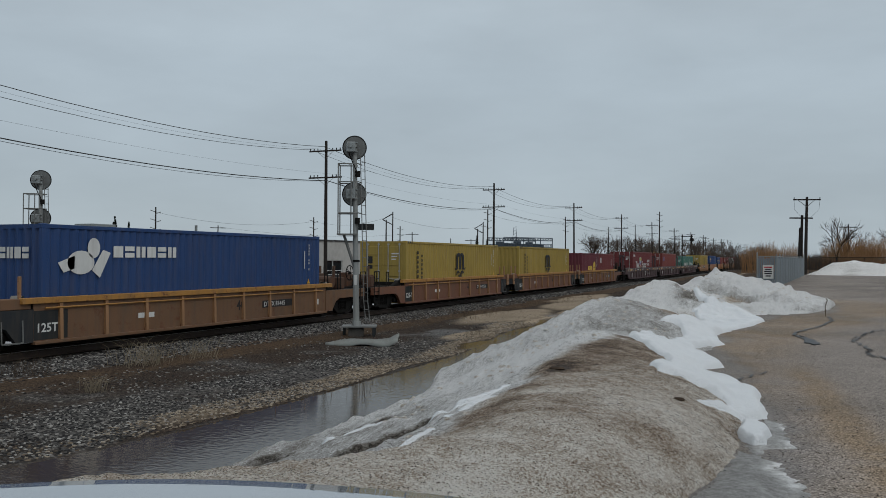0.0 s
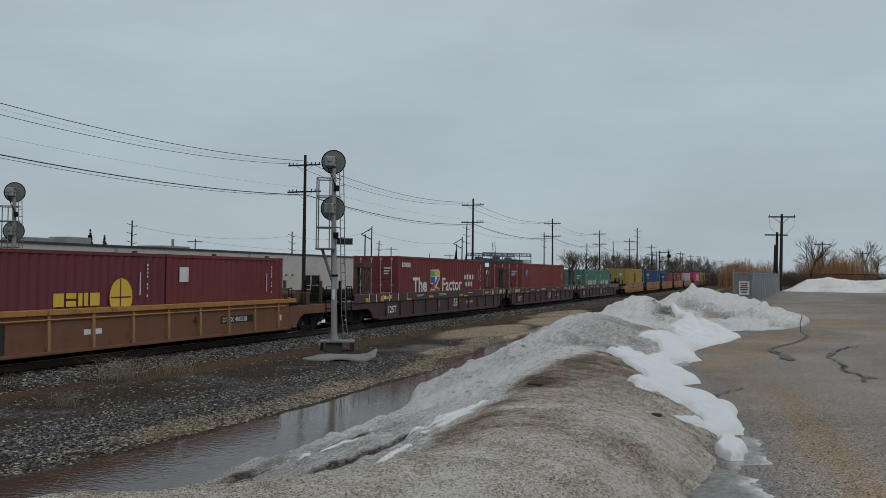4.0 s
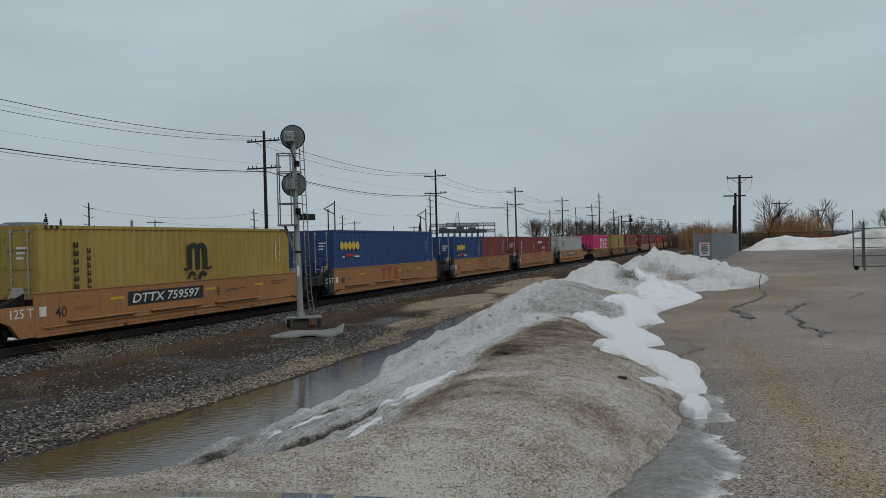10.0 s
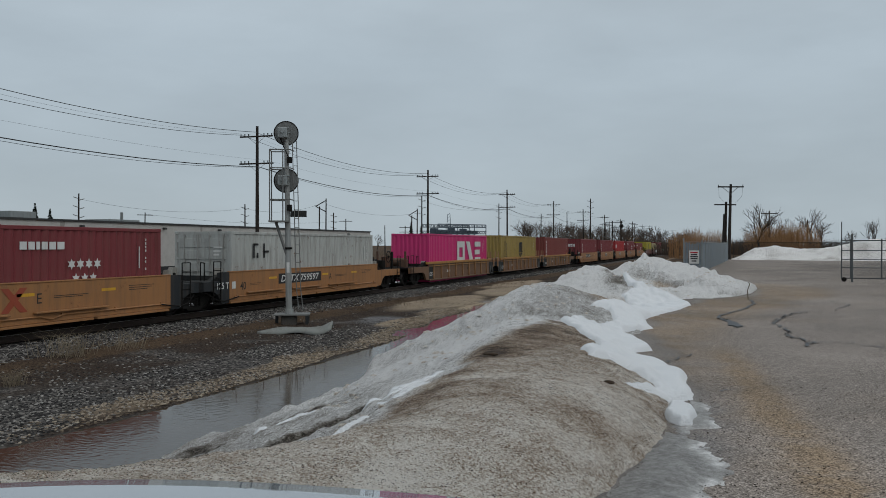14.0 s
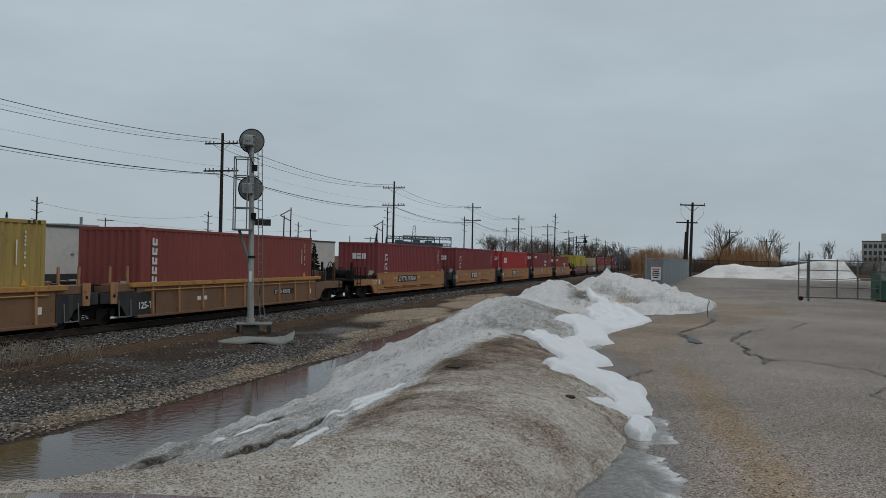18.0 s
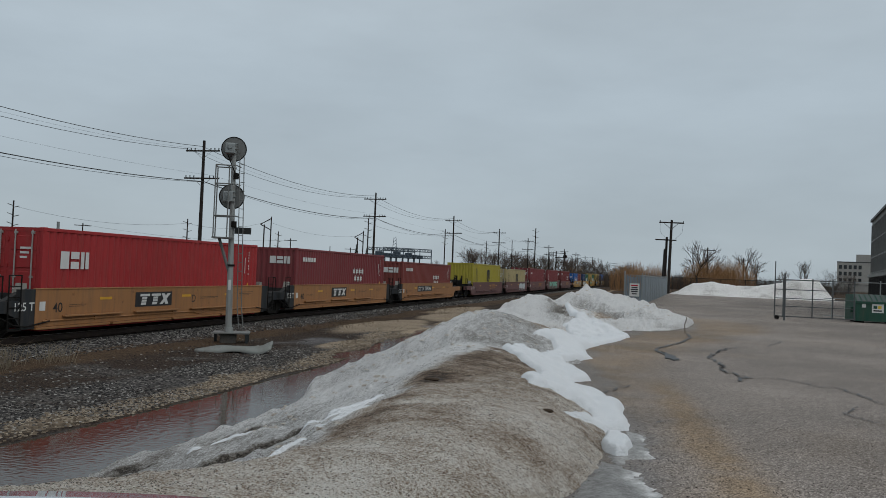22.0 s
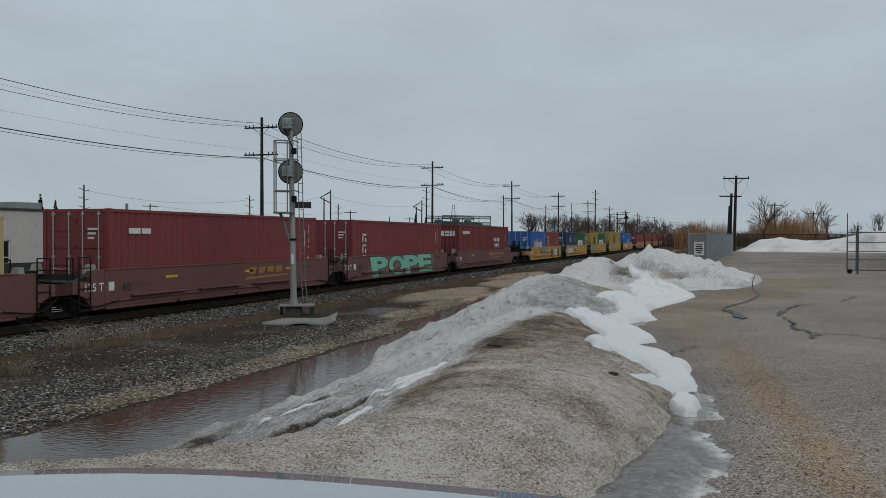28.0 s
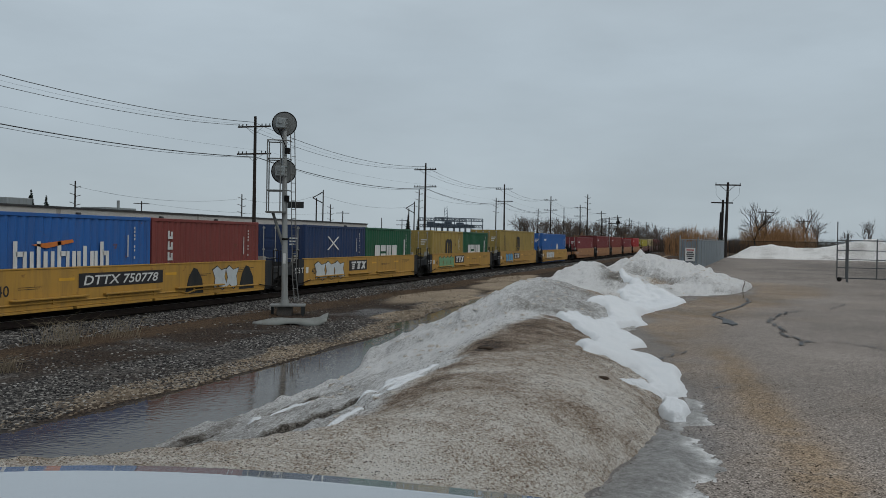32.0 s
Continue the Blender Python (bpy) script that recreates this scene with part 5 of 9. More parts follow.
def works_building():
    """The tall grey building at the lot's side: framed panels of dark glazing above dark cladding."""
    b = thing("factory_building", "tall grey concrete building with dark framed glazing", "building")
    b.matrix_world = pose(17.45, 79.0, 0, 0, 0, -9) @ Matrix.Translation((-16.9, -79.0, 0))
    x, y0, y1 = 16.9, 45.0, 79.0
    part("wall", Geo().box(x, x + 20, y0, y1, -0.2, 7.4), GREY_WALL, b)
    part("roof", Geo().box(x - 0.15, x + 20, y0 - 0.1, y1 + 0.15, 7.4, 7.6), TRIM, b)
    y = y1 - 0.5
    while y > y0 + 3:
        w = part("window", Geo().box(x - 0.03, x - 0.005, y - 2.4, y - 0.3, 2.9, 7.0), GLASS, b)
        f = Geo()
        for p in (y - 2.4, y - 1.7, y - 1.0, y - 0.3):
            f.box(x - 0.10, x - 0.03, p - 0.05, p + 0.05, 2.9, 7.0)
        for z in (2.9, 4.2, 5.6, 7.0):
            f.box(x - 0.10, x - 0.03, y - 2.4, y - 0.3, z - 0.05, z + 0.05)
        part("window_frame", f, GREY_STEEL, w)
        for k in range(6):
            part("slat", Geo().box(x - 0.22, x - 0.05, y - 2.4 + k * 0.42, y - 2.2 + k * 0.42, 0.0, 2.45), BLACK_STEEL, b)
        y -= 2.7
    part("ledge", Geo().box(x - 0.3, x, y0, y1, 2.5, 2.75), GREY_WALL, b)


works_building()


# far heap of snow at the lot's end
def heap_z(X, Y):
    k = np.exp(-((Y - 99.5) / 3.0) ** 2)
    prof = np.interp(X, [-0.6, 0.4, 3.0, 5.0, 8.0, 11.0, 14.5, 16.6, 18.5], [-0.3, 0.1, 1.45, 1.75, 1.35, 1.60, 2.35, 2.45, -0.3])
    return prof * k + 0.26 * waves(X, Y, 1.6, 51, 4) * k + 0.05 * waves(X, Y, 0.4, 52, 2) * k - 0.12


# the dirt mottle also puts some shading of the lumps into the colour
heap = sheet("snow_heap", spaced([(-1, 19, 0.16)]), spaced([(94, 106, 0.22)]), heap_z, SNOW, layers={"shelf": lambda X, Y, Z: 0.8 + 0 * X, "dirt": lambda X, Y, Z: 0.12 + 0.45 * waves(X, Y, 1.5, 53, 4) + 0.15 * smooth01((0.35 - Z) / 0.3)})
tagged(heap, "far ploughed heap of white snow at the lot's end", "snow heap", kind="stuff")
strip = sheet("snow_strip", spaced([(-7.5, -2.5, 0.2)]), spaced([(48, 80, 0.5)]), lambda X, Y: -0.80 + 0.14 * np.exp(-((X + 5.0 + 0.02 * (Y - 60)) / 0.9) ** 2) + 0.06 * waves(X, Y, 1.5, 55, 3), WHITE_SNOW, pick=lambda X, Y, Z: Z > -0.79)
tagged(strip, "thin strip of old snow beside the track", "snow", kind="stuff")

# melting snow left along the far shoulder of the track, seen under the cars
for ya, yb in ((6.5, 9.4), (10.2, 12.0), (13.1, 17.5), (18.2, 22.6), (23.6, 25.0), (26.4, 33.0), (35.0, 39.0), (42.0, 55.0)):
    ob = sheet("shoulder_snow", spaced([(-21.6, -19.3, 0.12)]), spaced([(ya - 0.3, yb + 0.3, 0.25)]),
               lambda X, Y, a=ya, b=yb: -0.90 + 0.13 * np.clip(near_band(X + 0.25 * waves(X, Y, 0.8, 57, 3), -21.3, -19.55, 0.3) * near_band(Y, a, b, 0.5) * 1.6, 0, 1),
               WHITE_SNOW, pick=lambda X, Y, Z: Z > -0.885)
    tagged(ob, "strip of old snow beside the far rail", "snow", kind="stuff")


# ---------------------------------------------------------------- the train
TRACK_X, RAIL_Z, HIGH_Z, LOW_Z = -17.9, -0.70, 2.39, 2.10
AXLE_Z, WHEEL_R = RAIL_Z + 0.43, 0.43


def run(t):
    """Metres that the train has rolled by t seconds."""
    return 16.7 * (0.782406 * t + 0.00241564 * t * t - 3.671e-5 * t ** 3)


TEXT = {}


def lettering(text, bold=0.0):
    """A flat mesh of the built-in font, one unit high, from its lower left corner, in the xz plane."""
    if (text, bold) not in TEXT:
        cu = bpy.data.curves.new("lettering", "FONT")
        cu.body, cu.size, cu.offset, cu.resolution_u = text, 1.0, bold, 3
        ob = bpy.data.objects.new("lettering", cu)
        scene.collection.objects.link(ob)
        bpy.context.view_layer.update()
        me = bpy.data.meshes.new_from_object(ob.evaluated_get(bpy.context.evaluated_depsgraph_get()))
        bpy.data.objects.remove(ob)
        bpy.data.curves.remove(cu)
        co = np.array([v.co[:] for v in me.vertices])
        lo, hi = co.min(0), co.max(0)
        TEXT[text, bold] = ((co - lo) / (hi[1] - lo[1]), [tuple(p.vertices) for p in me.polygons])
        bpy.data.meshes.remove(me)
    return TEXT[text, bold]


def words(text, material, parent, x, y, z, h, width=None, bold=0.0, name="lettering", label="", slant=0.0):
    """Letters h high on a face that looks along +x, running along +y."""
    co, faces = lettering(text, bold)
    k = h if width is None else width / co[:, 0].max()
    g = Geo()
    g.add([(x, y + (c[0] + slant * c[1]) * k, z + c[1] * h) for c in co], faces)
    return part(name, g, material, parent, label)


def end_words(text, material, parent, y, x, z, h):
    """The same on an end face that looks along -y, running along +x."""
    co, faces = lettering(text)
    g = Geo()
    g.add([(x + c[0] * h, y, z + c[1] * h) for c in co], faces)
    return part("lettering", g, material, parent)


def plates(boxes, material, parent, x, name="marking", label="", thick=0.004):
    """Flat painted fields (y0, y1, z0, z1) on a face that looks along +x."""
    g = Geo()
    for y0, y1, z0, z1 in boxes:
        g.box(x, x + thick, y0, y1, z0, z1)
    ob = part(name, g, material, parent, label)
    if len(boxes) > 1:
        ob["kind"] = "stuff"
    return ob


def shape(outline, material, parent, x, name="marking", thick=0.004, label=""):
    g = Geo().prism(outline, "x", x, x + thick)
    return part(name, g, material, parent, label)


def star(cy, cz, r):
    return [(cy + (r if k % 2 == 0 else r * 0.52) * math.sin(k * math.pi / 6), cz + (r if k % 2 == 0 else r * 0.52) * math.cos(k * math.pi / 6)) for k in range(12)]


def oval(cy, cz, ry, rz, n=20, a0=0.0, a1=math.tau):
    return [(cy + ry * math.cos(a0 + (a1 - a0) * k / n), cz + rz * math.sin(a0 + (a1 - a0) * k / n)) for k in range(n)]


# ---- containers
SIDE_PITCH = 0.278


def corrugated(g, length, z0, z1, x, sign, depth=0.036, y0=0.0):
    """A trapezoid-ribbed wall along y, that faces sign * x."""
    y, k, pts = y0, 0, []
    end = y0 + length
    while y < end - 0.02:
        for dy, out in ((0.0, 1), (0.07, 1), (0.139, 0), (0.209, 0)):
            if y + dy < end:
                pts.append((y + dy, out))
        y += SIDE_PITCH
    pts.append((end, 1))
    v = []
    for yy, out in pts:
        xx = x - sign * (0 if out else depth)
        v += [(xx, yy, z0), (xx, yy, z1)]
    g.add(v, [(2 * i, 2 * i + 2, 2 * i + 3, 2 * i + 1) for i in range(len(pts) - 1)])


CONTAINER_MESH = {}


def container_mesh(kind, length, height, mats):
    """Shared meshes of a container's parts for one colour and size."""
    key = (kind, length, height, mats[0].name)
    if key in CONTAINER_MESH:
        return CONTAINER_MESH[key]
    W, e = 1.219, 0.004
    out = {}
    if kind == "side":
        g = Geo()
        corrugated(g, length - 0.32, 0.16, height - 0.11, W - 0.018, 1, y0=0.16)
        me = g.mesh("side_wall", mats)
    elif kind == "side_far":
        g = Geo()
        g.box(-W + 0.02, -W + 0.05, 0.16, length - 0.16, 0.16, height - 0.11)
        me = g.mesh("side_wall", mats)
    elif kind == "roof":
        g = Geo()
        n = int(length / 0.56)
        v = []
        for i in range(n * 4 + 1):
            yy = 0.1 + (length - 0.2) * i / (n * 4)
            zz = height - 0.02 - (0.02 if i % 4 in (2, 3) else 0)
            v += [(-W + 0.05, yy, zz), (W - 0.05, yy, zz)]
        g.add(v, [(2 * i, 2 * i + 1, 2 * i + 3, 2 * i + 2) for i in range(n * 4)])
        me = g.mesh("roof", mats)
    elif kind == "frame":
        g = Geo()
        for s in (-1, 1):
            xa, xb = sorted((s * (W - 0.12), s * W))
            xc, xd = sorted((s * (W - 0.06), s * W))
            g.box(xc, xd, 0.16, length - 0.16, 0.0, 0.16, bev=0.008)
            g.box(xc, xd, 0.16, length - 0.16, height - 0.11, height - 0.012, bev=0.008)
            for y in (0.0, length - 0.16):
                g.box(xa, xb, y + 0.004, y + 0.156, 0.11, height - 0.11, bev=0.012)
        for y in (0.0, length - 0.16):
            g.box(-W + 0.12, W - 0.12, y + 0.02, y + 0.14, 0.0, 0.14)
            g.box(-W + 0.12, W - 0.12, y + 0.02, y + 0.14, height - 0.12, height - 0.012)
        me = g.mesh("frame", mats)
    elif kind == "casting":
        g = Geo()
        g.box(-0.082, 0.082, 0, 0.178, 0, 0.118, bev=0.012)
        me = g.mesh("corner_casting", mats)
    elif kind == "front":
        g = Geo()
        x, v, pts = -W + 0.12, [], []
        while x < W - 0.13:
            for dx, o in ((0.0, 1), (0.07, 1), (0.139, 0), (0.209, 0)):
                if x + dx < W - 0.12:
                    pts.append((x + dx, o))
            x += SIDE_PITCH
        pts.append((W - 0.12, 1))
        for xx, o in pts:
            yy = 0.02 + (0 if o else 0.045)
            v += [(xx, yy, 0.14), (xx, yy, height - 0.12)]
        g.add(v, [(2 * i, 2 * i + 1, 2 * i + 3, 2 * i + 2) for i in range(len(pts) - 1)])
        me = g.mesh("front_wall", mats)
    elif kind == "back":
        g = Geo()
        g.box(-W + 0.12, W - 0.12, length - 0.09, length - 0.05, 0.14, height - 0.12)
        me = g.mesh("end_wall", mats)
    elif kind == "door":
        g = Geo()
        w = W - 0.14
        g.box(0, w, 0.03, 0.07, 0.14, height - 0.12)
        n = 5
        for i in range(n):
            z0 = 0.20 + (height - 0.40) * i / n
            g.box(0.10, w - 0.10, 0.012, 0.03, z0 + 0.05, z0 + (height - 0.40) / n - 0.05, bev=0.01)
        for z in (0.35, 0.35 + (height - 0.7) / 3, 0.35 + 2 * (height - 0.7) / 3, height - 0.35):
            g.box(-0.03, 0.04, 0.0, 0.03, z - 0.05, z + 0.05)
        me = g.mesh("door", mats)
    elif kind == "rods":
        g = Geo()
        w = W - 0.14
        for x in (0.28, w - 0.22):
            g.rod((x, -0.012, 0.10), (x, -0.012, height - 0.08), 0.021, 6)
            for z in (0.14, 0.75, 1.5, height - 0.16):
                g.box(x - 0.05, x + 0.05, -0.02, 0.03, z - 0.035, z + 0.035)
            g.rod((x, -0.03, 1.15), (x + (0.35 if x < 0.5 else -0.35), -0.03, 1.12), 0.016, 5)
        me = g.mesh("lock_gear", mats)
    CONTAINER_MESH[key] = me
    return me


ROD_STEEL = paint("door rod steel", (0.36, 0.36, 0.34), amount=0.5, rough=0.5, metal=0.3)


def container(label, mats, length=12.19, height=2.896, doors=True, group="containers on the well cars"):
    """A shipping container, near end at its origin, its floor at z = 0."""
    c = thing("shipping_container", label, "container", group)
    part("side_wall", container_mesh("side", length, height, [mats]), None, c)
    part("side_wall", container_mesh("side_far", length, height, [mats]), None, c)
    part("roof", container_mesh("roof", length, height, [mats]), None, c)
    part("frame", container_mesh("frame", length, height, [mats]), None, c)
    part("end_wall", container_mesh("back", length, height, [mats]), None, c)
    if doors:
        me, rods = container_mesh("door", length, height, [mats]), container_mesh("rods", length, height, [ROD_STEEL])
        for x, s in ((-1.08, 1), (0.005, 1)):
            d = part("door", me, None, c)
            d.location.x = x
            part("lock_gear", rods, None, d, "galvanised door lock rods")
    else:
        part("front_wall", container_mesh("front", length, height, [mats]), None, c)
    cast = container_mesh("casting", length, height, [mats])
    for x in (-1.14, 1.14):
        for y in (0.0, length - 0.178):
            for z in (0.0, height - 0.118):
                part("corner_casting", cast, None, c).location = (x, y, z)
    # the small code block and warning plate that every box carries
    plates([(length - 0.74, length - 0.69, height - 0.38 - 0.11 * k, height - 0.31 - 0.11 * k) for k in (0, 1, 2, 3, 5, 6, 8)] + [(length - 1.02, length - 0.98, height - 1.20, height - 0.55)], WHITE_MARK, c, 1.222, "code_strip")
    shape([(length - 0.84, height - 1.75), (length - 0.64, height - 1.75), (length - 0.74, height - 1.57)], YELLOW_MARK, c, 1.222, "warning_plate")
    if doors:
        g = Geo()
        for i, w in enumerate((0.42, 0.30, 0.24)):
            g.box(0.45, 0.45 + w, 0.006, 0.010, height - 0.62 - 0.13 * i, height - 0.56 - 0.13 * i)
        part("code_strip", g, WHITE_MARK, c)
    return c


def logo_m(c, y, h, top, mat):
    """A dark round-shouldered emblem: three legs under two arches, a flicked foot on either side, two round bowls below."""
    z0, n = top - h, [0]

    def piece(outline):
        shape(outline, mat, c, 1.222 + 0.0006 * n[0], "emblem", 0.003)
        n[0] += 1

    def bow(cy, cz, ry, rz, a0, a1, ty, tz):
        k = [a0 + (a1 - a0) * i / 12 for i in range(13)]
        piece([(cy + ry * math.cos(a), cz + rz * math.sin(a)) for a in k] + [(cy + (ry - ty) * math.cos(a), cz + (rz - tz) * math.sin(a)) for a in reversed(k)])

    leg = 0.27 * h
    for a in (0.0, 0.47, 0.94):
        piece([(y + a * h, z0), (y + a * h + leg, z0), (y + a * h + leg, z0 + 0.78 * h), (y + a * h, z0 + (0.98 if a == 0 else 0.78) * h)])
    for a in (0.0, 0.47):
        bow(y + (a + 0.37) * h, z0 + 0.70 * h, 0.37 * h, 0.32 * h, 0.0, math.pi, leg, 0.20 * h)
    piece([(y - 0.26 * h, z0 + 0.10 * h), (y - 0.20 * h, z0 - 0.02 * h), (y + 0.05 * h, z0 - 0.04 * h), (y + 0.05 * h, z0 + 0.06 * h), (y - 0.12 * h, z0 + 0.06 * h)])
    piece([(y + 1.47 * h, z0 + 0.14 * h), (y + 1.42 * h, z0 + 0.0 * h), (y + 1.16 * h, z0 - 0.04 * h), (y + 1.16 * h, z0 + 0.06 * h), (y + 1.34 * h, z0 + 0.08 * h)])
    low = z0 - 0.40 * h
    bow(y + 0.26 * h, low + 0.14 * h, 0.26 * h, 0.20 * h, 0.2, math.pi + 0.5, 0.16 * h, 0.13 * h)
    bow(y + 0.30 * h, low - 0.08 * h, 0.26 * h, 0.20 * h, math.pi * 1.05, math.tau + 1.2, 0.16 * h, 0.13 * h)
    bow(y + 0.92 * h, low + 0.02 * h, 0.32 * h, 0.32 * h, 0.55, math.tau - 0.55, 0.20 * h, 0.14 * h)


def vertical_bars(c, y, top, n, mat, w=0.16, h=0.15, gap=0.075):
    """A column of n short bars, as painted-on words that run downwards."""
    b = []
    for i in range(n):
        z = top - i * (h + gap)
        b += [(y, y + w, z - h, z - 0.66 * h), (y, y + 0.35 * w, z - 0.7 * h, z), (y + 0.62 * w, y + w, z - 0.7 * h, z - 0.1 * h)]
    plates(b, mat, c, 1.222, "painted_lettering")


def row_bars(c, y, z, h, widths, mat, gap=0.06, name="painted_lettering"):
    """A line of blocks, as painted-on words."""
    for w in widths:
        plates([(y, y + w, z, z + h)], mat, c, 1.222, name)
        y += w + gap


def block_letters(c, y, z, h, n, mat, w=None, gap=0.22, end=False):
    """n bold plain blocks in the place of a firm's name."""
    w = w or h * 0.62
    g = Geo()
    for i in range(n):
        a = y + i * (w + gap * h)
        bits = [[(a, a + w, 0, 1)], [(a, a + w, 0, 0.42), (a, a + w, 0.58, 1)], [(a, a + 0.42 * w, 0, 1), (a + 0.58 * w, a + w, 0, 1)]][i % 3]
        for p, q, r, s in bits:
            if end:
                g.box(p, q, 0.004, 0.008, z + r * h, z + s * h)
            else:
                g.box(1.222, 1.226, p, q, z + r * h, z + s * h)
    part("painted_lettering", g, mat, c)["kind"] = "stuff"


# ---- trucks
def truck_meshes():
    side = Geo()
    for s in (-1, 1):
        x0, x1 = sorted((s * 0.93, s * 1.07))
        o = [(-1.12, -0.10), (-1.12, 0.10), (-0.72, 0.14), (-0.42, 0.26), (0.42, 0.26), (0.72, 0.14), (1.12, 0.10), (1.12, -0.10), (0.72, -0.06), (0.36, -0.30), (-0.36, -0.30), (-0.72, -0.06)]
        h = [(-0.26, -0.20), (-0.26, 0.14), (0.26, 0.14), (0.26, -0.20)]
        side.prism([(a, AXLE_Z + b) for a, b in o[:6]] + [(0.30, AXLE_Z + 0.14), (-0.30, AXLE_Z + 0.14)], "x", x0, x1)
        side.prism([(a, AXLE_Z + b) for a, b in ((-1.12, -0.10), (-1.12, 0.10), (-0.60, 0.17), (-0.30, 0.14), (-0.30, -0.20), (-0.42, -0.26), (-0.72, -0.06))], "x", x0, x1)
        side.prism([(a, AXLE_Z + b) for a, b in ((1.12, -0.10), (1.12, 0.10), (0.60, 0.17), (0.30, 0.14), (0.30, -0.20), (0.42, -0.26), (0.72, -0.06))], "x", x0, x1)
        side.prism([(a, AXLE_Z + b) for a, b in ((-0.42, -0.26), (-0.30, -0.20), (0.30, -0.20), (0.42, -0.26), (0.36, -0.32), (-0.36, -0.32))], "x", x0, x1)
        for y in (-0.89, 0.89):
            side.rod((s * 1.07, y, AXLE_Z), (s * 1.16, y, AXLE_Z), 0.10, 10)
    side.box(-0.95, 0.95, -0.16, 0.16, AXLE_Z + 0.02, AXLE_Z + 0.22)
    spring = Geo()
    for s in (-1, 1):
        for y in (-0.16, 0.0, 0.16):
            for k in range(6):
                spring.rod((s * 1.0, y, AXLE_Z - 0.19 + k * 0.055), (s * 1.0, y, AXLE_Z - 0.155 + k * 0.055), 0.075, 8)
    wheel = Geo()
    for s in (-1, 1):
        prof = [(0.66, 0.0), (0.66, 0.46), (0.69, 0.46), (0.70, WHEEL_R), (0.80, WHEEL_R - 0.012), (0.80, WHEEL_R - 0.07), (0.755, WHEEL_R - 0.09), (0.745, 0.17), (0.80, 0.13), (0.80, 0.0)]
        n, p, f = 20, [], []
        for x, r in prof:
            p += [(s * x, r * math.cos(k * math.tau / n), r * math.sin(k * math.tau / n)) for k in range(n)]
        for i in range(len(prof) - 1):
            f += [(i * n + k, i * n + (k + 1) % n, i * n + n + (k + 1) % n, i * n + n + k) for k in range(n)]
        wheel.add(p, f)
        for k in range(4):
            a = k * math.tau / 4
            wheel.box(s * 0.75 - 0.012, s * 0.75 + 0.03, 0.26 * math.cos(a) - 0.03, 0.26 * math.cos(a) + 0.03, 0.26 * math.sin(a) - 0.03, 0.26 * math.sin(a) + 0.03)
    wheel.rod((-0.8, 0, 0), (0.8, 0, 0), 0.085, 8)
    return side.mesh("side_frame", BLACK_STEEL), spring.mesh("spring_nest", BLACK_STEEL), wheel.mesh("wheelset", WHEEL)


TRUCK_SIDE, TRUCK_SPRING, TRUCK_WHEEL = truck_meshes()
WHEELSETS = []


def truck(parent, y):
    t = part("truck", TRUCK_SIDE, None, parent, "grimy black cast steel truck")
    t.location.y = y
    part("spring_nest", TRUCK_SPRING, None, t)
    for dy in (-0.89, 0.89):
        w = part("wheelset", TRUCK_WHEEL, None, t, "worn steel wheels")
        w.location = (0, dy, AXLE_Z)
        WHEELSETS.append((w, dy))
    return t


# ---- well cars
WELL_MESH = {}
SLATE = paint("slate grey car end paint", (0.026, 0.029, 0.032), amount=0.5, rough=0.7, spec=0.15)
PALE_RUST = paint("pale rusty bracket", (0.31, 0.165, 0.080), amount=0.65, rust=0.45)
PALE_GUIDE = paint("pale guide paint", (0.30, 0.29, 0.26), amount=0.7, rust=0.3)


def shared(key, build, mats):
    if key not in WELL_MESH:
        g = Geo()
        build(g)
        WELL_MESH[key] = g.mesh(key[0], mats)
    return WELL_MESH[key]


def arm_outline(y0, sign, reach, high=0.0):
    """The side of the end structure, cut out over the truck; high: how far the full-height side runs on over it."""
    pts = [(0, -0.44)] + ([(0, 0.64), (-high, 0.64), (-high, 0.34)] if high else [(0, 0.34)]) + [(-reach, 0.34), (-reach, 0.02), (-1.0, 0.02), (-0.72, -0.10), (-0.45, -0.44)]
    return [(y0 + sign * a, b) for a, b in pts]


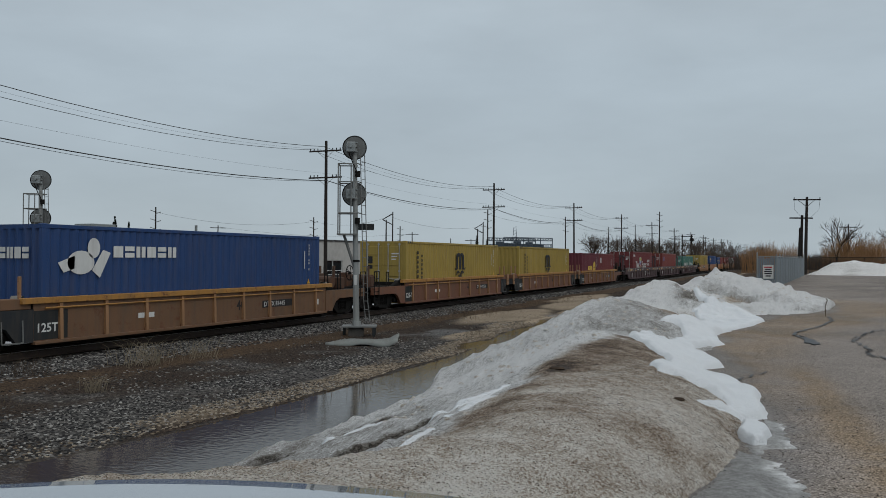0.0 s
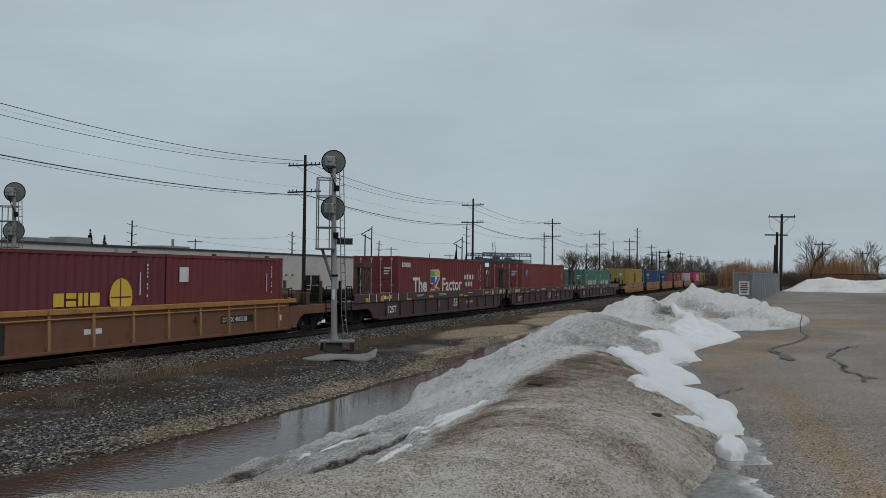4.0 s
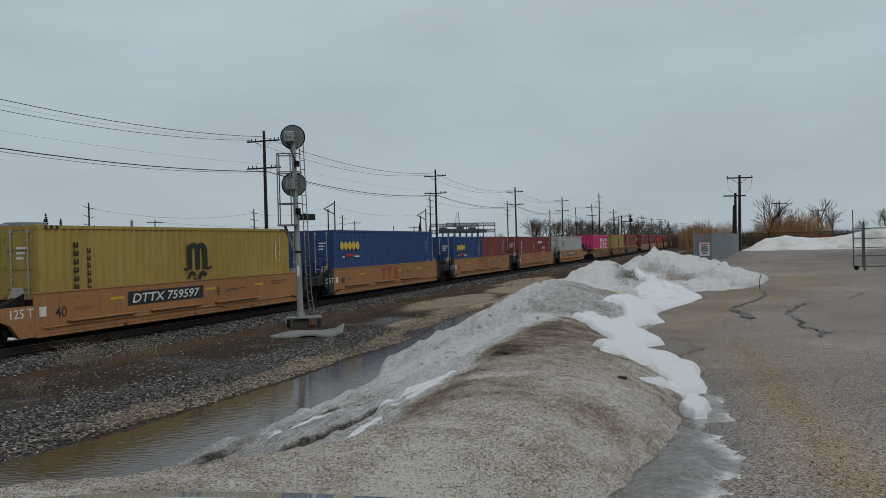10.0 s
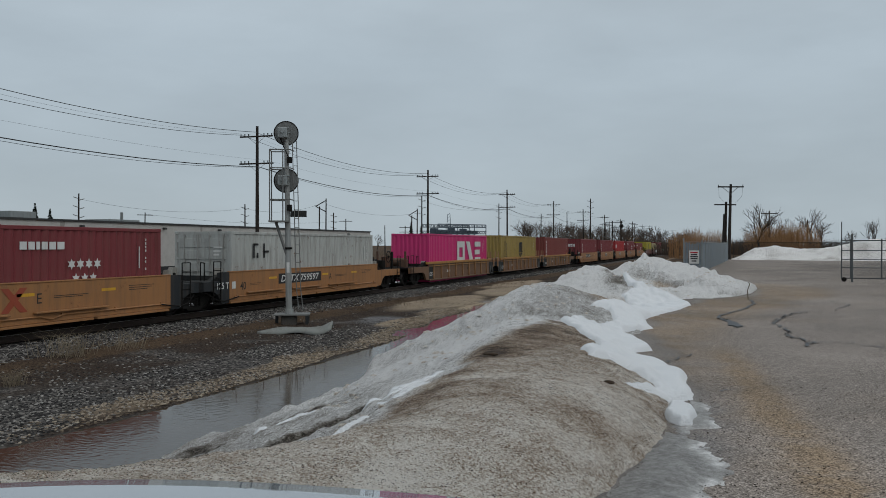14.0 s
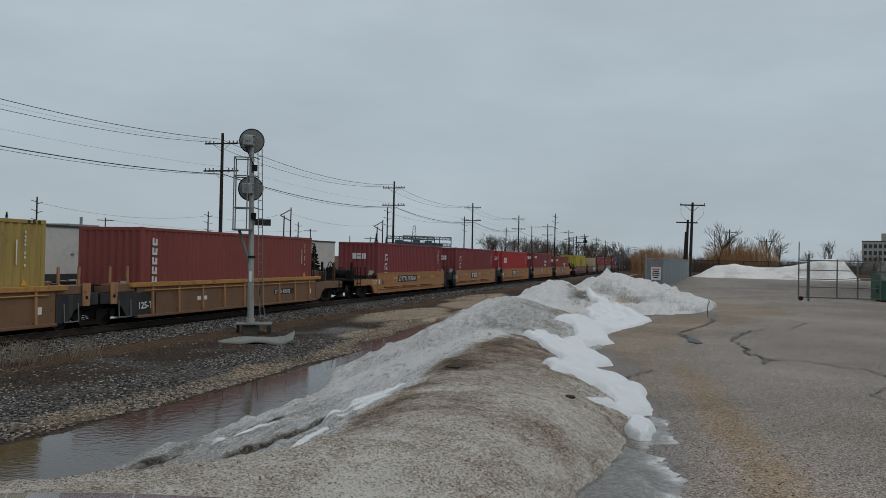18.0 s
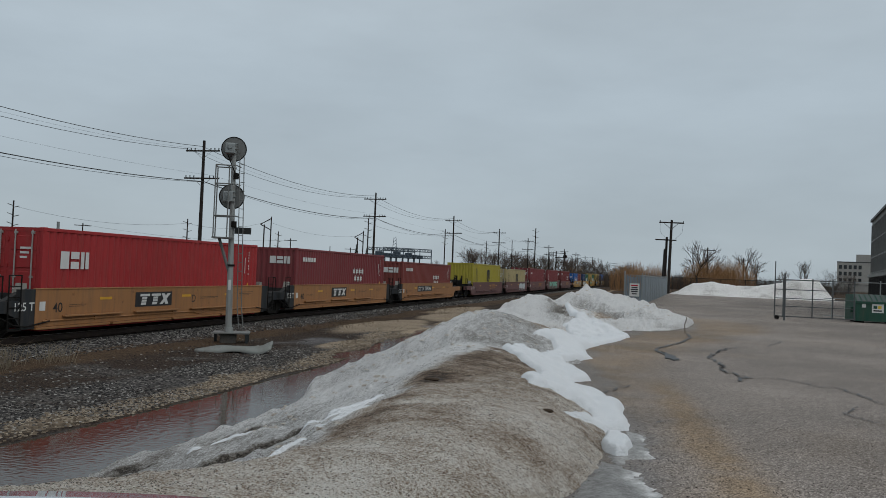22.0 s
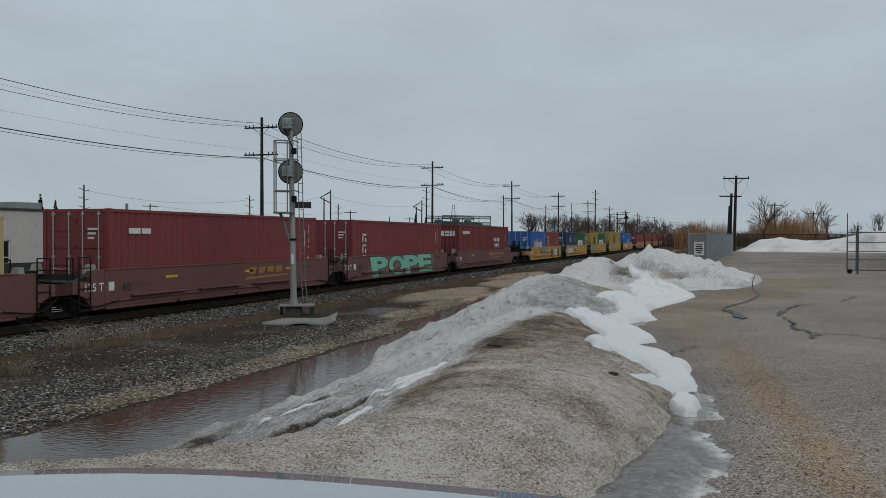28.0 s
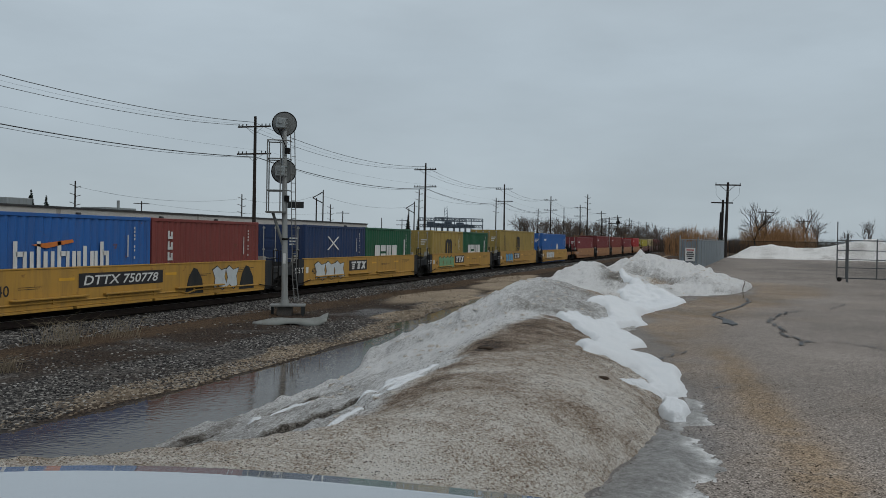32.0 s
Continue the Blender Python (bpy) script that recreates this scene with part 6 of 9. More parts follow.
def well_car(style, mats, label, length=12.19, over=0.30, reach=1.75, first=False, last=False, group="well cars of the train"):
    """One well of an articulated car. Origin: the near end of its container's place. mats: side, chord, end colours."""
    side, chord, endm = mats
    u = thing("well_car", label, "rail car", group)
    y0, y1, key = -over, length + over, (style, side.name, length, over, first, last)
    tall_near, tall_far = ((2.3 if e else 1.5) if style == "long" else 0.2 for e in (first, last))
    for s in (1, -1):
        if style == "ribbed":
            def web(g):
                g.box(s * 1.30 - 0.01, s * 1.30 + 0.01, y0, y1, -0.42, 0.47)
            def top(g):
                xa, xb = sorted((s * 1.235, s * 1.40))
                g.box(xa, xb, y0 - 0.35, y1 + 0.35, 0.47, 0.615, bev=0.012)
                g.rod((s * 1.37, y0 + 0.3, 0.36), (s * 1.37, y1 - 0.3, 0.36), 0.022, 5)
            def sill(g):
                xa, xb = sorted((s * 1.23, s * 1.40))
                g.box(xa, xb, y0, y1, -0.50, -0.42, bev=0.01)
        elif style == "long":
            def web(g):
                g.box(s * 1.30 - 0.01, s * 1.30 + 0.01, y0, y1, -0.40, 0.30)
            def top(g):
                xa, xb = sorted((s * 1.235, s * 1.39))
                g.box(xa, xb, y0 - tall_near, y1 + tall_far, 0.28, 0.66, bev=0.015)
            def sill(g):
                xa, xb = sorted((s * 1.23, s * 1.40))
                g.box(xa, xb, y0, y1, -0.52, -0.40, bev=0.01)
        else:
            def web(g):
                xa, xb = sorted((s * 1.28, s * 1.345))
                g.box(xa, xb, y0, y1, -0.40, 0.63, bev=0.008)
            def top(g):
                xa, xb = sorted((s * 1.24, s * 1.365))
                g.box(xa, xb, y0, y1, 0.63, 0.67, bev=0.008)
            def sill(g):
                xa, xb = sorted((s * 1.24, s * 1.40))
                for a, b in ((0.0, 0.24), (0.25, 0.49), (0.5, 0.74), (0.75, 0.99)):
                    g.box(xa, xb, y0 + (y1 - y0) * a, y0 + (y1 - y0) * b, -0.47, -0.405, bev=0.008)
        part("side_panel", shared(("side_panel", s) + key, web, [side]), None, u)
        part("top_chord", shared(("top_chord", s) + key, top, [chord]), None, u)
        part("bottom_sill", shared(("bottom_sill", s) + key, sill, [side]), None, u)
        if style in ("ribbed", "long") and s == 1:
            def rib(g):
                g.prism([(1.305, -0.42), (1.40, -0.42), (1.37, 0.47 if style == "ribbed" else 0.28), (1.305, 0.47 if style == "ribbed" else 0.28)], "y", -0.045, 0.045)
            me = shared(("rib",) + key, rib, [side if style == "long" else PALE_RUST])
            n = 9 if style == "ribbed" else 11
            for i in range(n):
                part("rib", me, None, u).location.y = y0 + 0.75 + (y1 - y0 - 1.5) * i / (n - 1)
        if style == "smooth" and s == 1:
            def ledge(g):
                for i, (a, b) in enumerate(((0.08, 0.28), (0.33, 0.52), (0.58, 0.78))):
                    ya, yb = y0 + (y1 - y0) * a, y0 + (y1 - y0) * b
                    g.box(1.345, 1.475, ya, yb, -0.150, -0.105, bev=0.008)
                g.path([(1.37, y0 + 0.25, -0.24), (1.37, y0 + 7.6, -0.24), (1.37, y0 + 8.0, -0.33), (1.37, y0 + 8.4, -0.24), (1.37, y1 - 0.3, -0.24)], 0.026, 5)
                for i in range(7):
                    yy = y0 + 0.4 + (y1 - y0 - 0.9) * i / 6
                    g.box(1.345, 1.38, yy, yy + 0.08, -0.29, -0.18)
            part("pipe_run", shared(("pipe_run",) + key, ledge, [side]), None, u, "thin brake pipe and step ledges")
    bearer = shared(("cross_bearer",), lambda g: g.box(-1.24, 1.24, 0, 0.6, -0.50, -0.44), [BLACK_STEEL])
    for i in range(5):
        part("cross_bearer", bearer, None, u).location.y = y0 + 0.4 + (y1 - y0 - 1.4) * i / 4
    for sign, yy, is_end, tag in ((1, y0, first, "near"), (-1, y1, last, "far")):
        r = 3.0 if is_end else reach
        def arm(g):
            g.prism(arm_outline(yy, sign, r, 2.3 if is_end and style == "long" else {"smooth": 0.55, "long": 1.5}.get(style, 0.0) if not is_end else 0.0), "x", 1.20, 1.33)
        def far_arm(g):
            g.prism(arm_outline(yy, sign, r), "x", -1.33, -1.20)
        def deck(g):
            a, b = sorted((yy - sign * r, yy))
            g.box(-1.20, 1.20, a, b, 0.26, 0.34)
            g.box(-0.32, 0.32, a, b, -0.12, 0.26)
            a, b = sorted((yy - sign * 0.05, yy + sign * 0.10))
            g.box(-1.22, 1.22, a, b, -0.44, 0.50)
            c0, c1 = sorted((yy - sign * 0.9, yy - sign * 0.15))
            for s in (-1, 1):
                xa, xb = sorted((s * 0.98, s * 1.18))
                g.prism([(c0, 0.34), (c1, 0.34), (c1 if sign > 0 else c0, 0.66)], "x", xa, xb)
        frame_mat = SLATE if style != "long" and not is_end and endm is not YARD["mineral"] else endm
        part("end_frame", shared(("end_frame", tag, is_end, r) + key, arm, [frame_mat]), None, u)
        part("end_frame", shared(("end_frame", "off", tag, is_end, r) + key, far_arm, [frame_mat]), None, u)
        for gx in (-1.02, 0.92):
            guide_me = shared(("corner_guide", tag), lambda g: g.prism([(-0.16, 0), (0.16, 0), (0.10, 0.30), (-0.05, 0.30)], "x", 0, 0.22), [PALE_GUIDE])
            part("corner_guide", guide_me, None, u, "pale worn container guide").location = (gx, yy - sign * 0.24, 0.50 if style == "smooth" else 0.36)
        part("end_deck", shared(("end_deck", tag, is_end, r) + key, deck, [BLACK_STEEL if is_end else DARK_GREY]), None, u)
        def ladder(g):
            base = yy - sign * (0.55 if not is_end else 2.55)
            for d in (0.0, 0.42):
                g.rod((1.36, base - sign * d, -0.42), (1.36, base - sign * d, 1.02), 0.020, 5)
            for z in (-0.40, -0.12, 0.16, 0.44, 0.72, 1.02):
                g.rod((1.36, base, z), (1.36, base - sign * 0.42, z), 0.016, 5)
            g.box(1.10, 1.40, *sorted((base + sign * 0.02, base - sign * 0.44)), -0.46, -0.42)
        if style == "ribbed" and not is_end:
            def curb(g):
                a, b = sorted((yy - sign * 0.05, yy - sign * 1.25))
                g.box(0.98, 1.30, a, b, 0.345, 0.60, bev=0.015)
                g.box(-1.30, -0.98, a, b, 0.345, 0.60, bev=0.015)
                g.box(-1.0, 1.0, *sorted((yy - sign * 1.05, yy - sign * 1.25)), 0.345, 0.52)
            part("end_curb", shared(("end_curb", tag) + key, curb, [endm]), None, u, "rust-stained end platform curb")
            def bracket(g):
                c = yy - sign * 1.12
                g.prism([(c - 0.16, 0.66), (c + 0.16, 0.66), (c + 0.13, 0.0), (c - 0.13, 0.0)], "x", 1.335, 1.385)
            part("bracket_plate", shared(("bracket_plate", tag) + key, bracket, [PALE_RUST]), None, u, "pale rust-streaked bracket plate")
            part("bracket_hole", shared(("bracket_hole", tag) + key, lambda g: g.rod((1.386, yy - sign * 1.12, 0.24), (1.390, yy - sign * 1.12, 0.24), 0.055, 10), [BLACK_STEEL]), None, u)
            def stake(g):
                for c in (yy - sign * 0.25, yy - sign * 1.05):
                    g.box(1.12, 1.18, c - 0.04, c + 0.04, 0.60, 1.12, bev=0.01)
            part("stake", shared(("stake", tag) + key, stake, [PALE_RUST]), None, u, "upright rusty stakes")
            part("stirrup", shared(("stirrup", tag) + key, lambda g: g.path([(1.33, yy - sign * 0.30, 0.10), (1.36, yy - sign * 0.30, -0.42), (1.36, yy - sign * 0.85, -0.42), (1.33, yy - sign * 0.85, 0.10)], 0.018, 5), [GREY_STEEL]), None, u)
            def hoses(g):
                for q in (0.5, 0.85, 1.15):
                    g.path([(0.7, yy - sign * 0.4, 0.36), (0.75, yy - sign * q, 0.55), (0.7, yy - sign * (q + 0.5), 0.40)], 0.028, 6)
                g.box(0.3, 0.85, *sorted((yy - sign * 1.35, yy - sign * 1.7)), 0.30, 0.58)
            part("air_hose", shared(("air_hose", tag) + key, hoses, [BLACK_STEEL]), None, u)
        else:
            part("ladder", shared(("ladder", tag, is_end) + key, ladder, [BLACK_STEEL]), None, u)
        base = yy - sign * (0.3 if not is_end else 1.2)
        for x in ((-0.9, 0.5, 1.1) if is_end else (0.5,) if style == "smooth" else ()):
            rail = shared(("hand_rail", sign), lambda g: g.path([(0, 0, 0), (0, 0, 0.62), (0, -sign * 0.22, 0.64), (0, -sign * 0.22, 0)], 0.02, 5), [BLACK_STEEL])
            part("hand_rail", rail, None, u).location = (x, base, 0.34)
        locker = shared(("brake_locker",), lambda g: g.box(-0.3, 0.3, -0.25, 0.25, 0, 0.28, bev=0.02), [BLACK_STEEL])
        part("brake_locker", locker, None, u).location = (-0.8, base - sign * 0.5, 0.34)
        if style == "smooth" and not is_end:
            def hose(g):
                g.path([(1.385, yy + sign * 0.5, -0.24), (1.40, yy + sign * 0.1, -0.30), (1.40, yy - sign * 0.4, -0.36), (1.38, yy - sign * 0.8, -0.30), (1.30, yy - sign * 1.2, -0.08), (1.12, yy - sign * 1.6, 0.06)], 0.022, 6)
            part("brake_hose", shared(("brake_hose", tag) + key, hose, [BLACK_STEEL]), None, u, "dark curved brake hose")
        if style == "long":
            ends = sorted((yy - sign * 1.45, yy + sign * 1.4))
            spots = [ends[0] + 0.1 + 0.33 * k for k in range(8)]
            plates([(a, a + 0.05, 0.30, 0.64) for a in spots[1::2]], WHITE_MARK, u, 1.392, "load_mark")
            plates([(spots[0], spots[0] + 0.26, 0.33, 0.50), (spots[4] + 0.12, spots[4] + 0.42, 0.33, 0.55)], YELLOW_MARK, u, 1.392, "reflector")
            plates([(spots[5] + 0.12, spots[5] + 0.34, 0.40, 0.56), (spots[7], spots[7] + 0.3, 0.52, 0.56), (spots[7], spots[7] + 0.3, 0.44, 0.47)], WHITE_MARK, u, 1.392, "painted_lettering")
        if style == "long":
            def guide(g):
                b = yy + sign * 0.15
                for x in (0.30, 0.62):
                    g.box(x - 0.04, x + 0.04, b - 0.40, b - 0.30, 0.34, 1.86, bev=0.01)
                    g.box(x - 0.04, x + 0.04, b - 0.20, b - 0.12, 0.34, 1.86)
                    for q in (0.60, 0.95, 1.30, 1.60):
                        g.box(x - 0.035, x + 0.035, b - 0.31, b - 0.19, q, q + 0.07)
                    g.rod((x, b + 0.36, 0.34), (x, b + 0.36, 1.86), 0.030, 6)
                    g.rod((x, b - 0.14, 1.10), (x, b + 0.34, 1.82), 0.048, 6)
                g.box(0.22, 0.70, b - 0.44, b + 0.44, 1.82, 2.05, bev=0.015)
            part("guide_frame", shared(("guide_frame", tag) + key, guide, [endm]), None, u, "dark brown container guide frame")
        if is_end and style == "long":
            def tread(g):
                a, b = sorted((yy - sign * 0.1, yy - sign * 2.7))
                g.box(0.55, 1.36, a, b, 0.345, 0.385)
            part("tread_plate", shared(("tread_plate", tag) + key, tread, [GALV]), None, u, "worn pale-edged tread plate")
        if is_end:
            rusty, b = [BLACK_STEEL if style != "ribbed" else RUST], yy - sign * 1.7
            part("brake_cylinder", shared(("brake_cylinder", tag) + key, lambda g: g.rod((-0.55, b, 0.62), (0.55, b, 0.62), 0.24, 12), rusty), None, u)
            part("valve_box", shared(("valve_box", tag) + key, lambda g: g.box(-0.7, -0.3, *sorted((b - sign * 0.3, b - sign * 0.75)), 0.34, 0.95, bev=0.02), rusty), None, u)
            part("tool_box", shared(("tool_box", tag) + key, lambda g: g.box(0.35, 0.80, *sorted((b - sign * 0.3, b - sign * 0.55)), 0.34, 0.80, bev=0.02), rusty), None, u)
            for x in (-0.75, 0.95):
                part("end_post", shared(("end_post", x, tag) + key, lambda g: g.box(x - 0.05, x + 0.05, *sorted((yy - sign * 2.85, yy - sign * 2.75)), 0.3, 1.25), rusty), None, u)
        if is_end and tag == "far":
            def wheel(g):
                c = Vector((0.86, yy - sign * 2.55, 0.98))
                n = 18
                for k in range(n):
                    a, b = k * math.tau / n, (k + 1) * math.tau / n
                    g.rod(c + Vector((0, math.cos(a), math.sin(a))) * 0.30, c + Vector((0, math.cos(b), math.sin(b))) * 0.30, 0.022, 5)
                for k in range(5):
                    a = k * math.tau / 5
                    g.rod(c, c + Vector((0, math.cos(a), math.sin(a))) * 0.30, 0.014, 5)
                g.rod(c - Vector((0.06, 0, 0)), c + Vector((0.05, 0, 0)), 0.05, 8)
            part("hand_brake_wheel", shared(("hand_brake_wheel", tag) + key, wheel, [BLACK_STEEL]), None, u)
        if is_end:
            def coupler(g):
                a, b = sorted((yy - sign * 3.0, yy - sign * 3.62))
                g.box(-0.10, 0.10, a, b, -0.06, 0.12)
                g.box(-0.22, 0.20, *sorted((yy - sign * 3.45, yy - sign * 3.70)), -0.16, 0.18, bev=0.03)
                g.path([(0.35, yy - sign * 3.0, 0.0), (0.38, yy - sign * 3.3, -0.28), (0.36, yy - sign * 3.7, -0.30)], 0.03, 6)
            part("coupler", shared(("coupler", tag) + key, coupler, [BLACK_STEEL]), None, u)
            truck(u, yy - sign * 1.6)
        elif tag == "far":
            truck(u, y1 + (reach - 0.15))
    return u


YARD = {
    "tan": paint("tan car paint", (0.325, 0.152, 0.058), amount=0.55, rust=0.10),
    "tan_old": paint("old tan car paint", (0.165, 0.088, 0.047), amount=0.85, rust=0.6),
    "orange_old": paint("faded orange car paint", (0.170, 0.072, 0.042), amount=0.85, rust=0.65),
    "chord_old": paint("orange chord paint", (0.38, 0.185, 0.045), amount=0.6, rust=0.5),
    "yellow": paint("yellow car paint", (0.42, 0.235, 0.045), amount=0.5, rust=0.1),
    "brown": paint("brown car paint", (0.064, 0.036, 0.038), amount=0.45, dirt=(0.09, 0.07, 0.06)),
    "mineral": paint("mineral red car paint", (0.128, 0.054, 0.050), amount=0.5, rust=0.1),
}
BOX = {
    "blue": paint("navy blue box", (0.016, 0.050, 0.155), amount=0.35),
    "bright_blue": paint("bright blue box", (0.020, 0.105, 0.330), amount=0.3, rust=0.15),
    "ink": paint("ink blue box", (0.014, 0.034, 0.095), amount=0.35),
    "mustard": paint("mustard yellow box", (0.330, 0.235, 0.052), amount=0.40),
    "mustard_dull": paint("dull mustard box", (0.315, 0.225, 0.062), amount=0.55, rust=0.15),
    "lemon": paint("greenish yellow box", (0.355, 0.300, 0.035), amount=0.35),
    "cream": paint("pale yellow box", (0.400, 0.330, 0.165), amount=0.6, rust=0.2),
    "plum": paint("plum red box", (0.125, 0.024, 0.036), amount=0.35),
    "oxide": paint("oxide red box", (0.150, 0.028, 0.029), amount=0.25, rust=0.1),
    "brick": paint("brick red box", (0.185, 0.041, 0.034), amount=0.25, rust=0.1),
    "maroon": paint("maroon box", (0.176, 0.031, 0.035), amount=0.35),
    "scarlet": paint("scarlet box", (0.330, 0.022, 0.024), amount=0.3),
    "pink": paint("magenta box", (0.520, 0.030, 0.150), amount=0.2, rough=0.45),
    "teal": paint("sea green box", (0.060, 0.180, 0.145), amount=0.75, rust=0.25),
    "green": paint("dark green box", (0.012, 0.085, 0.040), amount=0.3),
    "white": paint("off-white box", (0.40, 0.41, 0.39), amount=0.6, rust=0.25),
}
MINT = paint("mint spray paint", (0.19, 0.45, 0.34), amount=0.2, streak=False)
SILVER = paint("silver spray paint", (0.50, 0.54, 0.55), amount=0.2, streak=False)
CYAN = paint("blue spray paint", (0.10, 0.30, 0.50), amount=0.2, streak=False)
GREEN_SPRAY = paint("green spray paint", (0.16, 0.32, 0.17), amount=0.2, streak=False)
MARKS = {"red": paint("red marking", (0.40, 0.03, 0.03), amount=0.2), "orange": paint("orange marking", (0.55, 0.16, 0.03), amount=0.2),
         "yellow": paint("yellow marking", (0.62, 0.42, 0.05), amount=0.2), "blue": paint("blue marking", (0.03, 0.09, 0.32), amount=0.2),
         "green": paint("green marking", (0.10, 0.32, 0.10), amount=0.2), "ochre": paint("ochre marking", (0.33, 0.15, 0.04), amount=0.4),
         "ochre_pale": paint("dull tan spray paint", (0.16, 0.105, 0.085), amount=0.6, streak=False),
         "rose": paint("red car lettering", (0.30, 0.06, 0.03), amount=0.3)}
FACE = 1.35


def car_marks(u, style, number="", size="40", unit="", logo="", near_plate="125 T", reflect=True):
    x = {"ribbed": 1.312, "long": 1.312, "smooth": 1.347}[style]
    if reflect:
        plates([(y, y + 0.55, 0.30, 0.38) for y in ((2.3, 6.62, 9.5) if style == "smooth" else (0.6, 8.3))], YELLOW_MARK, u, x if style == "smooth" else 1.392, "reflector") if style != "ribbed" else None
    if style == "long":
        plates([(-1.6, -1.1, 0.40, 0.52), (3.3, 3.85, 0.36, 0.46), (7.6, 8.1, 0.36, 0.46), (11.9, 12.5, 0.40, 0.52)], YELLOW_MARK, u, 1.393, "reflector")
        plates([(-0.35, -0.31, 0.30, 0.64), (0.62, 0.66, 0.30, 0.64), (11.6, 11.64, 0.30, 0.64), (12.8, 12.84, 0.30, 0.64), (13.2, 13.24, 0.30, 0.64)], WHITE_MARK, u, 1.393, "spacing_mark")
        plates([(1.8, 2.6, 0.50, 0.53), (1.8, 2.5, 0.45, 0.48), (4.6, 5.6, 0.50, 0.53), (4.6, 5.6, 0.44, 0.47), (9.0, 9.7, 0.50, 0.53)], WHITE_MARK, u, 1.393, "small_print")
        words(size, WHITE_MARK, u, x, 6.9, -0.22, 0.46, bold=0.03)
        words(near_plate, WHITE_MARK, u, x, -1.2, -0.25, 0.32, bold=0.02)
        if number:
            words(number, WHITE_MARK, u, x, 8.8, -0.12, 0.17, bold=0.01)
        plates([(4.6, 4.62, -0.12, 0.12), (4.88, 4.9, -0.12, 0.12), (4.6, 4.9, 0.12, 0.14), (4.6, 4.9, -0.14, -0.12), (4.68, 4.82, -0.06, 0.05)], WHITE_MARK, u, x, "stencil_frame")
    elif style == "ribbed":
        plates([(-0.28, 0.68, -0.40, 0.30)], DARK_GREY, u, 1.312, "stencil_panel")
        words(near_plate, WHITE_MARK, u, 1.322, -0.18, -0.22, 0.22, bold=0.02)
        words(size, BLACK_MARK, u, x, 7.2, -0.10, 0.32, bold=0.015)
        if number:
            plates([(8.55, 10.3, -0.10, 0.14)], BLACK_MARK, u, 1.312, "number_panel")
            words(number, WHITE_MARK, u, 1.320, 8.65, -0.06, 0.16, bold=0.01)
        plates([(3.0, 3.6, -0.08, 0.06), (11.7, 12.0, -0.15, 0.05)], WHITE_MARK, u, x, "stencil_panel")
    else:
        words(size, BLACK_MARK, u, x, 0.35, -0.02, 0.28, bold=0.01)
        plates([(7.8, 9.0, 0.26, 0.275), (7.8, 8.8, 0.215, 0.23), (10.6, 11.7, 0.40, 0.415), (10.6, 11.6, 0.34, 0.355), (10.6, 11.4, 0.28, 0.295), (1.0, 1.7, 0.18, 0.19), (1.0, 1.6, 0.13, 0.14)], BLACK_MARK, u, x, "small_print")
        if unit:
            words(unit, BLACK_MARK, u, x, 7.25, 0.10, 0.26)
        plates([(-0.16, 0.06, 0.05, 0.30)], WHITE_MARK, u, x, "stencil_panel")
        if number:
            plates([(3.0, 6.5, 0.08, 0.48)], BLACK_MARK, u, x, "number_panel")
            words(number, WHITE_MARK, u, 1.353, 3.18, 0.145, 0.27, width=3.05, bold=0.015, slant=0.2)
        if logo == "panel":
            plates([(4.0, 6.0, 0.02, 0.50)], BLACK_MARK, u, x, "number_panel")
            g = Geo()
            g.prism([(5.30, 0.08), (5.48, 0.08), (5.92, 0.44), (5.74, 0.44)], "x", 1.352, 1.356)
            g.prism([(5.40, 0.44), (5.58, 0.44), (5.80, 0.08), (5.62, 0.08)], "x", 1.3565, 1.358)
            for k in range(2):
                yy = 4.15 + k * 0.6
                for c, d in ((0.08, 0.16), (0.18, 0.25), (0.27, 0.34), (0.36, 0.44)):
                    w_ = 0.5 if c > 0.3 else 0.26
                    g.prism([(yy + c * 0.25 + (0.5 - w_) / 2, c), (yy + c * 0.25 + (0.5 + w_) / 2, c), (yy + d * 0.25 + (0.5 + w_) / 2, d), (yy + d * 0.25 + (0.5 - w_) / 2, d)], "x", 1.352, 1.356)
            part("emblem", g, WHITE_MARK, u)["kind"] = "stuff"
        elif logo == "red":
            g = Geo()
            for yy in (4.6, 5.35):
                g.box(x, x + 0.004, yy, yy + 0.68, 0.40, 0.53)
                g.box(x, x + 0.004, yy + 0.22, yy + 0.46, -0.08, 0.398)
            g.prism([(6.15, -0.08), (6.38, -0.08), (6.95, 0.53), (6.72, 0.53)], "x", x, x + 0.004)
            g.prism([(6.15, 0.53), (6.38, 0.53), (6.95, -0.08), (6.72, -0.08)], "x", x + 0.0045, x + 0.006)
            part("emblem", g, MARKS["rose"], u)["kind"] = "stuff"
        elif logo == "slash":
            shape([(6.6, 0.02), (9.6, 0.10), (9.6, 0.14), (6.75, 0.12)], MARKS["ochre"], u, x, "emblem")
            block = [(6.9, 0.22, 0.46), (7.5, 0.22, 0.46), (8.1, 0.22, 0.46), (8.7, 0.22, 0.46)]
            g = Geo()
            for yy, a, b in block:
                g.prism([(yy, a), (yy + 0.42, a), (yy + 0.50, b), (yy + 0.08, b)], "x", x, x + 0.004)
            part("emblem", g, MARKS["ochre"], u)["kind"] = "stuff"
        if near_plate:
            words(near_plate, WHITE_MARK, u, 1.334, -1.02, 0.06, 0.23, bold=0.012)


# number of the car's kind, mats, pitch between its wells
TRAIN = []


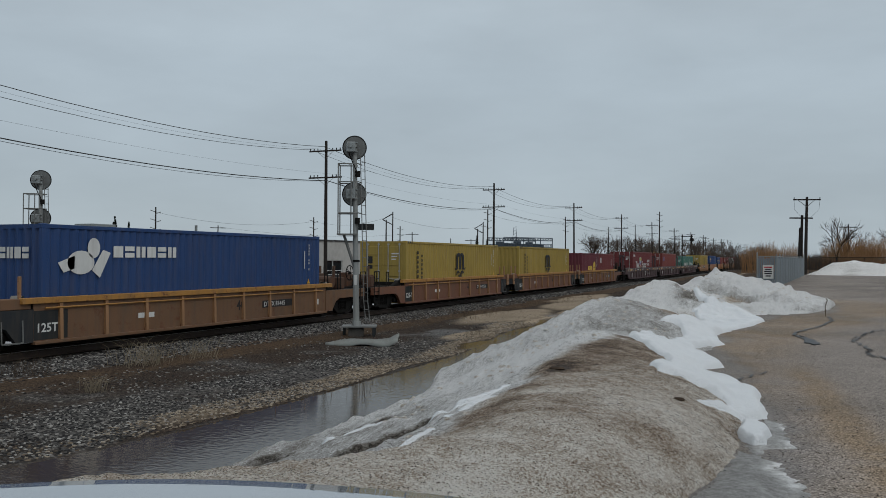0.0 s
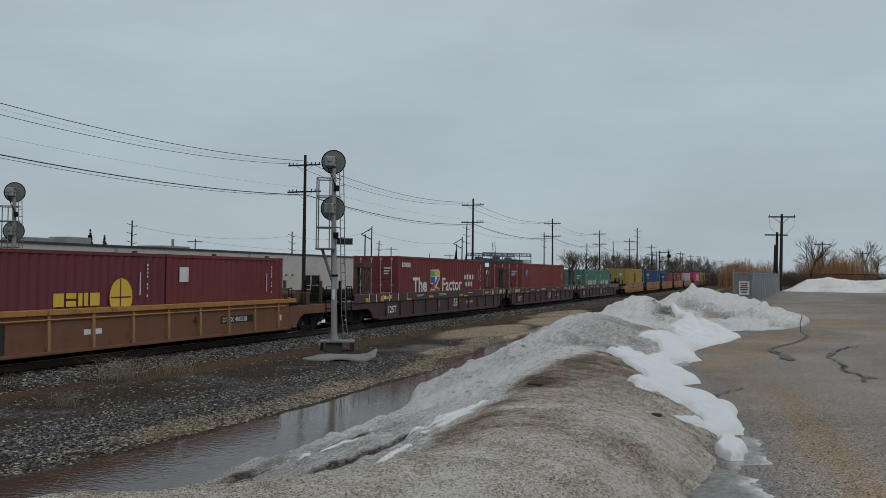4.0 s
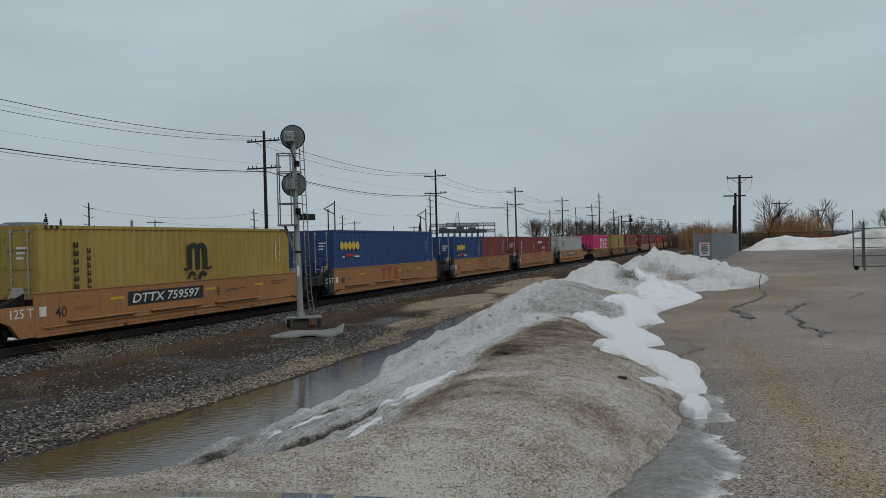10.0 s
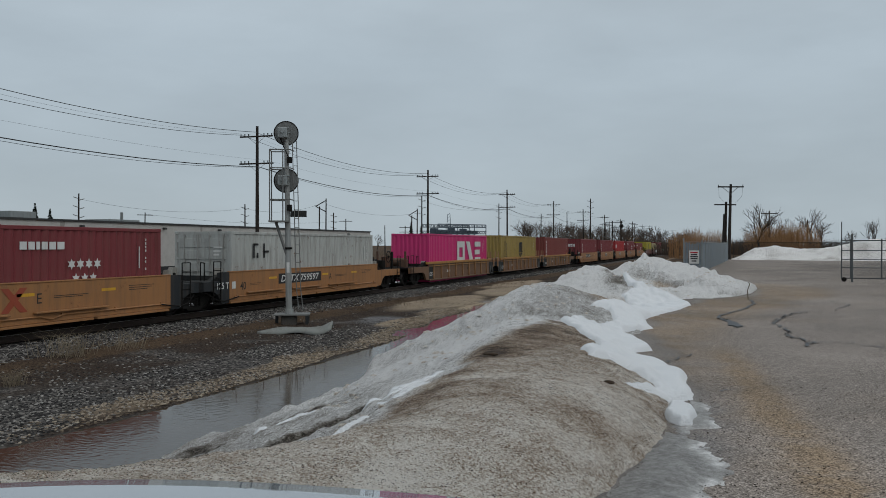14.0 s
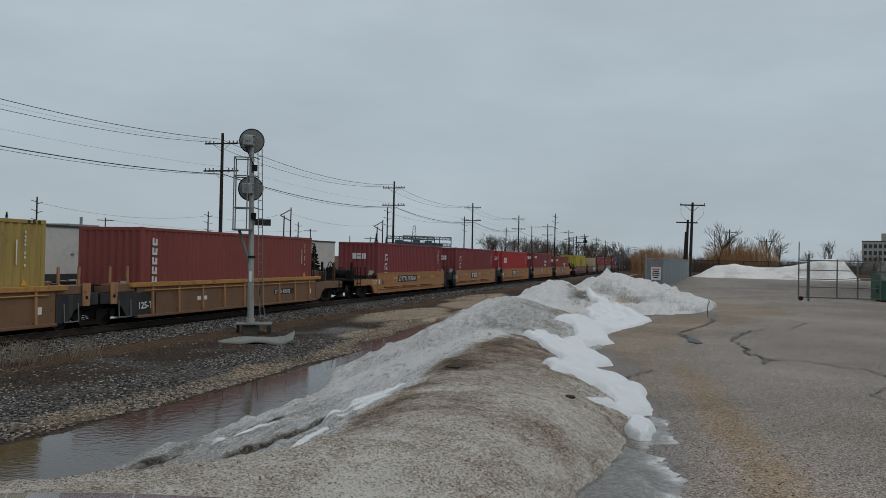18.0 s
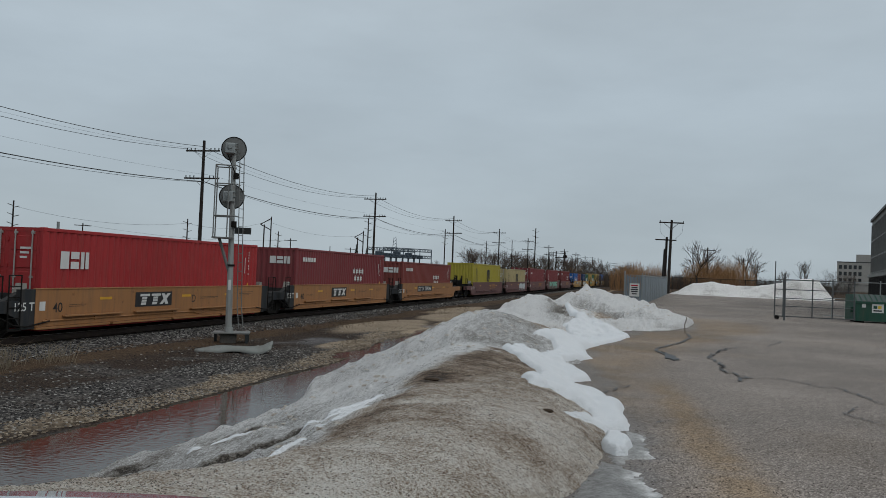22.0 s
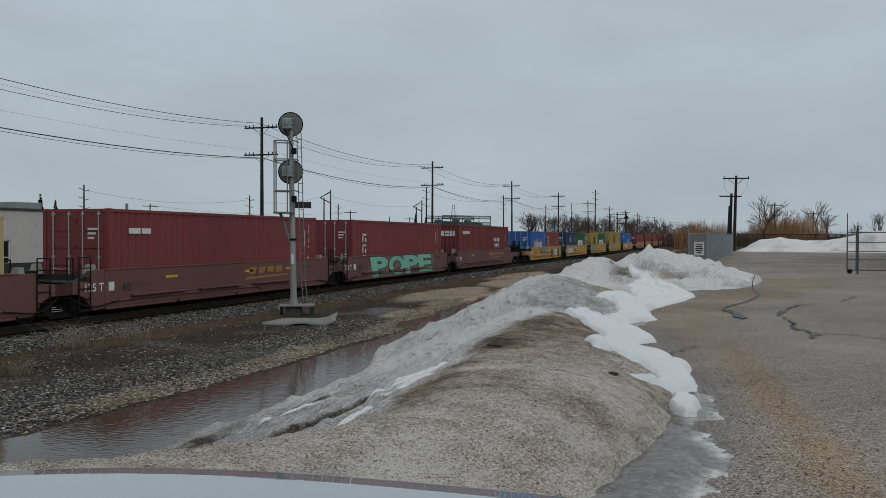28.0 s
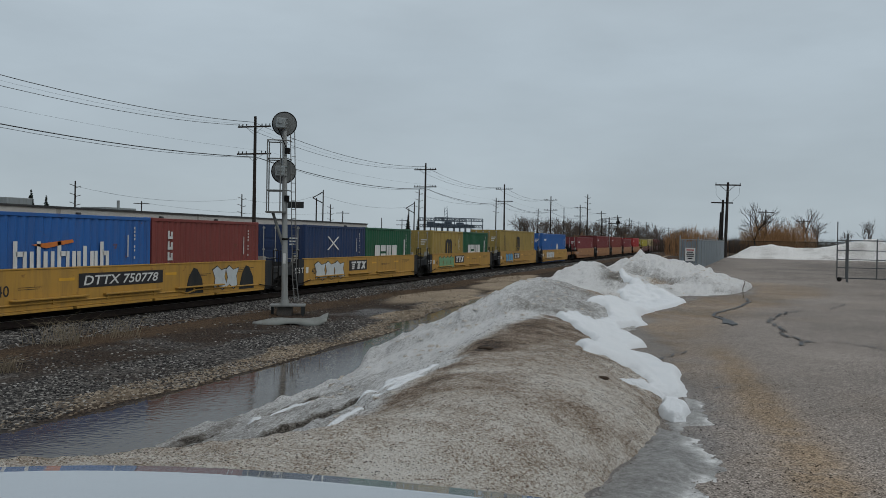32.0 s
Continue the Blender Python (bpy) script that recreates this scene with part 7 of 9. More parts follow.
def add_car(start, pitch, style, mats, label, boxes, marks, length=12.19, **shape_of):
    """An articulated car: one well for each container set, all rolling together."""
    n = len(boxes)
    for i, b in enumerate(boxes):
        u = well_car(style, mats, label, length=length, first=i == 0, last=i == n - 1, **shape_of)
        car_marks(u, style, **marks[i % len(marks)])
        TRAIN.append((u, start + i * pitch, 0.0))
        y = start + i * pitch
        for c, dy, top in b:
            TRAIN.append((c, y + dy, top))


def msc(mat, name, doors=False, top=HIGH_Z, height=2.896, size=0.86, at=5.9):
    c = container(name, BOX[mat], height=height, doors=doors)
    logo_m(c, at, size, height - 0.52, BLACK_MARK)
    plates([(a, a + 0.09, height - 0.105, height - 0.015) for a in (0.20, 0.38, 0.56, 11.54, 11.72, 11.90)], BLACK_MARK, c, 1.2195, "hazard_stripe")
    vertical_bars(c, 1.15, height - 0.45, 9, BLACK_MARK)
    vertical_bars(c, 1.62, height - 0.62, 8, BLACK_MARK, w=0.13, h=0.13)
    if doors:
        g = Geo()
        g.box(-0.86, -0.55, 0.004, 0.010, height - 1.05, height - 0.72)
        g.box(-0.86, -0.55, 0.004, 0.010, height - 1.30, height - 1.12)
        part("emblem", g, BLACK_MARK, c)
    return (c, 0.0, top - height)


def starred(mat, name, top=HIGH_Z, height=2.896, at=7.3, length=12.19, dy=0.0, doors=False, site=True):
    c = container(name, BOX[mat], length=length, height=height, doors=doors)
    k = 1.0 if length > 8 else 0.75
    for i in range(4):
        shape(star(at + i * 0.42 * k, height - 1.02, 0.20 * k), WHITE_MARK, c, 1.222, "painted_star")
    for i in range(3):
        shape(star(at + (0.21 + i * 0.42) * k, height - 1.42, 0.20 * k), WHITE_MARK, c, 1.222, "painted_star")
    row_bars(c, at - 0.1, 0.82, 0.24, (0.48 * k, 0.14 * k, 0.56 * k), WHITE_MARK, 0.08)
    if site:
        row_bars(c, 0.7, height - 0.62, 0.20, (0.22, 0.2, 0.12, 0.2, 0.22, 0.24), WHITE_MARK, 0.05)
    if not doors and length > 8:
        block_letters(c, -0.15, height - 0.75, 0.34, 3, WHITE_MARK, w=0.32, gap=0.12, end=True)
    return (c, dy, top - height)


def tex(mat, name, doors=False):
    c = container(name, BOX[mat], doors=doors)
    for i, (a, b) in enumerate(((0.0, 0.42), (0.0, 0.40), (0.02, 0.44))):
        z = 2.25 - i * 0.52
        plates([(1.05 + a, 1.05 + a + 0.10, z - 0.40, z), (1.05, 1.05 + b, z - 0.10, z - 0.02), (1.05 + b - 0.12, 1.05 + b, z - 0.40, z - 0.22)], WHITE_MARK, c, 1.222, "painted_lettering")
    if not doors:
        block_letters(c, -0.35, 1.95, 0.32, 3, WHITE_MARK, w=0.24, gap=0.15, end=True)
    return (c, 0.0, HIGH_Z - 2.896)


def small_box(mat, name, dy, doors=True, bars=0, height=2.59, top=LOW_Z):
    c = container(name, BOX[mat], length=6.06, height=height, doors=doors)
    if bars:
        vertical_bars(c, 0.75, height - 0.40, bars, WHITE_MARK, w=0.24, h=0.26, gap=0.08)
    return (c, dy, top - height)


def seaco(length, name, dy=0.0, height=2.896, top=HIGH_Z):
    c = container(name, BOX["blue"], length=length, height=height, doors=True)
    k = 1.0 if length > 8 else 0.8
    g = Geo()
    for i in range(5):
        yy = 0.75 + i * 0.40 * k
        g.prism(oval(yy, height - 0.72, 0.185 * k, 0.19, 14), "x", 1.222, 1.226)
        g.box(1.2265, 1.228, yy - 0.05, yy + 0.2 * k, height - 0.76, height - 0.72)
    part("emblem", g, MARKS["yellow"], c)
    plates([(1.15, 1.9, height - 1.22, height - 1.10)], MARKS["red"], c, 1.222, "emblem")
    row_bars(c, 0.8, height - 1.26, 0.07, (0.2,), WHITE_MARK)
    row_bars(c, 2.0, height - 1.26, 0.07, (0.5,), WHITE_MARK)
    return (c, dy, top - height)


def plain_box(mat, name, doors=True, top=HIGH_Z, height=2.896, bars=True):
    c = container(name, BOX[mat], height=height, doors=doors)
    if bars:
        row_bars(c, 0.8, height - 0.72, 0.16, (0.5, 0.4), WHITE_MARK)
    return (c, 0.0, top - height)


def build_train():
    # old ribbed car, last well
    c = container("navy blue corrugated steel container with white emblem", BOX["blue"], doors=False)
    g = Geo()
    g.prism(oval(1.15, 1.95, 0.42, 0.30), "x", 1.222, 1.226)
    g.prism(oval(1.55, 2.32, 0.20, 0.26), "x", 1.222, 1.226)
    g.prism([(0.45, 1.95), (0.95, 2.12), (0.95, 1.80), (0.62, 1.70)], "x", 1.222, 1.226)
    g.prism([(1.5, 1.75), (1.75, 1.55), (2.1, 2.2), (1.85, 2.28)], "x", 1.222, 1.226)
    part("emblem", g, WHITE_MARK, c)
    block_letters(c, 2.2, 2.08, 0.30, 6, WHITE_MARK, w=0.33, gap=0.24)
    block_letters(c, -0.55, 2.05, 0.28, 5, WHITE_MARK, w=0.22, gap=0.18, end=True)
    u = well_car("ribbed", (YARD["tan_old"], YARD["chord_old"], YARD["tan_old"]), "rusty tan ribbed well car with orange top chord", first=False, last=True)
    truck(u, -1.9)
    car_marks(u, "ribbed", number="DTTX 81445", near_plate="125T")
    TRAIN.append((u, 13.8, 0.0))
    TRAIN.append((c, 13.8, HIGH_Z - 2.896))
    # three wells, old orange
    a = msc("mustard", "mustard yellow container with black emblem and doors", doors=True)
    b = msc("mustard", "mustard yellow corrugated container with large black emblem")
    d = small_box("plum", "plum red container with yellow oval emblem", 0.0, doors=False)
    g = Geo()
    g.prism(oval(4.35, 1.35, 0.42, 0.52), "x", 1.222, 1.226)
    part("emblem", g, MARKS["yellow"], d[0])
    plates([(4.30, 4.34, 0.85, 1.85), (3.98, 4.70, 1.33, 1.37)], BOX["plum"], d[0], 1.227, "emblem")
    block_letters(d[0], 2.1, 1.15, 0.34, 4, MARKS["yellow"], w=0.32, gap=0.2)
    e = small_box("oxide", "oxide red short container with white plate", 6.13, doors=False)
    plates([(0.55, 0.95, 1.75, 2.2)], WHITE_MARK, e[0], 1.222, "plate")
    old = (YARD["orange_old"], YARD["chord_old"], YARD["orange_old"])
    add_car(33.3, 16.2, "ribbed", old, "faded orange ribbed well car with rust stains", [[a], [b], [d, e]],
            [dict(number="DTTX 400538", near_plate="125-T"), dict(near_plate="125-T"), dict(near_plate="125-T", number="DTTX 400538")])
    # three long brown wells
    z = starred("oxide", "oxide red container with white stars and words", top=2.42, at=8.85, doors=True, site=False)
    words("The", WHITE_MARK, z[0], 1.222, 1.66, 1.12, 0.74, width=1.74, bold=0.03)
    words("Factor", WHITE_MARK, z[0], 1.222, 5.46, 1.12, 0.72, width=2.9, bold=0.02)
    shape([(3.86, 1.02), (5.06, 1.02), (5.06, 1.30), (4.62, 1.34), (5.10, 1.80), (5.10, 2.18), (4.90, 2.28), (3.86, 2.26), (3.86, 1.52), (4.20, 1.50), (3.86, 1.20)], WHITE_MARK, z[0], 1.2222, "emblem", 0.002)
    for outline, m in (([(3.91, 1.92), (4.42, 1.92), (4.42, 2.22), (3.91, 2.22)], "green"), ([(4.45, 1.92), (5.04, 1.92), (5.04, 2.14), (4.88, 2.23), (4.45, 2.23)], "yellow"),
                       ([(3.91, 1.58), (4.42, 1.58), (4.42, 1.89), (3.91, 1.89)], "blue"), ([(4.50, 1.40), (5.04, 1.86), (5.04, 1.89), (4.80, 1.89), (4.45, 1.55)], "blue"),
                       ([(3.95, 1.24), (4.42, 1.24), (4.42, 1.75)], "red"), ([(3.90, 1.05), (4.42, 1.05), (4.42, 1.21), (3.92, 1.21)], "green"), ([(4.46, 1.05), (5.02, 1.05), (5.02, 1.26), (4.46, 1.30)], "rose")):
        shape(outline, MARKS[m], z[0], 1.2250, "emblem", 0.002)
    block_letters(z[0], 0.38, 2.36, 0.22, 6, WHITE_MARK, w=0.13, gap=0.18)
    r = plain_box("brick", "brick red corrugated container with small dark plate", bars=False)
    plates([(0.85, 1.55, 1.9, 2.45)], MARKS["blue"], r[0], 1.222, "plate")
    shape([(0.98, 2.0), (1.15, 2.35), (1.45, 2.38), (1.2, 2.2)], MARKS["yellow"], r[0], 1.227, "plate")
    s1 = small_box("teal", "weathered sea green short container with white blocks", 0.0, bars=4)
    s2 = small_box("teal", "weathered sea green short container", 6.13, bars=4, doors=True)
    for s in (s1, s2):
        g = Geo()
        for i in range(10):
            if i != 5:
                yy = 1.25 + i * 0.38
                g.box(1.222, 1.226, yy, yy + 0.10, 0.98, 1.60)
                g.box(1.222, 1.226, yy + 0.17, yy + 0.26, 0.98, 1.60 - 0.14 * (i % 3))
                g.box(1.222, 1.226, yy + 0.10, yy + 0.17, 1.20 + 0.14 * (i % 2), 1.30 + 0.14 * (i % 2))
        part("painted_lettering", g, WHITE_MARK, s[0])
    plates([(1.5, 3.6, 0.9, 1.3)], paint("teal patch", (0.05, 0.24, 0.24), amount=0.3), s2[0], 1.2275, "patch")
    brown = (YARD["brown"],) * 3
    add_car(87.6, 20.1, "long", brown, "dark brown ribbed well car with white and yellow markings", [[z], [r], [s1, s2]],
            [dict(number="SFLC  6484", size="53", near_plate="125T")], over=2.25, reach=1.9)
    # five smooth tan wells
    tan = (YARD["tan"], YARD["tan"], YARD["tan"])
    m3 = msc("mustard", "mustard yellow container with black emblem and doors", doors=True)
    q = seaco(12.19, "navy blue container with yellow emblem")
    q1, q2 = seaco(6.06, "navy blue short container with yellow emblem", 0.0, 2.59, LOW_Z), small_box("brick", "brick red short container", 6.13, doors=False)
    t1 = small_box("brick", "brick red short container with white painted column", 0.0, bars=4)
    t2 = starred("maroon", "maroon short container with white stars", LOW_Z, 2.59, 2.4, 6.06, 6.13)
    w = plain_box("white", "off-white corrugated container with rust runs", top=LOW_Z, height=2.59, bars=False)
    plates([(1.4, 1.5, 1.6, 2.15), (1.4, 1.75, 2.07, 2.15), (1.65, 1.75, 1.6, 1.8), (2.1, 2.2, 1.6, 2.15), (2.1, 2.5, 1.8, 1.88)], BLACK_MARK, w[0], 1.222, "painted_lettering")
    add_car(149.9, 16.0, "smooth", tan, "tan well car with smooth steel sides", [[m3], [q], [q1, q2], [t1, t2], [w]],
            [dict(number="DTTX 759597", unit="B"), dict(logo="red", unit="C"), dict(logo="red", unit="D"), dict(logo="red", unit="E"), dict(number="DTTX 759597", unit="A")])
    # three wells, old ribbed tan
    o = container("magenta corrugated container with three white block letters", BOX["pink"], doors=False)
    g = Geo()
    for p in ((5.3, 5.75, 1.4, 2.05), (6.45, 6.9, 1.4, 2.05), (5.3, 6.9, 2.05, 2.45), (5.3, 6.9, 1.0, 1.4), (9.2, 10.6, 2.1, 2.45), (9.2, 10.6, 1.0, 1.35), (9.2, 10.4, 1.55, 1.88)):
        g.box(1.222, 1.226, *p)
    g.prism([(7.2, 2.45), (8.0, 2.45), (8.92, 1.0), (8.12, 1.0)], "x", 1.222, 1.226)
    part("painted_lettering", g, WHITE_MARK, o)
    m4 = msc("mustard_dull", "dull mustard yellow container with black emblem")
    gold = container("brick red corrugated container with a white painted column", BOX["brick"], doors=False)
    vertical_bars(gold, 0.55, 2.55, 6, WHITE_MARK, w=0.26, h=0.24, gap=0.07)
    add_car(234.2, 16.2, "ribbed", (YARD["tan_old"], YARD["chord_old"], YARD["tan_old"]), "old tan ribbed well car with yellow top chord",
            [[(o, 0.0, 2.30 - 2.896)], [m4], [(gold, 0.0, HIGH_Z - 2.896)]], [dict(near_plate="125-T"), dict(near_plate="125-T"), dict(near_plate="125-T", number="DTTX 400503")])
    # five smooth tan wells with dark emblem panels
    x1, x2 = tex("maroon", "maroon container with white painted words"), tex("maroon", "maroon container with white painted words")
    ow = container("scarlet red container with white block letters", BOX["scarlet"], doors=True)
    block_letters(ow, 0.7, 1.75, 0.5, 3, WHITE_MARK, w=0.34, gap=0.15)
    z1 = starred("maroon", "maroon container with rows of white stars")
    z2 = starred("brick", "brick red container with rows of white stars", LOW_Z, 2.59)
    add_car(287.2, 15.95, "smooth", tan, "tan well car with smooth sides and dark emblem panel", [[x1], [x2], [(ow, 0.0, 2.36 - 2.896)], [z1], [z2]],
            [dict(number="DTTX 759246", unit="B"), dict(logo="panel", unit="C"), dict(logo="panel", unit="D"), dict(logo="panel", unit="E"), dict(number="DTTX 759246", unit="A")])
    # five smooth mineral red wells, with graffiti
    red = (YARD["mineral"],) * 3
    n0 = len(TRAIN)
    m5 = msc("lemon", "greenish yellow container with black emblem")
    m6 = msc("cream", "pale yellow weathered container with black emblem", doors=True, top=LOW_Z, height=2.59)
    gl = plain_box("maroon", "maroon container with small white words", bars=True)
    x3 = tex("maroon", "maroon container with white painted words", doors=True)
    z3 = starred("oxide", "oxide red container with white stars", at=8.2)
    add_car(371.1, 15.7, "smooth", red, "mineral red well car with smooth steel sides", [[m5], [m6], [gl], [x3], [z3]],
            [dict(logo="slash", unit="B"), dict(unit="C"), dict(logo="slash", unit="D"), dict(unit="E"), dict(logo="slash", unit="A")])
    units = [t[0] for t in TRAIN[n0:] if t[0].name.startswith("well_car")]
    shape([(1.25, -0.30), (1.75, 0.58), (10.4, 0.58), (10.6, 0.20), (10.3, -0.40), (1.6, -0.40)], MARKS["ochre_pale"], units[3], 1.3485, "graffiti_ground", 0.001)
    for i, ch in enumerate("POPE"):
        for bold, grow, mat, x in ((0.085, 0.16, SLATE, 1.3510), (0.05, 0.0, MINT, 1.3540)):
            co, faces = lettering(ch, bold)
            kx = (2.12 + grow) / co[:, 0].max()
            g = Geo().add([(x + 0.0005 * i, 1.78 + 2.10 * i - grow / 2 + (c[0] - 0.10 * c[1]) * kx + 0.16, -0.385 - grow * 0.12 + c[1] * (0.98 + grow * 0.3)) for c in co], faces)
            part("graffiti" if grow == 0 else "graffiti_outline", g, mat, units[3], "mint green graffiti letter" if grow == 0 else "")
    for grow, mat, x in ((1.12, BLACK_MARK, 1.3505), (1.0, SILVER, 1.3535)):
        g = Geo()
        for i, (yy, ry) in enumerate(((8.0, 0.55), (9.0, 0.50), (9.95, 0.48), (10.85, 0.5))):
            g.prism(oval(yy, 0.20, ry * grow, 0.30 * grow, 16), "x", x + i * 0.0004, x + 0.001 + i * 0.0004)
            g.prism(oval(yy - 0.08, -0.10, ry * 0.9 * grow, 0.25 * grow, 16), "x", x + i * 0.0004, x + 0.0012 + i * 0.0004)
        part("graffiti" if grow == 1 else "graffiti_outline", g, mat, units[1])
    # five yellow wells, with graffiti
    n0 = len(TRAIN)
    nd = small_box("bright_blue", "bright blue short container with white words", 0.0)
    g = Geo()
    for i, w_ in enumerate((0.42, 0.12, 0.12, 0.36, 0.42, 0.30, 0.16, 0.28, 0.34)):
        yy = 0.95 + sum((0.42, 0.12, 0.12, 0.36, 0.42, 0.30, 0.16, 0.28, 0.34)[:i]) + 0.10 * i
        h = (0.84, 0.58, 0.84, 0.58, 0.84, 0.58, 0.72, 0.58, 0.84)[i]
        g.box(1.222, 1.226, yy, yy + min(0.13, w_), 1.0, 1.0 + h)
        if w_ > 0.2:
            g.box(1.222, 1.226, yy + w_ - 0.12, yy + w_, 1.0, 1.58)
            g.box(1.222, 1.226, yy + 0.1, yy + w_ - 0.1, 1.0 if i % 2 else 1.45, 1.13 if i % 2 else 1.58)
    part("painted_lettering", g, WHITE_MARK, nd[0])
    shape([(1.5, 1.75), (2.9, 1.9), (2.95, 1.82), (2.0, 1.66)], MARKS["orange"], nd[0], 1.222, "emblem")
    tr = small_box("brick", "brick red short container with white column", 6.13, doors=False, bars=5)
    cm = small_box("ink", "ink blue short container with white crossed emblem", 0.0)
    g = Geo()
    g.prism([(2.0, 1.5), (2.15, 1.5), (3.2, 2.1), (3.05, 2.1)], "x", 1.222, 1.225)
    g.prism([(2.0, 2.1), (2.15, 2.1), (3.2, 1.5), (3.05, 1.5)], "x", 1.2255, 1.228)
    part("emblem", g, WHITE_MARK, cm[0])
    ua, ub = (small_box("green", "dark green short container with white block letters", 6.13, doors=False) for _ in range(2))
    for s in (ua, ub):
        block_letters(s[0], 1.1, 0.95, 0.75, 4, WHITE_MARK, w=0.62, gap=0.18)
        plates([(5.0, 5.2, 0.95, 2.0)], WHITE_MARK, s[0], 1.222, "painted_lettering")
    my = small_box("mustard_dull", "dull mustard short container with black emblem", 0.0)
    logo_m(my[0], 2.5, 1.0, 2.05, BLACK_MARK)
    m7 = msc("mustard_dull", "dull mustard container with black emblem", doors=True, at=5.4)
    bl = plain_box("bright_blue", "bright blue container with small white emblem", top=2.3)
    shape(oval(7.4, 1.5, 0.45, 0.4), WHITE_MARK, bl[0], 1.222, "emblem")
    yel = (YARD["yellow"], YARD["yellow"], YARD["tan"])
    add_car(453.9, 15.85, "smooth", yel, "yellow well car with smooth sides and graffiti", [[nd, tr], [cm, ua], [my, ub], [m7], [bl]],
            [dict(number="DTTX 750778"), dict(logo="panel"), dict(logo="panel"), dict(logo="panel"), dict()])
    units = [t[0] for t in TRAIN[n0:] if t[0].name.startswith("well_car")]
    for k, (mat, spans) in enumerate(((SILVER, ((9.2, 10.6),)), (SILVER, ((0.7, 3.4),)), (GREEN_SPRAY, ((0.9, 3.8),)), (CYAN, ((1.4, 3.6),)), (SILVER, ((1.5, 5.2),)))):
        for j, (a, b) in enumerate(spans):
            for grow, mm, x in ((1.10, BLACK_MARK, 1.3505), (1.0, mat, 1.3535)):
                g = Geo()
                n = max(2, int((b - a) / 0.7))
                for i in range(n):
                    yy = a + (b - a) * (i + 0.5) / n
                    r = (b - a) / n * 0.55 * grow
                    g.prism([(yy + r * s * (1 + 0.12 * math.sin(i * 2.3 + q)), 0.10 + 0.40 * grow * c_) for q, (s, c_) in enumerate(((-0.9, -0.9), (-0.3, -0.6), (0.3, -1.0), (1.0, -0.7), (0.75, 0.1), (1.0, 0.8), (0.2, 0.65), (-0.4, 1.0), (-1.0, 0.7), (-0.7, 0.0)))], "x", x + i * 0.0003, x + 0.001 + i * 0.0003)
                part("graffiti" if grow == 1 else "graffiti_outline", g, mm, units[k], "sprayed graffiti letters" if grow == 1 else "")
    for a in (8.1, 11.2):
        shape([(a - 0.5, -0.36), (a + 0.5, -0.36), (a + 0.42, 0.1), (a + 0.15, 0.45), (a - 0.05, 0.5), (a - 0.3, 0.2)], DARK_GREY, units[0], 1.3505, "graffiti")
    # the far end of the train
    far = (("maroon", "oxide", "brick", "maroon", "scarlet"), ("lemon", "cream", "maroon", "pink", "oxide"), ("maroon", "scarlet", "ink", "maroon", "brick"), ("mustard", "oxide", "maroon", "plum", "brick"))
    for k, row in enumerate(far):
        boxes = [[plain_box(m, {"lemon": "greenish yellow", "cream": "pale yellow", "pink": "magenta", "ink": "ink blue", "mustard": "mustard yellow"}.get(m, m + " red" if m in ("brick", "oxide", "scarlet") else m) + " corrugated steel container", doors=i % 2 == 0, top=HIGH_Z if i % 3 else LOW_Z, height=2.896 if i % 3 else 2.59)] for i, m in enumerate(row)]
        add_car(537.4 + k * 83.2, 16.0, "smooth", tan if k % 2 == 0 else red, "tan well car in the far part of the train" if k % 2 == 0 else "mineral red well car in the far part of the train", boxes, [dict(reflect=True)])


build_train()


# ---------------------------------------------------------------- lot: gate, container, fence, sign
def rolling_gate():
    g = thing("rolling_gate", "open dull grey tube gate on a wheel", "gate")
    x0, x1, y = 4.80, 8.1, 39.6
    for z in (0.16, 0.62, 0.98, 1.38, 1.82):
        part("rail", Geo().rod((x0, y, z), (x1, y, z), 0.028 if z in (0.16, 1.82) else 0.020, 6), GATE_STEEL, g)
    for x in (x0, 5.16, 6.38, 7.22, x1):
        part("upright", Geo().rod((x, y, 0.12), (x, y, 1.90), 0.030, 6), GATE_STEEL, g)
    part("tall_upright", Geo().rod((x0, y, 1.8), (x0, y, 2.65), 0.024, 6), GATE_STEEL, g)
    part("wheel", Geo().rod((x0 + 0.10, y - 0.05, 0.10), (x0 + 0.10, y + 0.05, 0.10), 0.10, 14), BLACK_STEEL, g, "black rubber wheel")
    m = Geo()
    for k in range(33):
        x = x0 + 0.10 * k
        m.rod((x, y, 0.2), (min(x + 1.6, x1), y, 0.2 + min(1.6, x1 - x)), 0.0012, 3, caps=False)
        m.rod((x, y, 1.8), (min(x + 1.6, x1), y, 1.8 - min(1.6, x1 - x)), 0.0012, 3, caps=False)
    part("wire_mesh", m, GATE_STEEL, g)["kind"] = "stuff"
    p = thing("gate_post", "round steel gate post set in the asphalt", "post")
    part("post", Geo().rod((5.14, 39.0, -0.05), (5.14, 39.0, 2.05), 0.045, 8), GATE_STEEL, p)
    part("cap", Geo().ball((5.14, 39.0, 2.07), 0.055, 0.055, 0.04), GATE_STEEL, p)


GATE_STEEL = paint("dull dark gate tube", (0.085, 0.092, 0.095), rough=0.6, amount=0.5, metal=0.2)
rolling_gate()
LOT_GREEN = paint("dark green dumpster paint", (0.010, 0.062, 0.040), amount=0.4, rough=0.5)


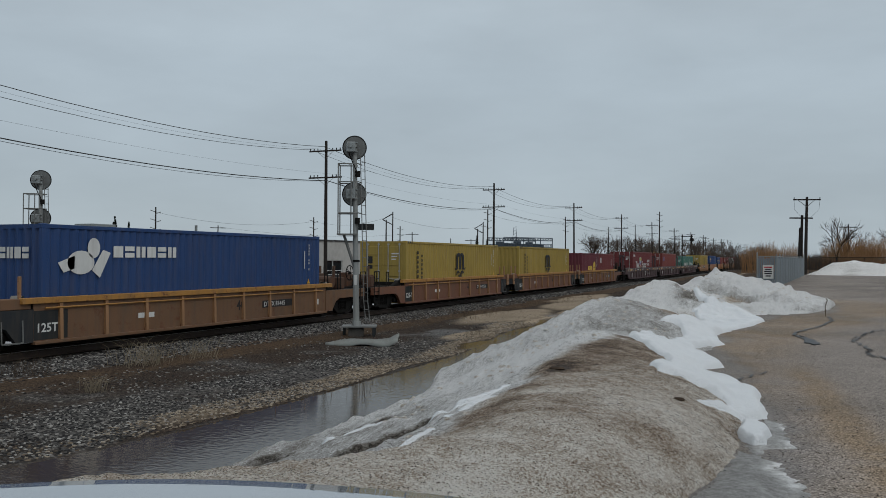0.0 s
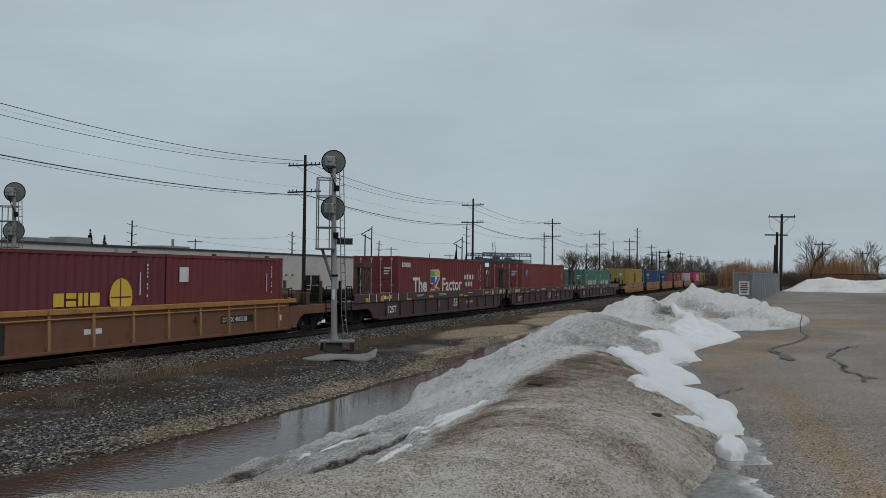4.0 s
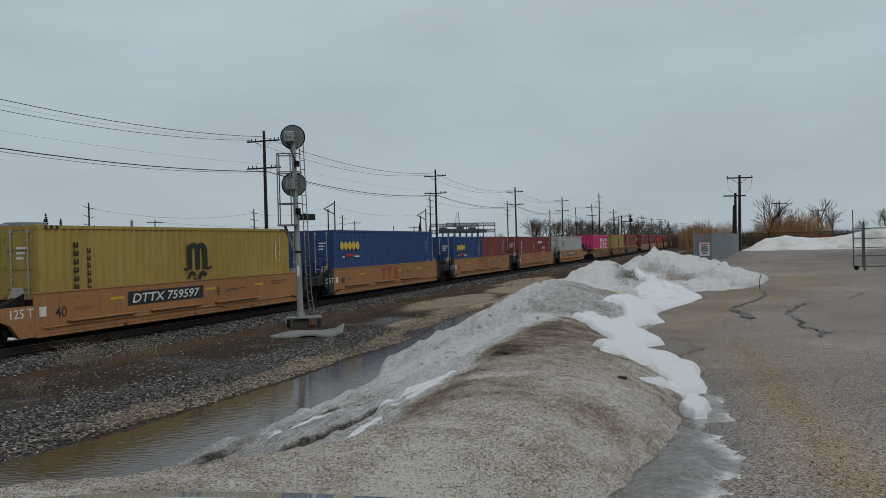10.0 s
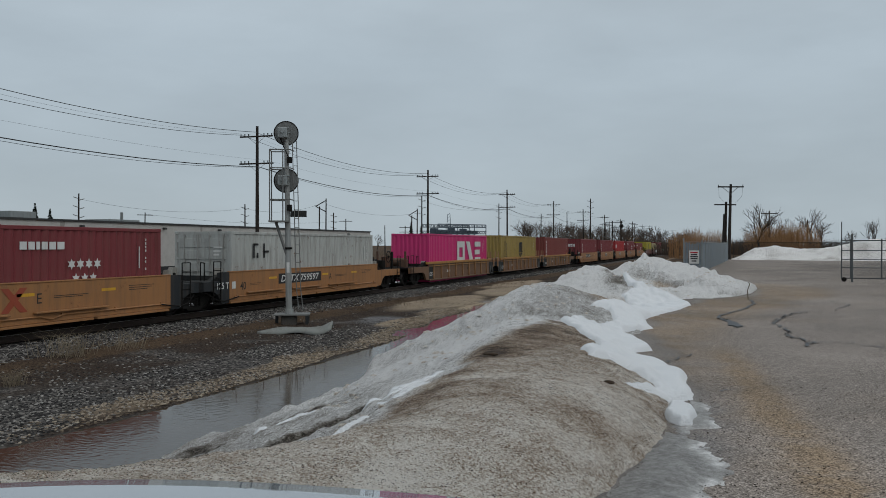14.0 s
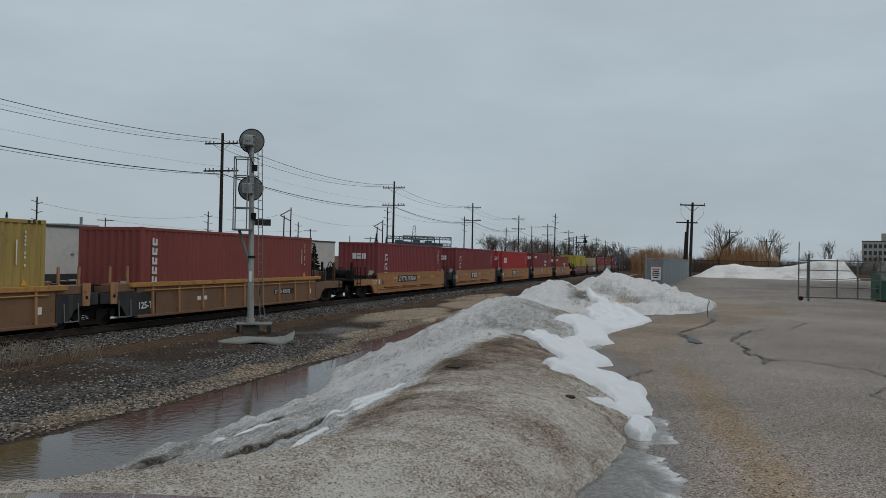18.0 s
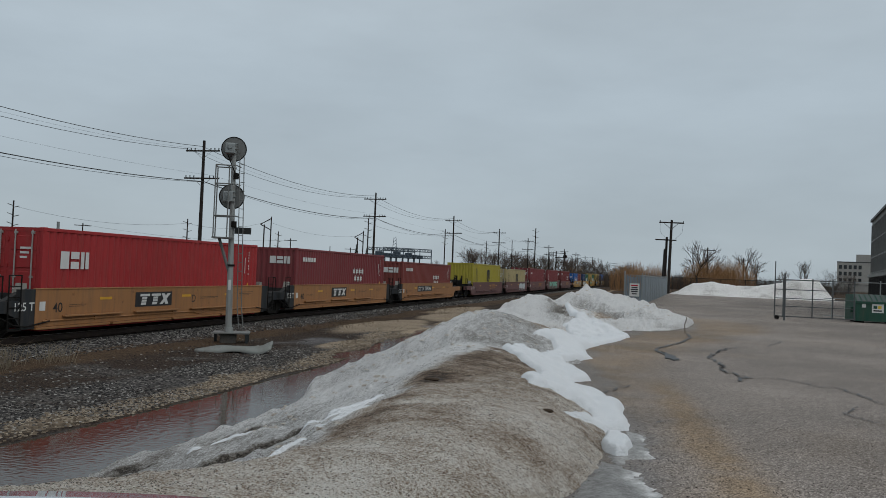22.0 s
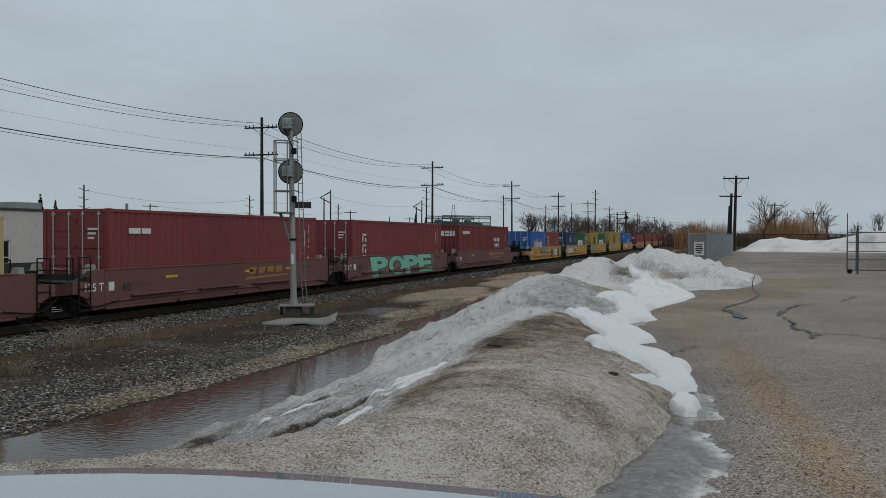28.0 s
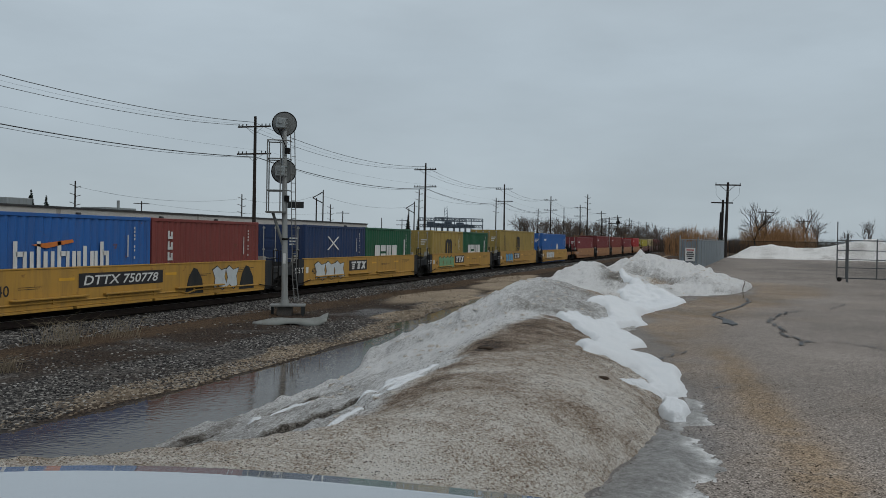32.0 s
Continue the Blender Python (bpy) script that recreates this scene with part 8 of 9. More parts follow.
def dumpster():
    d = thing("dumpster", "dark green steel dumpster with sloped slatted lid", "dumpster")
    d.matrix_world = pose(8.38, 40.6, 0, 0, 0, 6)
    b = Geo().prism([(0.0, 0.08), (0.0, 0.95), (0.55, 1.28), (1.5, 1.28), (1.5, 0.08)], "x", 0.0, 2.1)
    part("body", b, LOT_GREEN, d)
    for k in range(9):
        x = 0.06 + k * 0.225
        part("lid_slat", Geo().prism([(0.02, 0.985), (0.02, 0.955), (0.55, 1.275), (0.55, 1.305)], "x", x, x + 0.15), paint_lid, d)
    part("pocket", Geo().box(-0.14, 0.0, 0.3, 0.8, 0.45, 0.70), LOT_GREEN, d)
    part("rim", Geo().box(-0.03, 2.13, -0.04, 0.0, 0.88, 0.97), LOT_GREEN, d)
    for x in (0.2, 1.7):
        part("foot", Geo().box(x, x + 0.2, 0.1, 1.4, 0.0, 0.08), BLACK_STEEL, d)
    part("label_plate", Geo().box(0.68, 1.18, -0.006, -0.002, 0.48, 0.88), WHITE_MARK, d, "white label with dark block marks")
    for a, c, m in ((0.74, 0.90, LOT_GREEN), (0.93, 1.08, MARKS["yellow"])):
        part("label_mark", Geo().box(a, c, -0.010, -0.007, 0.66, 0.80), m, d)
    part("label_bar", Geo().box(0.74, 1.10, -0.010, -0.007, 0.54, 0.60), DARK_GREY, d)
    part("small_plate", Geo().box(0.26, 0.42, -0.006, -0.002, 0.70, 0.86), WHITE_MARK, d)


paint_lid = paint("faded lid slats", (0.055, 0.075, 0.072), amount=0.4)
dumpster()
SLAT = paint("grey-blue fence slat", (0.185, 0.225, 0.255), amount=0.5, rough=0.6)


def slatted_fence():
    f = thing("slatted_fence", "grey-blue slatted chain-link fence corner", "fence")
    a, b, c = Vector((-2.45, 51.0, -0.25)), Vector((-1.40, 51.0, 0)), Vector((0.12, 92.0, 0))
    for p, q, n in ((a, b, 11), (b, c, 190)):
        for i in range(n):
            s, e = p.lerp(q, (i + 0.08) / n), p.lerp(q, (i + 0.88) / n)
            z0 = -0.25 if n == 11 else -0.05
            d = (q - p).normalized()
            nrm = Vector((d.y, -d.x, 0)) * 0.012
            h = 1.74 + 0.05 * math.sin(i * 2.7) + 0.04 * math.sin(i * 0.9)
            part("slat", Geo().add([s + nrm + Vector((0, 0, z0 - s.z)), e + nrm + Vector((0, 0, z0 - e.z)), e + nrm + Vector((0, 0, h - e.z)), s + nrm + Vector((0, 0, h - s.z)),
                                    s - nrm + Vector((0, 0, z0 - s.z)), e - nrm + Vector((0, 0, z0 - e.z)), e - nrm + Vector((0, 0, h - e.z)), s - nrm + Vector((0, 0, h - s.z))],
                                   [(0, 1, 2, 3), (5, 4, 7, 6), (3, 2, 6, 7), (0, 4, 5, 1), (1, 5, 6, 2), (4, 0, 3, 7)]), SLAT, f)
    for p, h in ((a, 2.05), (b, 1.95), *((b.lerp(c, k / 14), 1.95) for k in range(1, 14)), (c, 2.3)):
        part("post", Geo().rod((p.x, p.y, -0.4), (p.x, p.y, h), 0.04, 7), GALV, f)
    part("top_rail", Geo().path([(a.x, a.y, 1.80), (b.x, b.y, 1.80), (c.x, c.y, 1.80)], 0.022, 6), GALV, f)
    s = thing("notice_sign", "small white notice board on the slatted fence", "sign")
    s.matrix_world = pose(-1.85, 50.98, 0)
    part("board", Geo().box(-0.29, 0.29, -0.05, -0.03, 0.50, 1.30), WHITE_MARK, s)
    for z, w, m in ((1.17, 0.22, MARKS["red"]), (1.04, 0.18, BLACK_MARK), (0.92, 0.22, BLACK_MARK), (0.80, 0.20, BLACK_MARK), (0.66, 0.14, BLACK_MARK)):
        part("text_bar", Geo().box(-w, w, -0.056, -0.052, z - 0.035, z + 0.035), m, s)


slatted_fence()


def chain_fence():
    f = thing("chain_link_fence", "dark chain-link fence along the lot's back edge", "fence")
    pts = [(0.8 + 1.0 * i, 110.0) for i in range(40)]
    for i in range(0, 40, 3):
        part("post", Geo().rod((pts[i][0], 110, -0.5), (pts[i][0], 110, 2.0), 0.04, 5), DARK_GREY, f)
    for z in (1.95, 0.1):
        part("rail", Geo().rod((pts[0][0], 110, z), (pts[-1][0], 110, z), 0.03, 5), DARK_GREY, f)
    m = Geo()
    for k in range(0, 195):
        x = pts[0][0] + 0.2 * k
        m.rod((x, 110, 0.1), (x + 1.85, 110, 1.95), 0.012, 3, caps=False)
        m.rod((x, 110, 1.95), (x + 1.85, 110, 0.1), 0.012, 3, caps=False)
    part("wire_mesh", m, DARK_GREY, f)["kind"] = "stuff"
    s = thing("chain_link_fence", "galvanised chain-link fence behind the dumpster", "fence")
    for i in range(7):
        part("post", Geo().rod((8.0 + 2.2 * i, 44 + 0.2 * i, -0.05), (8.0 + 2.2 * i, 44 + 0.2 * i, 1.95), 0.03, 6), GALV, s)
    for z in (1.85, 1.0, 0.15):
        part("rail", Geo().rod((7.6, 43.9, z), (21.2, 45.2, z), 0.02, 5), GALV, s)


chain_fence()


# ---------------------------------------------------------------- the vehicle whose bonnet edges into view
def pickup():
    """A pale pickup; the camera looks out over its bonnet."""
    m, n, l, b = nodes_of("pale glossy car paint")
    t = noise_tex(n, l, 3.0, 3, 0.5)
    l.new(mixed(n, l, t.outputs[0], (0.36, 0.38, 0.40), (0.40, 0.42, 0.44)), b.inputs["Base Color"])
    b.inputs["Metallic"].default_value = 0.55
    b.inputs["Roughness"].default_value, b.inputs["Coat Weight"].default_value, b.inputs["Coat Roughness"].default_value = 0.22, 1.0, 0.01
    c = thing("pickup_truck", "pale glossy pickup with its bonnet toward the train", "vehicle")
    x0, x1, yf = -0.90, 1.10, 0.805
    cx, hw = (x0 + x1) / 2, (x1 - x0) / 2
    nx, ny = 48, 66
    v = []
    for j in range(ny + 1):
        t_ = j / ny
        for i in range(nx + 1):
            u = -1 + 2 * i / nx
            front = yf - 0.30 * abs(u) ** 4.2
            y = -0.95 + (front + 0.95) * t_
            crown = 1.358 + 0.004 * (1 - u * u) - 0.006 * math.exp(-((abs(u) - 0.45) / 0.10) ** 2) * (1 - t_)
            drop = 0.30 * max(0.0, (t_ - 0.97) / 0.03) ** 2.0 + 0.25 * max(0.0, (abs(u) - 0.93) / 0.07) ** 2.2
            v.append((cx + u * hw, y, crown + 0.010 * (1 - t_) - drop))
    f = [(j * (nx + 1) + i, j * (nx + 1) + i + 1, (j + 1) * (nx + 1) + i + 1, (j + 1) * (nx + 1) + i) for j in range(ny) for i in range(nx)]
    part("bonnet", Geo().add(v, f), m, c, "pale glossy bonnet that mirrors the sky", smooth=True)
    body = Geo()
    body.box(x0 + 0.02, x1 - 0.02, -5.0, yf - 0.40, 0.45, 1.09, bev=0.06)
    part("body", body, m, c)
    part("cab", Geo().prism([(-3.2, 1.09), (-3.0, 1.92), (-1.75, 1.92), (-0.98, 1.33), (-0.98, 1.09)], "x", x0 + 0.12, x1 - 0.12), GLASS, c, "dark glazed cab")
    part("roof", Geo().box(x0 + 0.14, x1 - 0.14, -3.02, -1.72, 1.90, 1.97, bev=0.03), m, c)
    part("bumper", Geo().box(x0, x1, yf - 0.24, yf - 0.06, 0.45, 0.72, bev=0.04), GALV, c)
    for x in (x0 + 0.14, x1 - 0.14):
        for y in (0.02, -3.9):
            w = part("wheel", Geo().rod((x - 0.13, y, 0.40), (x + 0.13, y, 0.40), 0.40, 24), BLACK_STEEL, c)
            part("rim", Geo().rod((x - 0.135, y, 0.40), (x + 0.135, y, 0.40), 0.24, 18), GALV, w)
        part("headlight", Geo().box(x - 0.22 if x < 0 and x < cx else x - 0.10, x + 0.10 if x < cx else x + 0.12, yf - 0.26, yf - 0.19, 0.80, 0.98, bev=0.02), FRAME_WHITE, c)


pickup()


# ---------------------------------------------------------------- cracks, tar and grit on the asphalt
TAR = plain("black crack sealer", (0.014, 0.014, 0.015), 0.45)


def crack(points, width, label, seed, jag=0.08):
    rng = random.Random(seed)
    pts = []
    for (ax, ay), (bx, by) in zip(points, points[1:]):
        n = max(2, int(math.hypot(bx - ax, by - ay) / 0.10))
        for k in range(n):
            t = k / n
            pts.append((ax + (bx - ax) * t + rng.uniform(-jag, jag) * 0.5, ay + (by - ay) * t + rng.uniform(-jag, jag), width * rng.uniform(0.75, 1.3)))
    pts.append((*points[-1], width * 0.3))
    v = []
    for i, (x, y, w) in enumerate(pts):
        j = min(i, len(pts) - 2)
        d = Vector((pts[j + 1][0] - pts[j][0], pts[j + 1][1] - pts[j][1], 0)).normalized()
        s = Vector((d.y, -d.x, 0)) * w * 0.5
        v += [(x - s.x, y - s.y, 0.016), (x + s.x, y + s.y, 0.016)]
    g = Geo().add(v, [(2 * i, 2 * i + 1, 2 * i + 3, 2 * i + 2) for i in range(len(pts) - 1)])
    tagged(part("asphalt_crack", g, TAR), label, "crack", kind="structure")


crack([(0.68, 25.2), (0.72, 23.6), (0.34, 21.2), (-0.05, 19.7), (-0.19, 19.1), (-0.10, 18.4), (0.04, 17.8)], 0.07, "dark sealed crack in the asphalt", 1)
crack([(2.78, 25.5), (3.14, 24.1), (2.62, 22.4), (2.51, 21.8)], 0.03, "thin crack in the asphalt", 2)
crack([(1.86, 21.2), (1.41, 20.4), (1.18, 19.6), (0.90, 17.9), (1.02, 17.2), (1.12, 16.4), (1.04, 15.6), (1.14, 15.0), (1.34, 14.65), (1.20, 13.9)], 0.050, "jagged dark crack across the asphalt", 3, 0.13)
crack([(1.27, 14.4), (1.60, 14.75), (1.92, 14.7), (2.39, 13.9), (2.62, 14.0), (2.74, 13.6), (2.88, 12.6), (3.3, 12.0), (3.5, 11.0)], 0.036, "jagged dark crack across the asphalt", 4, 0.12)
crack([(-0.80, 11.3), (-0.68, 11.7), (-0.48, 12.4)], 0.03, "thin crack in the asphalt", 5)
crack([(2.50, 11.9), (2.19, 11.2), (2.33, 10.9), (2.42, 10.6), (2.8, 10.3)], 0.022, "thin crack in the asphalt", 6)
crack([(-0.05, 9.38), (0.12, 9.5)], 0.03, "short dark crack in the asphalt", 7)
tar_spot = sheet("tar_patch", np.arange(-0.3, 0.6, 0.03), np.arange(16.0, 19.2, 0.05),
                 lambda X, Y: np.where(inside_distance(X + 0.05 * waves(X, Y, 0.25, 61, 2), Y + 0.2 * waves(X, Y, 0.25, 62, 2), [(-0.12, 18.9), (0.0, 18.3), (0.02, 17.2), (0.22, 16.6), (0.33, 16.9), (0.24, 17.6), (0.08, 18.2)]) > 0, 0.018, -0.05),
                 TAR, pick=lambda X, Y, Z: Z > 0)
tagged(tar_spot, "black tar patch on the asphalt", "tar patch", kind="structure")


def pebbles(name, count, area, size, mat, seed, label, cat, kind="stuff", flat=0.6, under=0.3, keep=None):
    """Small angular stones strewn over a stretch of the plan, seated on the surface below."""
    r = np.random.RandomState(seed)
    X, Y = r.uniform(area[0], area[1], count), r.uniform(area[2], area[3], count)
    if keep is not None:
        k = keep(X, Y, r)
        X, Y = X[k], Y[k]
    Z = surface_z(X, Y)
    base = np.array([(-1, -1, 0), (1, -1, 0), (1, 1, 0), (-1, 1, 0), (-0.6, -0.5, 1), (0.6, -0.7, 1), (0.5, 0.6, 1), (-0.7, 0.5, 1)], float)
    n = len(X)
    S = r.uniform(size[0], size[1], (n, 1, 3)) * (1, 1, flat)
    A = r.uniform(0, math.tau, n)
    P = (base[None] + r.uniform(-0.28, 0.28, (n, 8, 3))) * S
    c, s = np.cos(A)[:, None], np.sin(A)[:, None]
    P = np.stack([P[..., 0] * c - P[..., 1] * s + X[:, None], P[..., 0] * s + P[..., 1] * c + Y[:, None], P[..., 2] + (Z - under * S[:, 0, 2])[:, None]], -1)
    F = np.array([(4, 5, 6, 7), (0, 1, 5, 4), (1, 2, 6, 5), (2, 3, 7, 6), (3, 0, 4, 7)])
    me = bpy.data.meshes.new(name)
    me.from_pydata(P.reshape(-1, 3).tolist(), [], (F[None] + (np.arange(n) * 8)[:, None, None]).reshape(-1, 4).tolist())
    me.materials.append(mat)
    return tagged(new(name, me), label, cat, kind=kind)


def stone_material(name, stops):
    m, n, l, b = nodes_of(name)
    g = n.new("ShaderNodeNewGeometry")
    r = ramp(n, stops)
    l.new(g.outputs["Random Per Island"], r.inputs[0])
    f = noise_tex(n, l, 30, 4, 0.7)
    l.new(mixed(n, l, 0.5, r.outputs[0], mixed(n, l, 1.0, r.outputs[0], f.outputs[0], "MULTIPLY")), b.inputs["Base Color"])
    b.inputs["Roughness"].default_value = 0.85
    b.inputs["Specular IOR Level"].default_value = 0.12
    return m


STONE = stone_material("grey ballast stone", [(0.0, (0.012, 0.0115, 0.0115)), (0.45, (0.056, 0.053, 0.052)), (0.75, (0.160, 0.150, 0.140)), (0.93, (0.34, 0.322, 0.295)), (1.0, (0.50, 0.48, 0.45))])
BUFF = stone_material("buff gravel", [(0.0, (0.09, 0.067, 0.047)), (0.5, (0.25, 0.195, 0.14)), (1.0, (0.48, 0.41, 0.32))])
GRIT = stone_material("lot grit", [(0.0, (0.02, 0.017, 0.014)), (0.5, (0.075, 0.058, 0.045)), (0.8, (0.16, 0.13, 0.10)), (1.0, (0.40, 0.36, 0.31))])
pebbles("ballast_stones", 42000, (-16.9, -14.2, 6, 44), (0.016, 0.042), STONE, 1, "crushed grey ballast stones beside the rail", "ballast", keep=lambda X, Y, r: (r.rand(len(X)) < np.clip(1.15 - (X + 16.9) / 2.6, 0.25, 1)))
pebbles("far_ballast_stones", 9000, (-16.9, -14.8, 44, 90), (0.04, 0.08), STONE, 2, "crushed grey ballast stones beside the rail", "ballast")
pebbles("gravel_stones", 64000, (-13.4, -8.3, 5, 34), (0.011, 0.032), STONE, 3, "loose grey stones on the ditch bank", "gravel", keep=lambda X, Y, r: (X < shore_left(Y) - 0.05) & (r.rand(len(X)) < (0.10 + 0.90 * smooth01(waves(X, Y, 1.6, 71, 3) * 2.4 + 0.45)) * (0.12 + 0.88 * smooth01((23 - Y) / 6)) * (0.16 + 0.84 * smooth01((X + 11.6) / 0.9))))
pebbles("buff_gravel", 20000, (-10.4, -8.2, 6, 30), (0.012, 0.034), BUFF, 4, "buff-coloured gravel along the water's edge", "gravel", keep=lambda X, Y, r: (X < shore_left(Y)) & (X > shore_left(Y) - 0.8 - 0.7 * waves(X, Y, 1.5, 12, 3)) & (r.rand(len(X)) < np.clip((Y - 8) / 3, 0.15, 1)))
pebbles("snow_grit", 44000, (-4.6, -0.5, 3.6, 12), (0.002, 0.0058), GRIT, 5, "dark grit melted out on the snow crust", "grit", keep=lambda X, Y, r: (bank_z(X, Y) > 0.02) & (X > brown_edge(Y) - 0.3) & (r.rand(len(X)) < 0.4 + 0.6 * smooth01(waves(X, Y, 0.8, 72, 3) * 2 + 0.3)))
pebbles("snow_lumps", 3600, (-6.5, 0.6, 3.5, 36), (0.015, 0.05), SNOW, 6, "crumbled lumps of grey snow on the bank", "snow", keep=lambda X, Y, r: (bank_z(X, Y) > np.where(X > -2.6, 0.08, -0.4)) & (X < snow_right(Y) - 0.1) & ((X < brown_edge(Y)) | (Y > 18)) & (r.rand(len(X)) < smooth01(waves(X, Y, 1.0, 73, 3) * 2.5)))
pebbles("lot_grit", 9000, (-0.8, 3.2, 4.5, 20), (0.003, 0.007), GRIT, 7, "loose grit scattered on the asphalt", "grit", keep=lambda X, Y, r: r.rand(len(X)) < np.clip(1.3 - (X - snow_right(Y)) / 2.6, 0.12, 1))


# ---------------------------------------------------------------- dead grass and weeds
STRAW = speckle("dead straw", [(0.3, (0.060, 0.042, 0.026)), (0.7, (0.170, 0.125, 0.080))], 1.0, 9, 0.95, 0.1)
PALE_STRAW = speckle("pale dead weed", [(0.3, (0.13, 0.100, 0.066)), (0.7, (0.34, 0.285, 0.205))], 1.0, 9, 0.95, 0.1)
STALK = speckle("dark weed stalk", [(0.3, (0.040, 0.028, 0.020)), (0.7, (0.105, 0.075, 0.052))], 1.0, 9, 0.95, 0.1)


def blades(name, spots, n, h, spread, mat, seed, label, cat, kind="", r0=0.005):
    r = random.Random(seed)
    g = Geo()
    heights = land_z(np.array([p[0] for p in spots]), np.array([p[1] for p in spots]))
    for (x, y), z in zip(spots, heights.tolist()):
        for _ in range(n):
            a, k = r.uniform(0, math.tau), r.uniform(0.3, 1.0)
            p = Vector((x + r.gauss(0, spread * 0.4), y + r.gauss(0, spread * 0.4), z - 0.03))
            q = p + Vector((math.cos(a) * 0.25 * h * k, math.sin(a) * 0.25 * h * k, h * k * 0.7))
            e = q + Vector((math.cos(a) * 0.40 * h * k, math.sin(a) * 0.40 * h * k, h * k * r.uniform(-0.15, 0.3)))
            g.rod(p, q, r0, 3, r0 * 0.7, caps=False)
            g.rod(q, e, r0 * 0.7, 3, r0 * 0.2, caps=False)
    ob = part(name, g, mat)
    return tagged(ob, label, cat, kind=kind)


blades("weed_clump", [(-13.9, 14.2)], 95, 0.78, 0.75, PALE_STRAW, 1, "tall clump of pale dead weeds", "weeds", "stuff", r0=0.006)
blades("weed_clump", [(-13.4, 15.6)], 60, 0.66, 0.65, PALE_STRAW, 2, "clump of pale dead weeds beside the track", "weeds", "stuff")
blades("weed_clump", [(-11.9, 11.0)], 60, 0.42, 0.25, PALE_STRAW, 3, "small tuft of bent dead grass", "weeds", "stuff")
blades("weed_clump", [(-14.9, 12.0)], 70, 0.60, 0.6, STALK, 4, "clump of dark dead weed stalks", "weeds", "stuff")
rr = random.Random(12)
spots = []
while len(spots) < 330:
    x, y = rr.uniform(-15.4, -12.2), rr.uniform(7, 46)
    if waves(np.array([x]), np.array([y]), 1.6, 13, 4)[0] > 0.0:
        spots.append((x, y))
blades("dead_grass", spots[::4], 14, 0.17, 0.6, STRAW, 5, "matted dead grass on the track verge", "grass", "stuff", 0.004)
blades("dead_weeds", spots[::5], 5, 0.36, 0.5, STALK, 6, "sparse dark weed stalks on the verge", "grass", "stuff", 0.004)
blades("dead_grass", [(rr.uniform(-15.5, -12.0), rr.uniform(24, 60)) for _ in range(120)], 10, 0.25, 0.5, STALK, 7, "matted dead grass by the ditch", "grass", "stuff", 0.005)
g = Geo()
for k in range(40):
    x, y = rr.uniform(-8.8, -7.4), rr.uniform(11, 21)
    g.rod((x, y, -1.0), (x + rr.uniform(-0.05, 0.05), y, POND_Z + rr.uniform(0.05, 0.22)), 0.006, 3, 0.003)
tagged(part("reed_stubble", g, STALK), "thin reed stubble standing in the meltwater", "reeds", kind="stuff")
twig = thing("stuck_twig", "bare twig stuck upright in the asphalt edge", "twig")
part("stem", Geo().path([(0.60, 25.4, -0.02), (0.58, 25.4, 0.28), (0.64, 25.4, 0.46), (0.60, 25.4, 0.52)], 0.012, 5), STRAW, twig)
for i, (x, y, s, hue) in enumerate(((-2.5, 8.75, 0.10, "dark"), (-1.05, 7.75, 0.06, "dark"), (-1.45, 3.95, 0.07, "dark"), (-1.2, 9.6, 0.05, "dark"))):
    z = float(bank_z(np.array([x]), np.array([y]))[0])
    leaf = Geo().ball((x, y, z + 0.012), s, s * 0.45, 0.022, 7, 4)
    tagged(part("dead_leaf", leaf, STALK), "curled dark dead leaf on the snow", "leaf", "leaves on the snow")


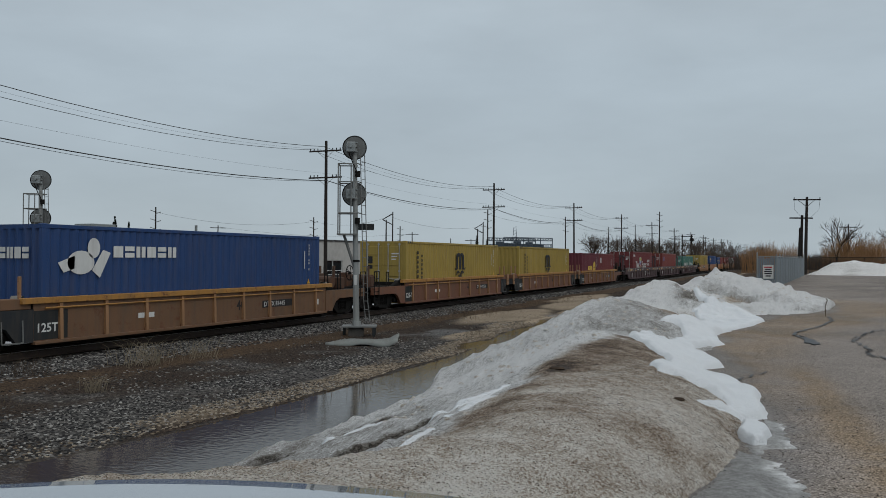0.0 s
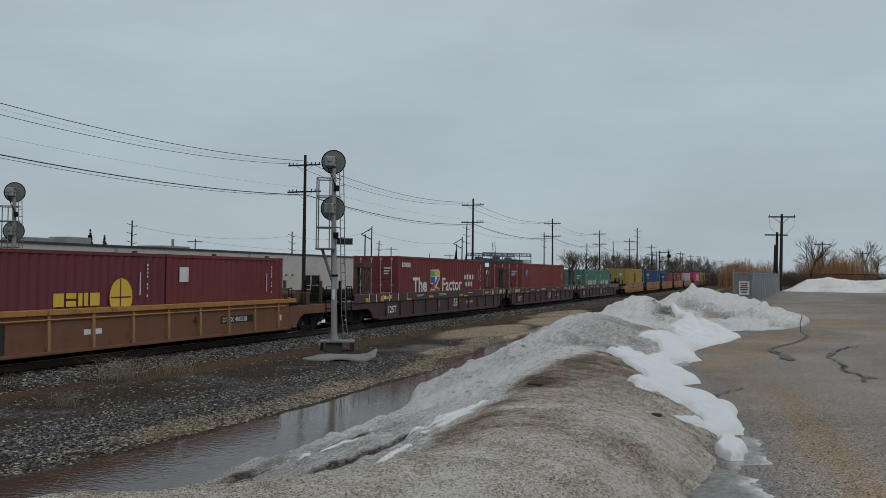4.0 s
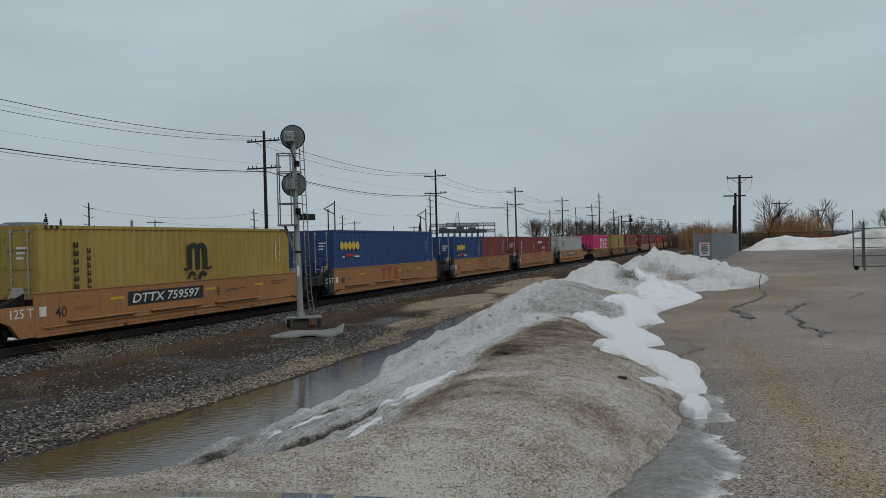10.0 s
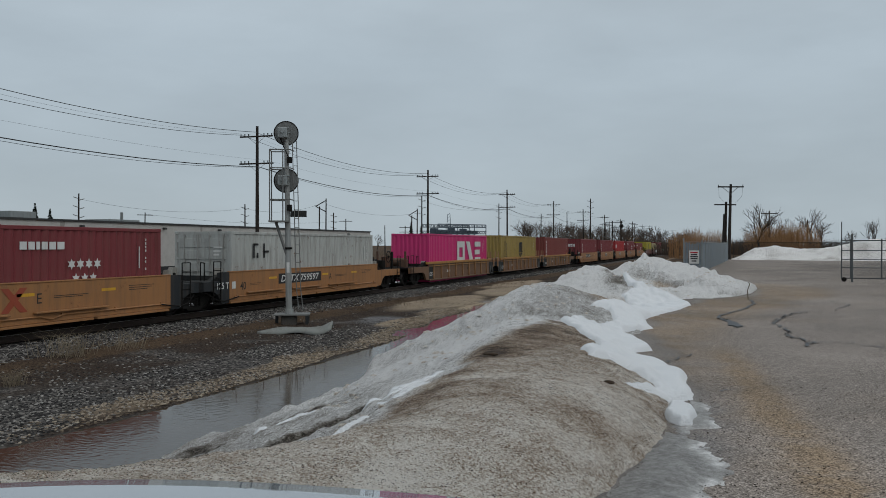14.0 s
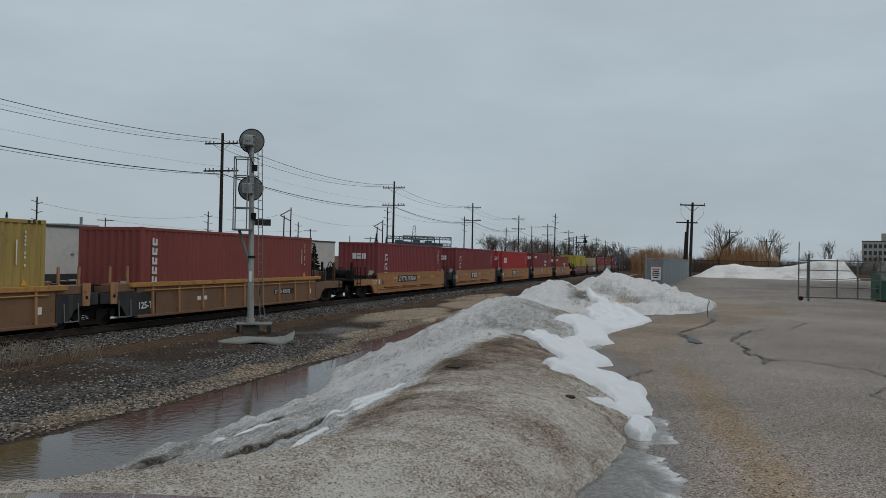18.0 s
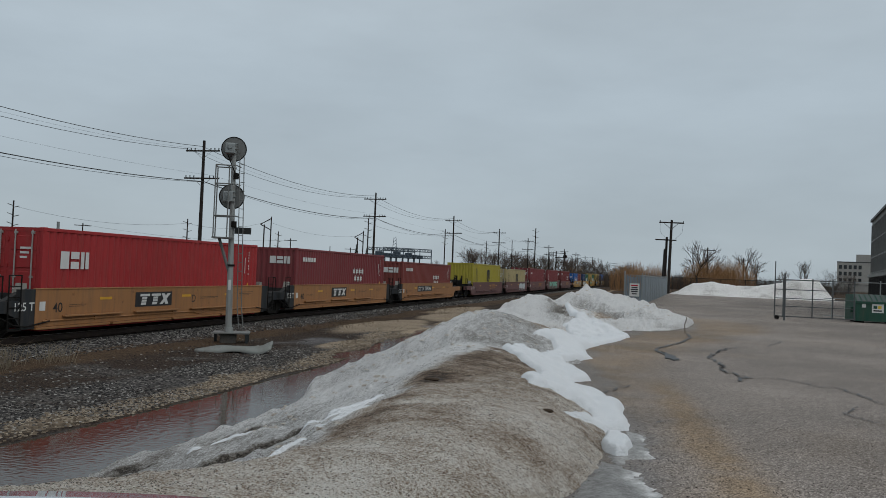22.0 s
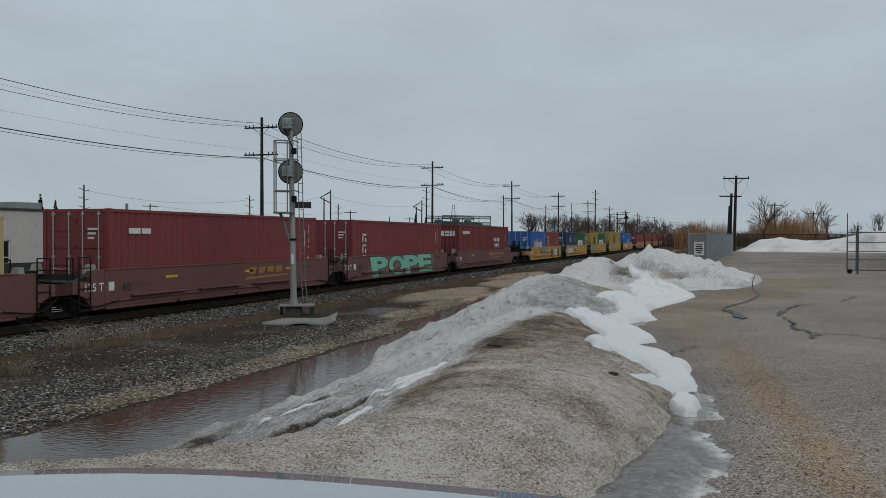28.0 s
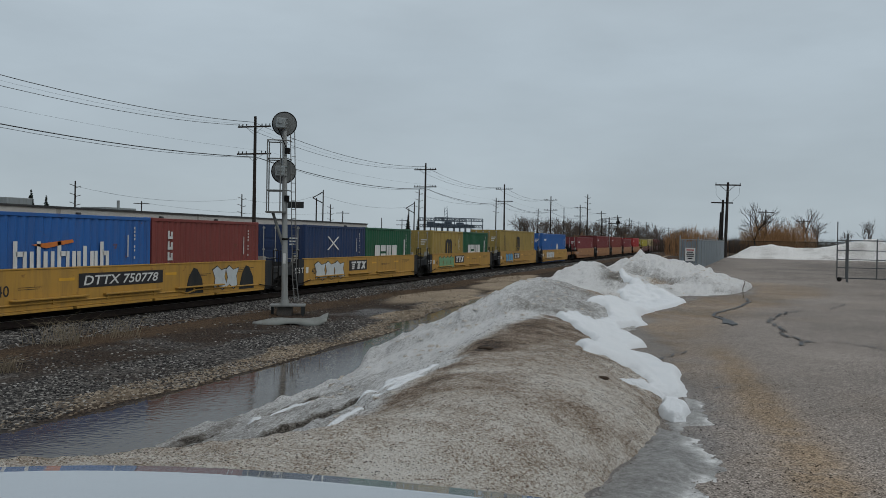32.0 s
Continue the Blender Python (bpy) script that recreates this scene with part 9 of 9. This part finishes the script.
# ---------------------------------------------------------------- meltwater ice at the bank's foot
def ice_material():
    m, n, l, b = nodes_of("grey melting ice")
    t, f = noise_tex(n, l, 14, 7, 0.85), noise_tex(n, l, 40, 5, 0.8)
    rim = n.new("ShaderNodeAttribute")
    rim.attribute_name = "rim"
    k = n.new("ShaderNodeMath")
    k.operation, k.inputs[1].default_value = "MULTIPLY_ADD", 0.34
    l.new(rim.outputs["Fac"], k.inputs[0])
    l.new(t.outputs[0], k.inputs[2])
    r = ramp(n, [(0.36, (0.105, 0.096, 0.086)), (0.52, (0.23, 0.220, 0.208)), (0.68, (0.40, 0.390, 0.376)), (0.86, (0.72, 0.71, 0.70))])
    l.new(k.outputs[0], r.inputs[0])
    l.new(r.outputs[0], b.inputs["Base Color"])
    b.inputs["Roughness"].default_value = 0.45
    bumped(n, l, b, f.outputs[0], 0.8, 0.03)
    return m


ICE = ice_material()


def ice_sheet(outline, label, thick=0.03):
    xs, ys = [p[0] for p in outline], [p[1] for p in outline]

    def top(X, Y):
        d = inside_distance(X + 0.10 * waves(X, Y, 0.22, 81, 4), Y + 0.20 * waves(X, Y, 0.22, 82, 4), outline)
        k = np.clip(d / 0.20, -1, 1)
        return np.where(X > lot_edge(Y), 0.0, -1) + thick * k + 0.010 * waves(X, Y, 0.25, 83, 3) + 0.016 * np.abs(waves(X, Y * 0.6, 0.09, 84, 3)) * smooth01((X + 0.35) / 0.2)

    ob = sheet("ice_sheet", np.arange(min(xs) - 0.2, max(xs) + 0.2, 0.02), np.arange(min(ys) - 0.2, max(ys) + 0.2, 0.025), top, ICE, pick=lambda X, Y, Z: Z > -0.01,
               layers={"rim": lambda X, Y, Z: np.exp(-np.clip(inside_distance(X, Y, outline), 0, 9) / 0.07) * smooth01((X + 0.45) / 0.25) * smooth01(0.6 + waves(X, Y, 0.2, 85, 3))})
    tagged(ob, label, "ice", kind="stuff")


ice_sheet([(-0.9, 4.6), (-0.62, 5.4), (-0.55, 6.3), (-0.48, 7.2), (-0.30, 7.1), (-0.24, 6.6), (-0.10, 6.45), (-0.05, 6.0), (-0.16, 5.5), (-0.25, 4.7)], "rotting grey ice where the bank drains")
ice_sheet([(-0.35, 7.2), (-0.30, 8.2), (-0.35, 8.9), (-0.22, 8.7), (-0.12, 7.9), (-0.10, 7.5)], "thin grey ice edge along the clean snow")


# ---------------------------------------------------------------- motion
SPINNING = 70  # wheelsets that pass near enough to show their turning


def motions():
    times = [0, 4, 8, 12, 16, 20, 24, 28, 32]
    for ob, y, z in TRAIN:
        walk(ob, [(t, pose(TRACK_X, y - run(t), z)) for t in times])
    spun = [round(k * 32.0 / 720 * FPS) / FPS for k in range(721)]
    for w, dy in WHEELSETS[:SPINNING]:
        walk(w, [(t, pose(0, dy, AXLE_Z, math.degrees(run(t) / WHEEL_R), 0, 0)) for t in spun])


motions()
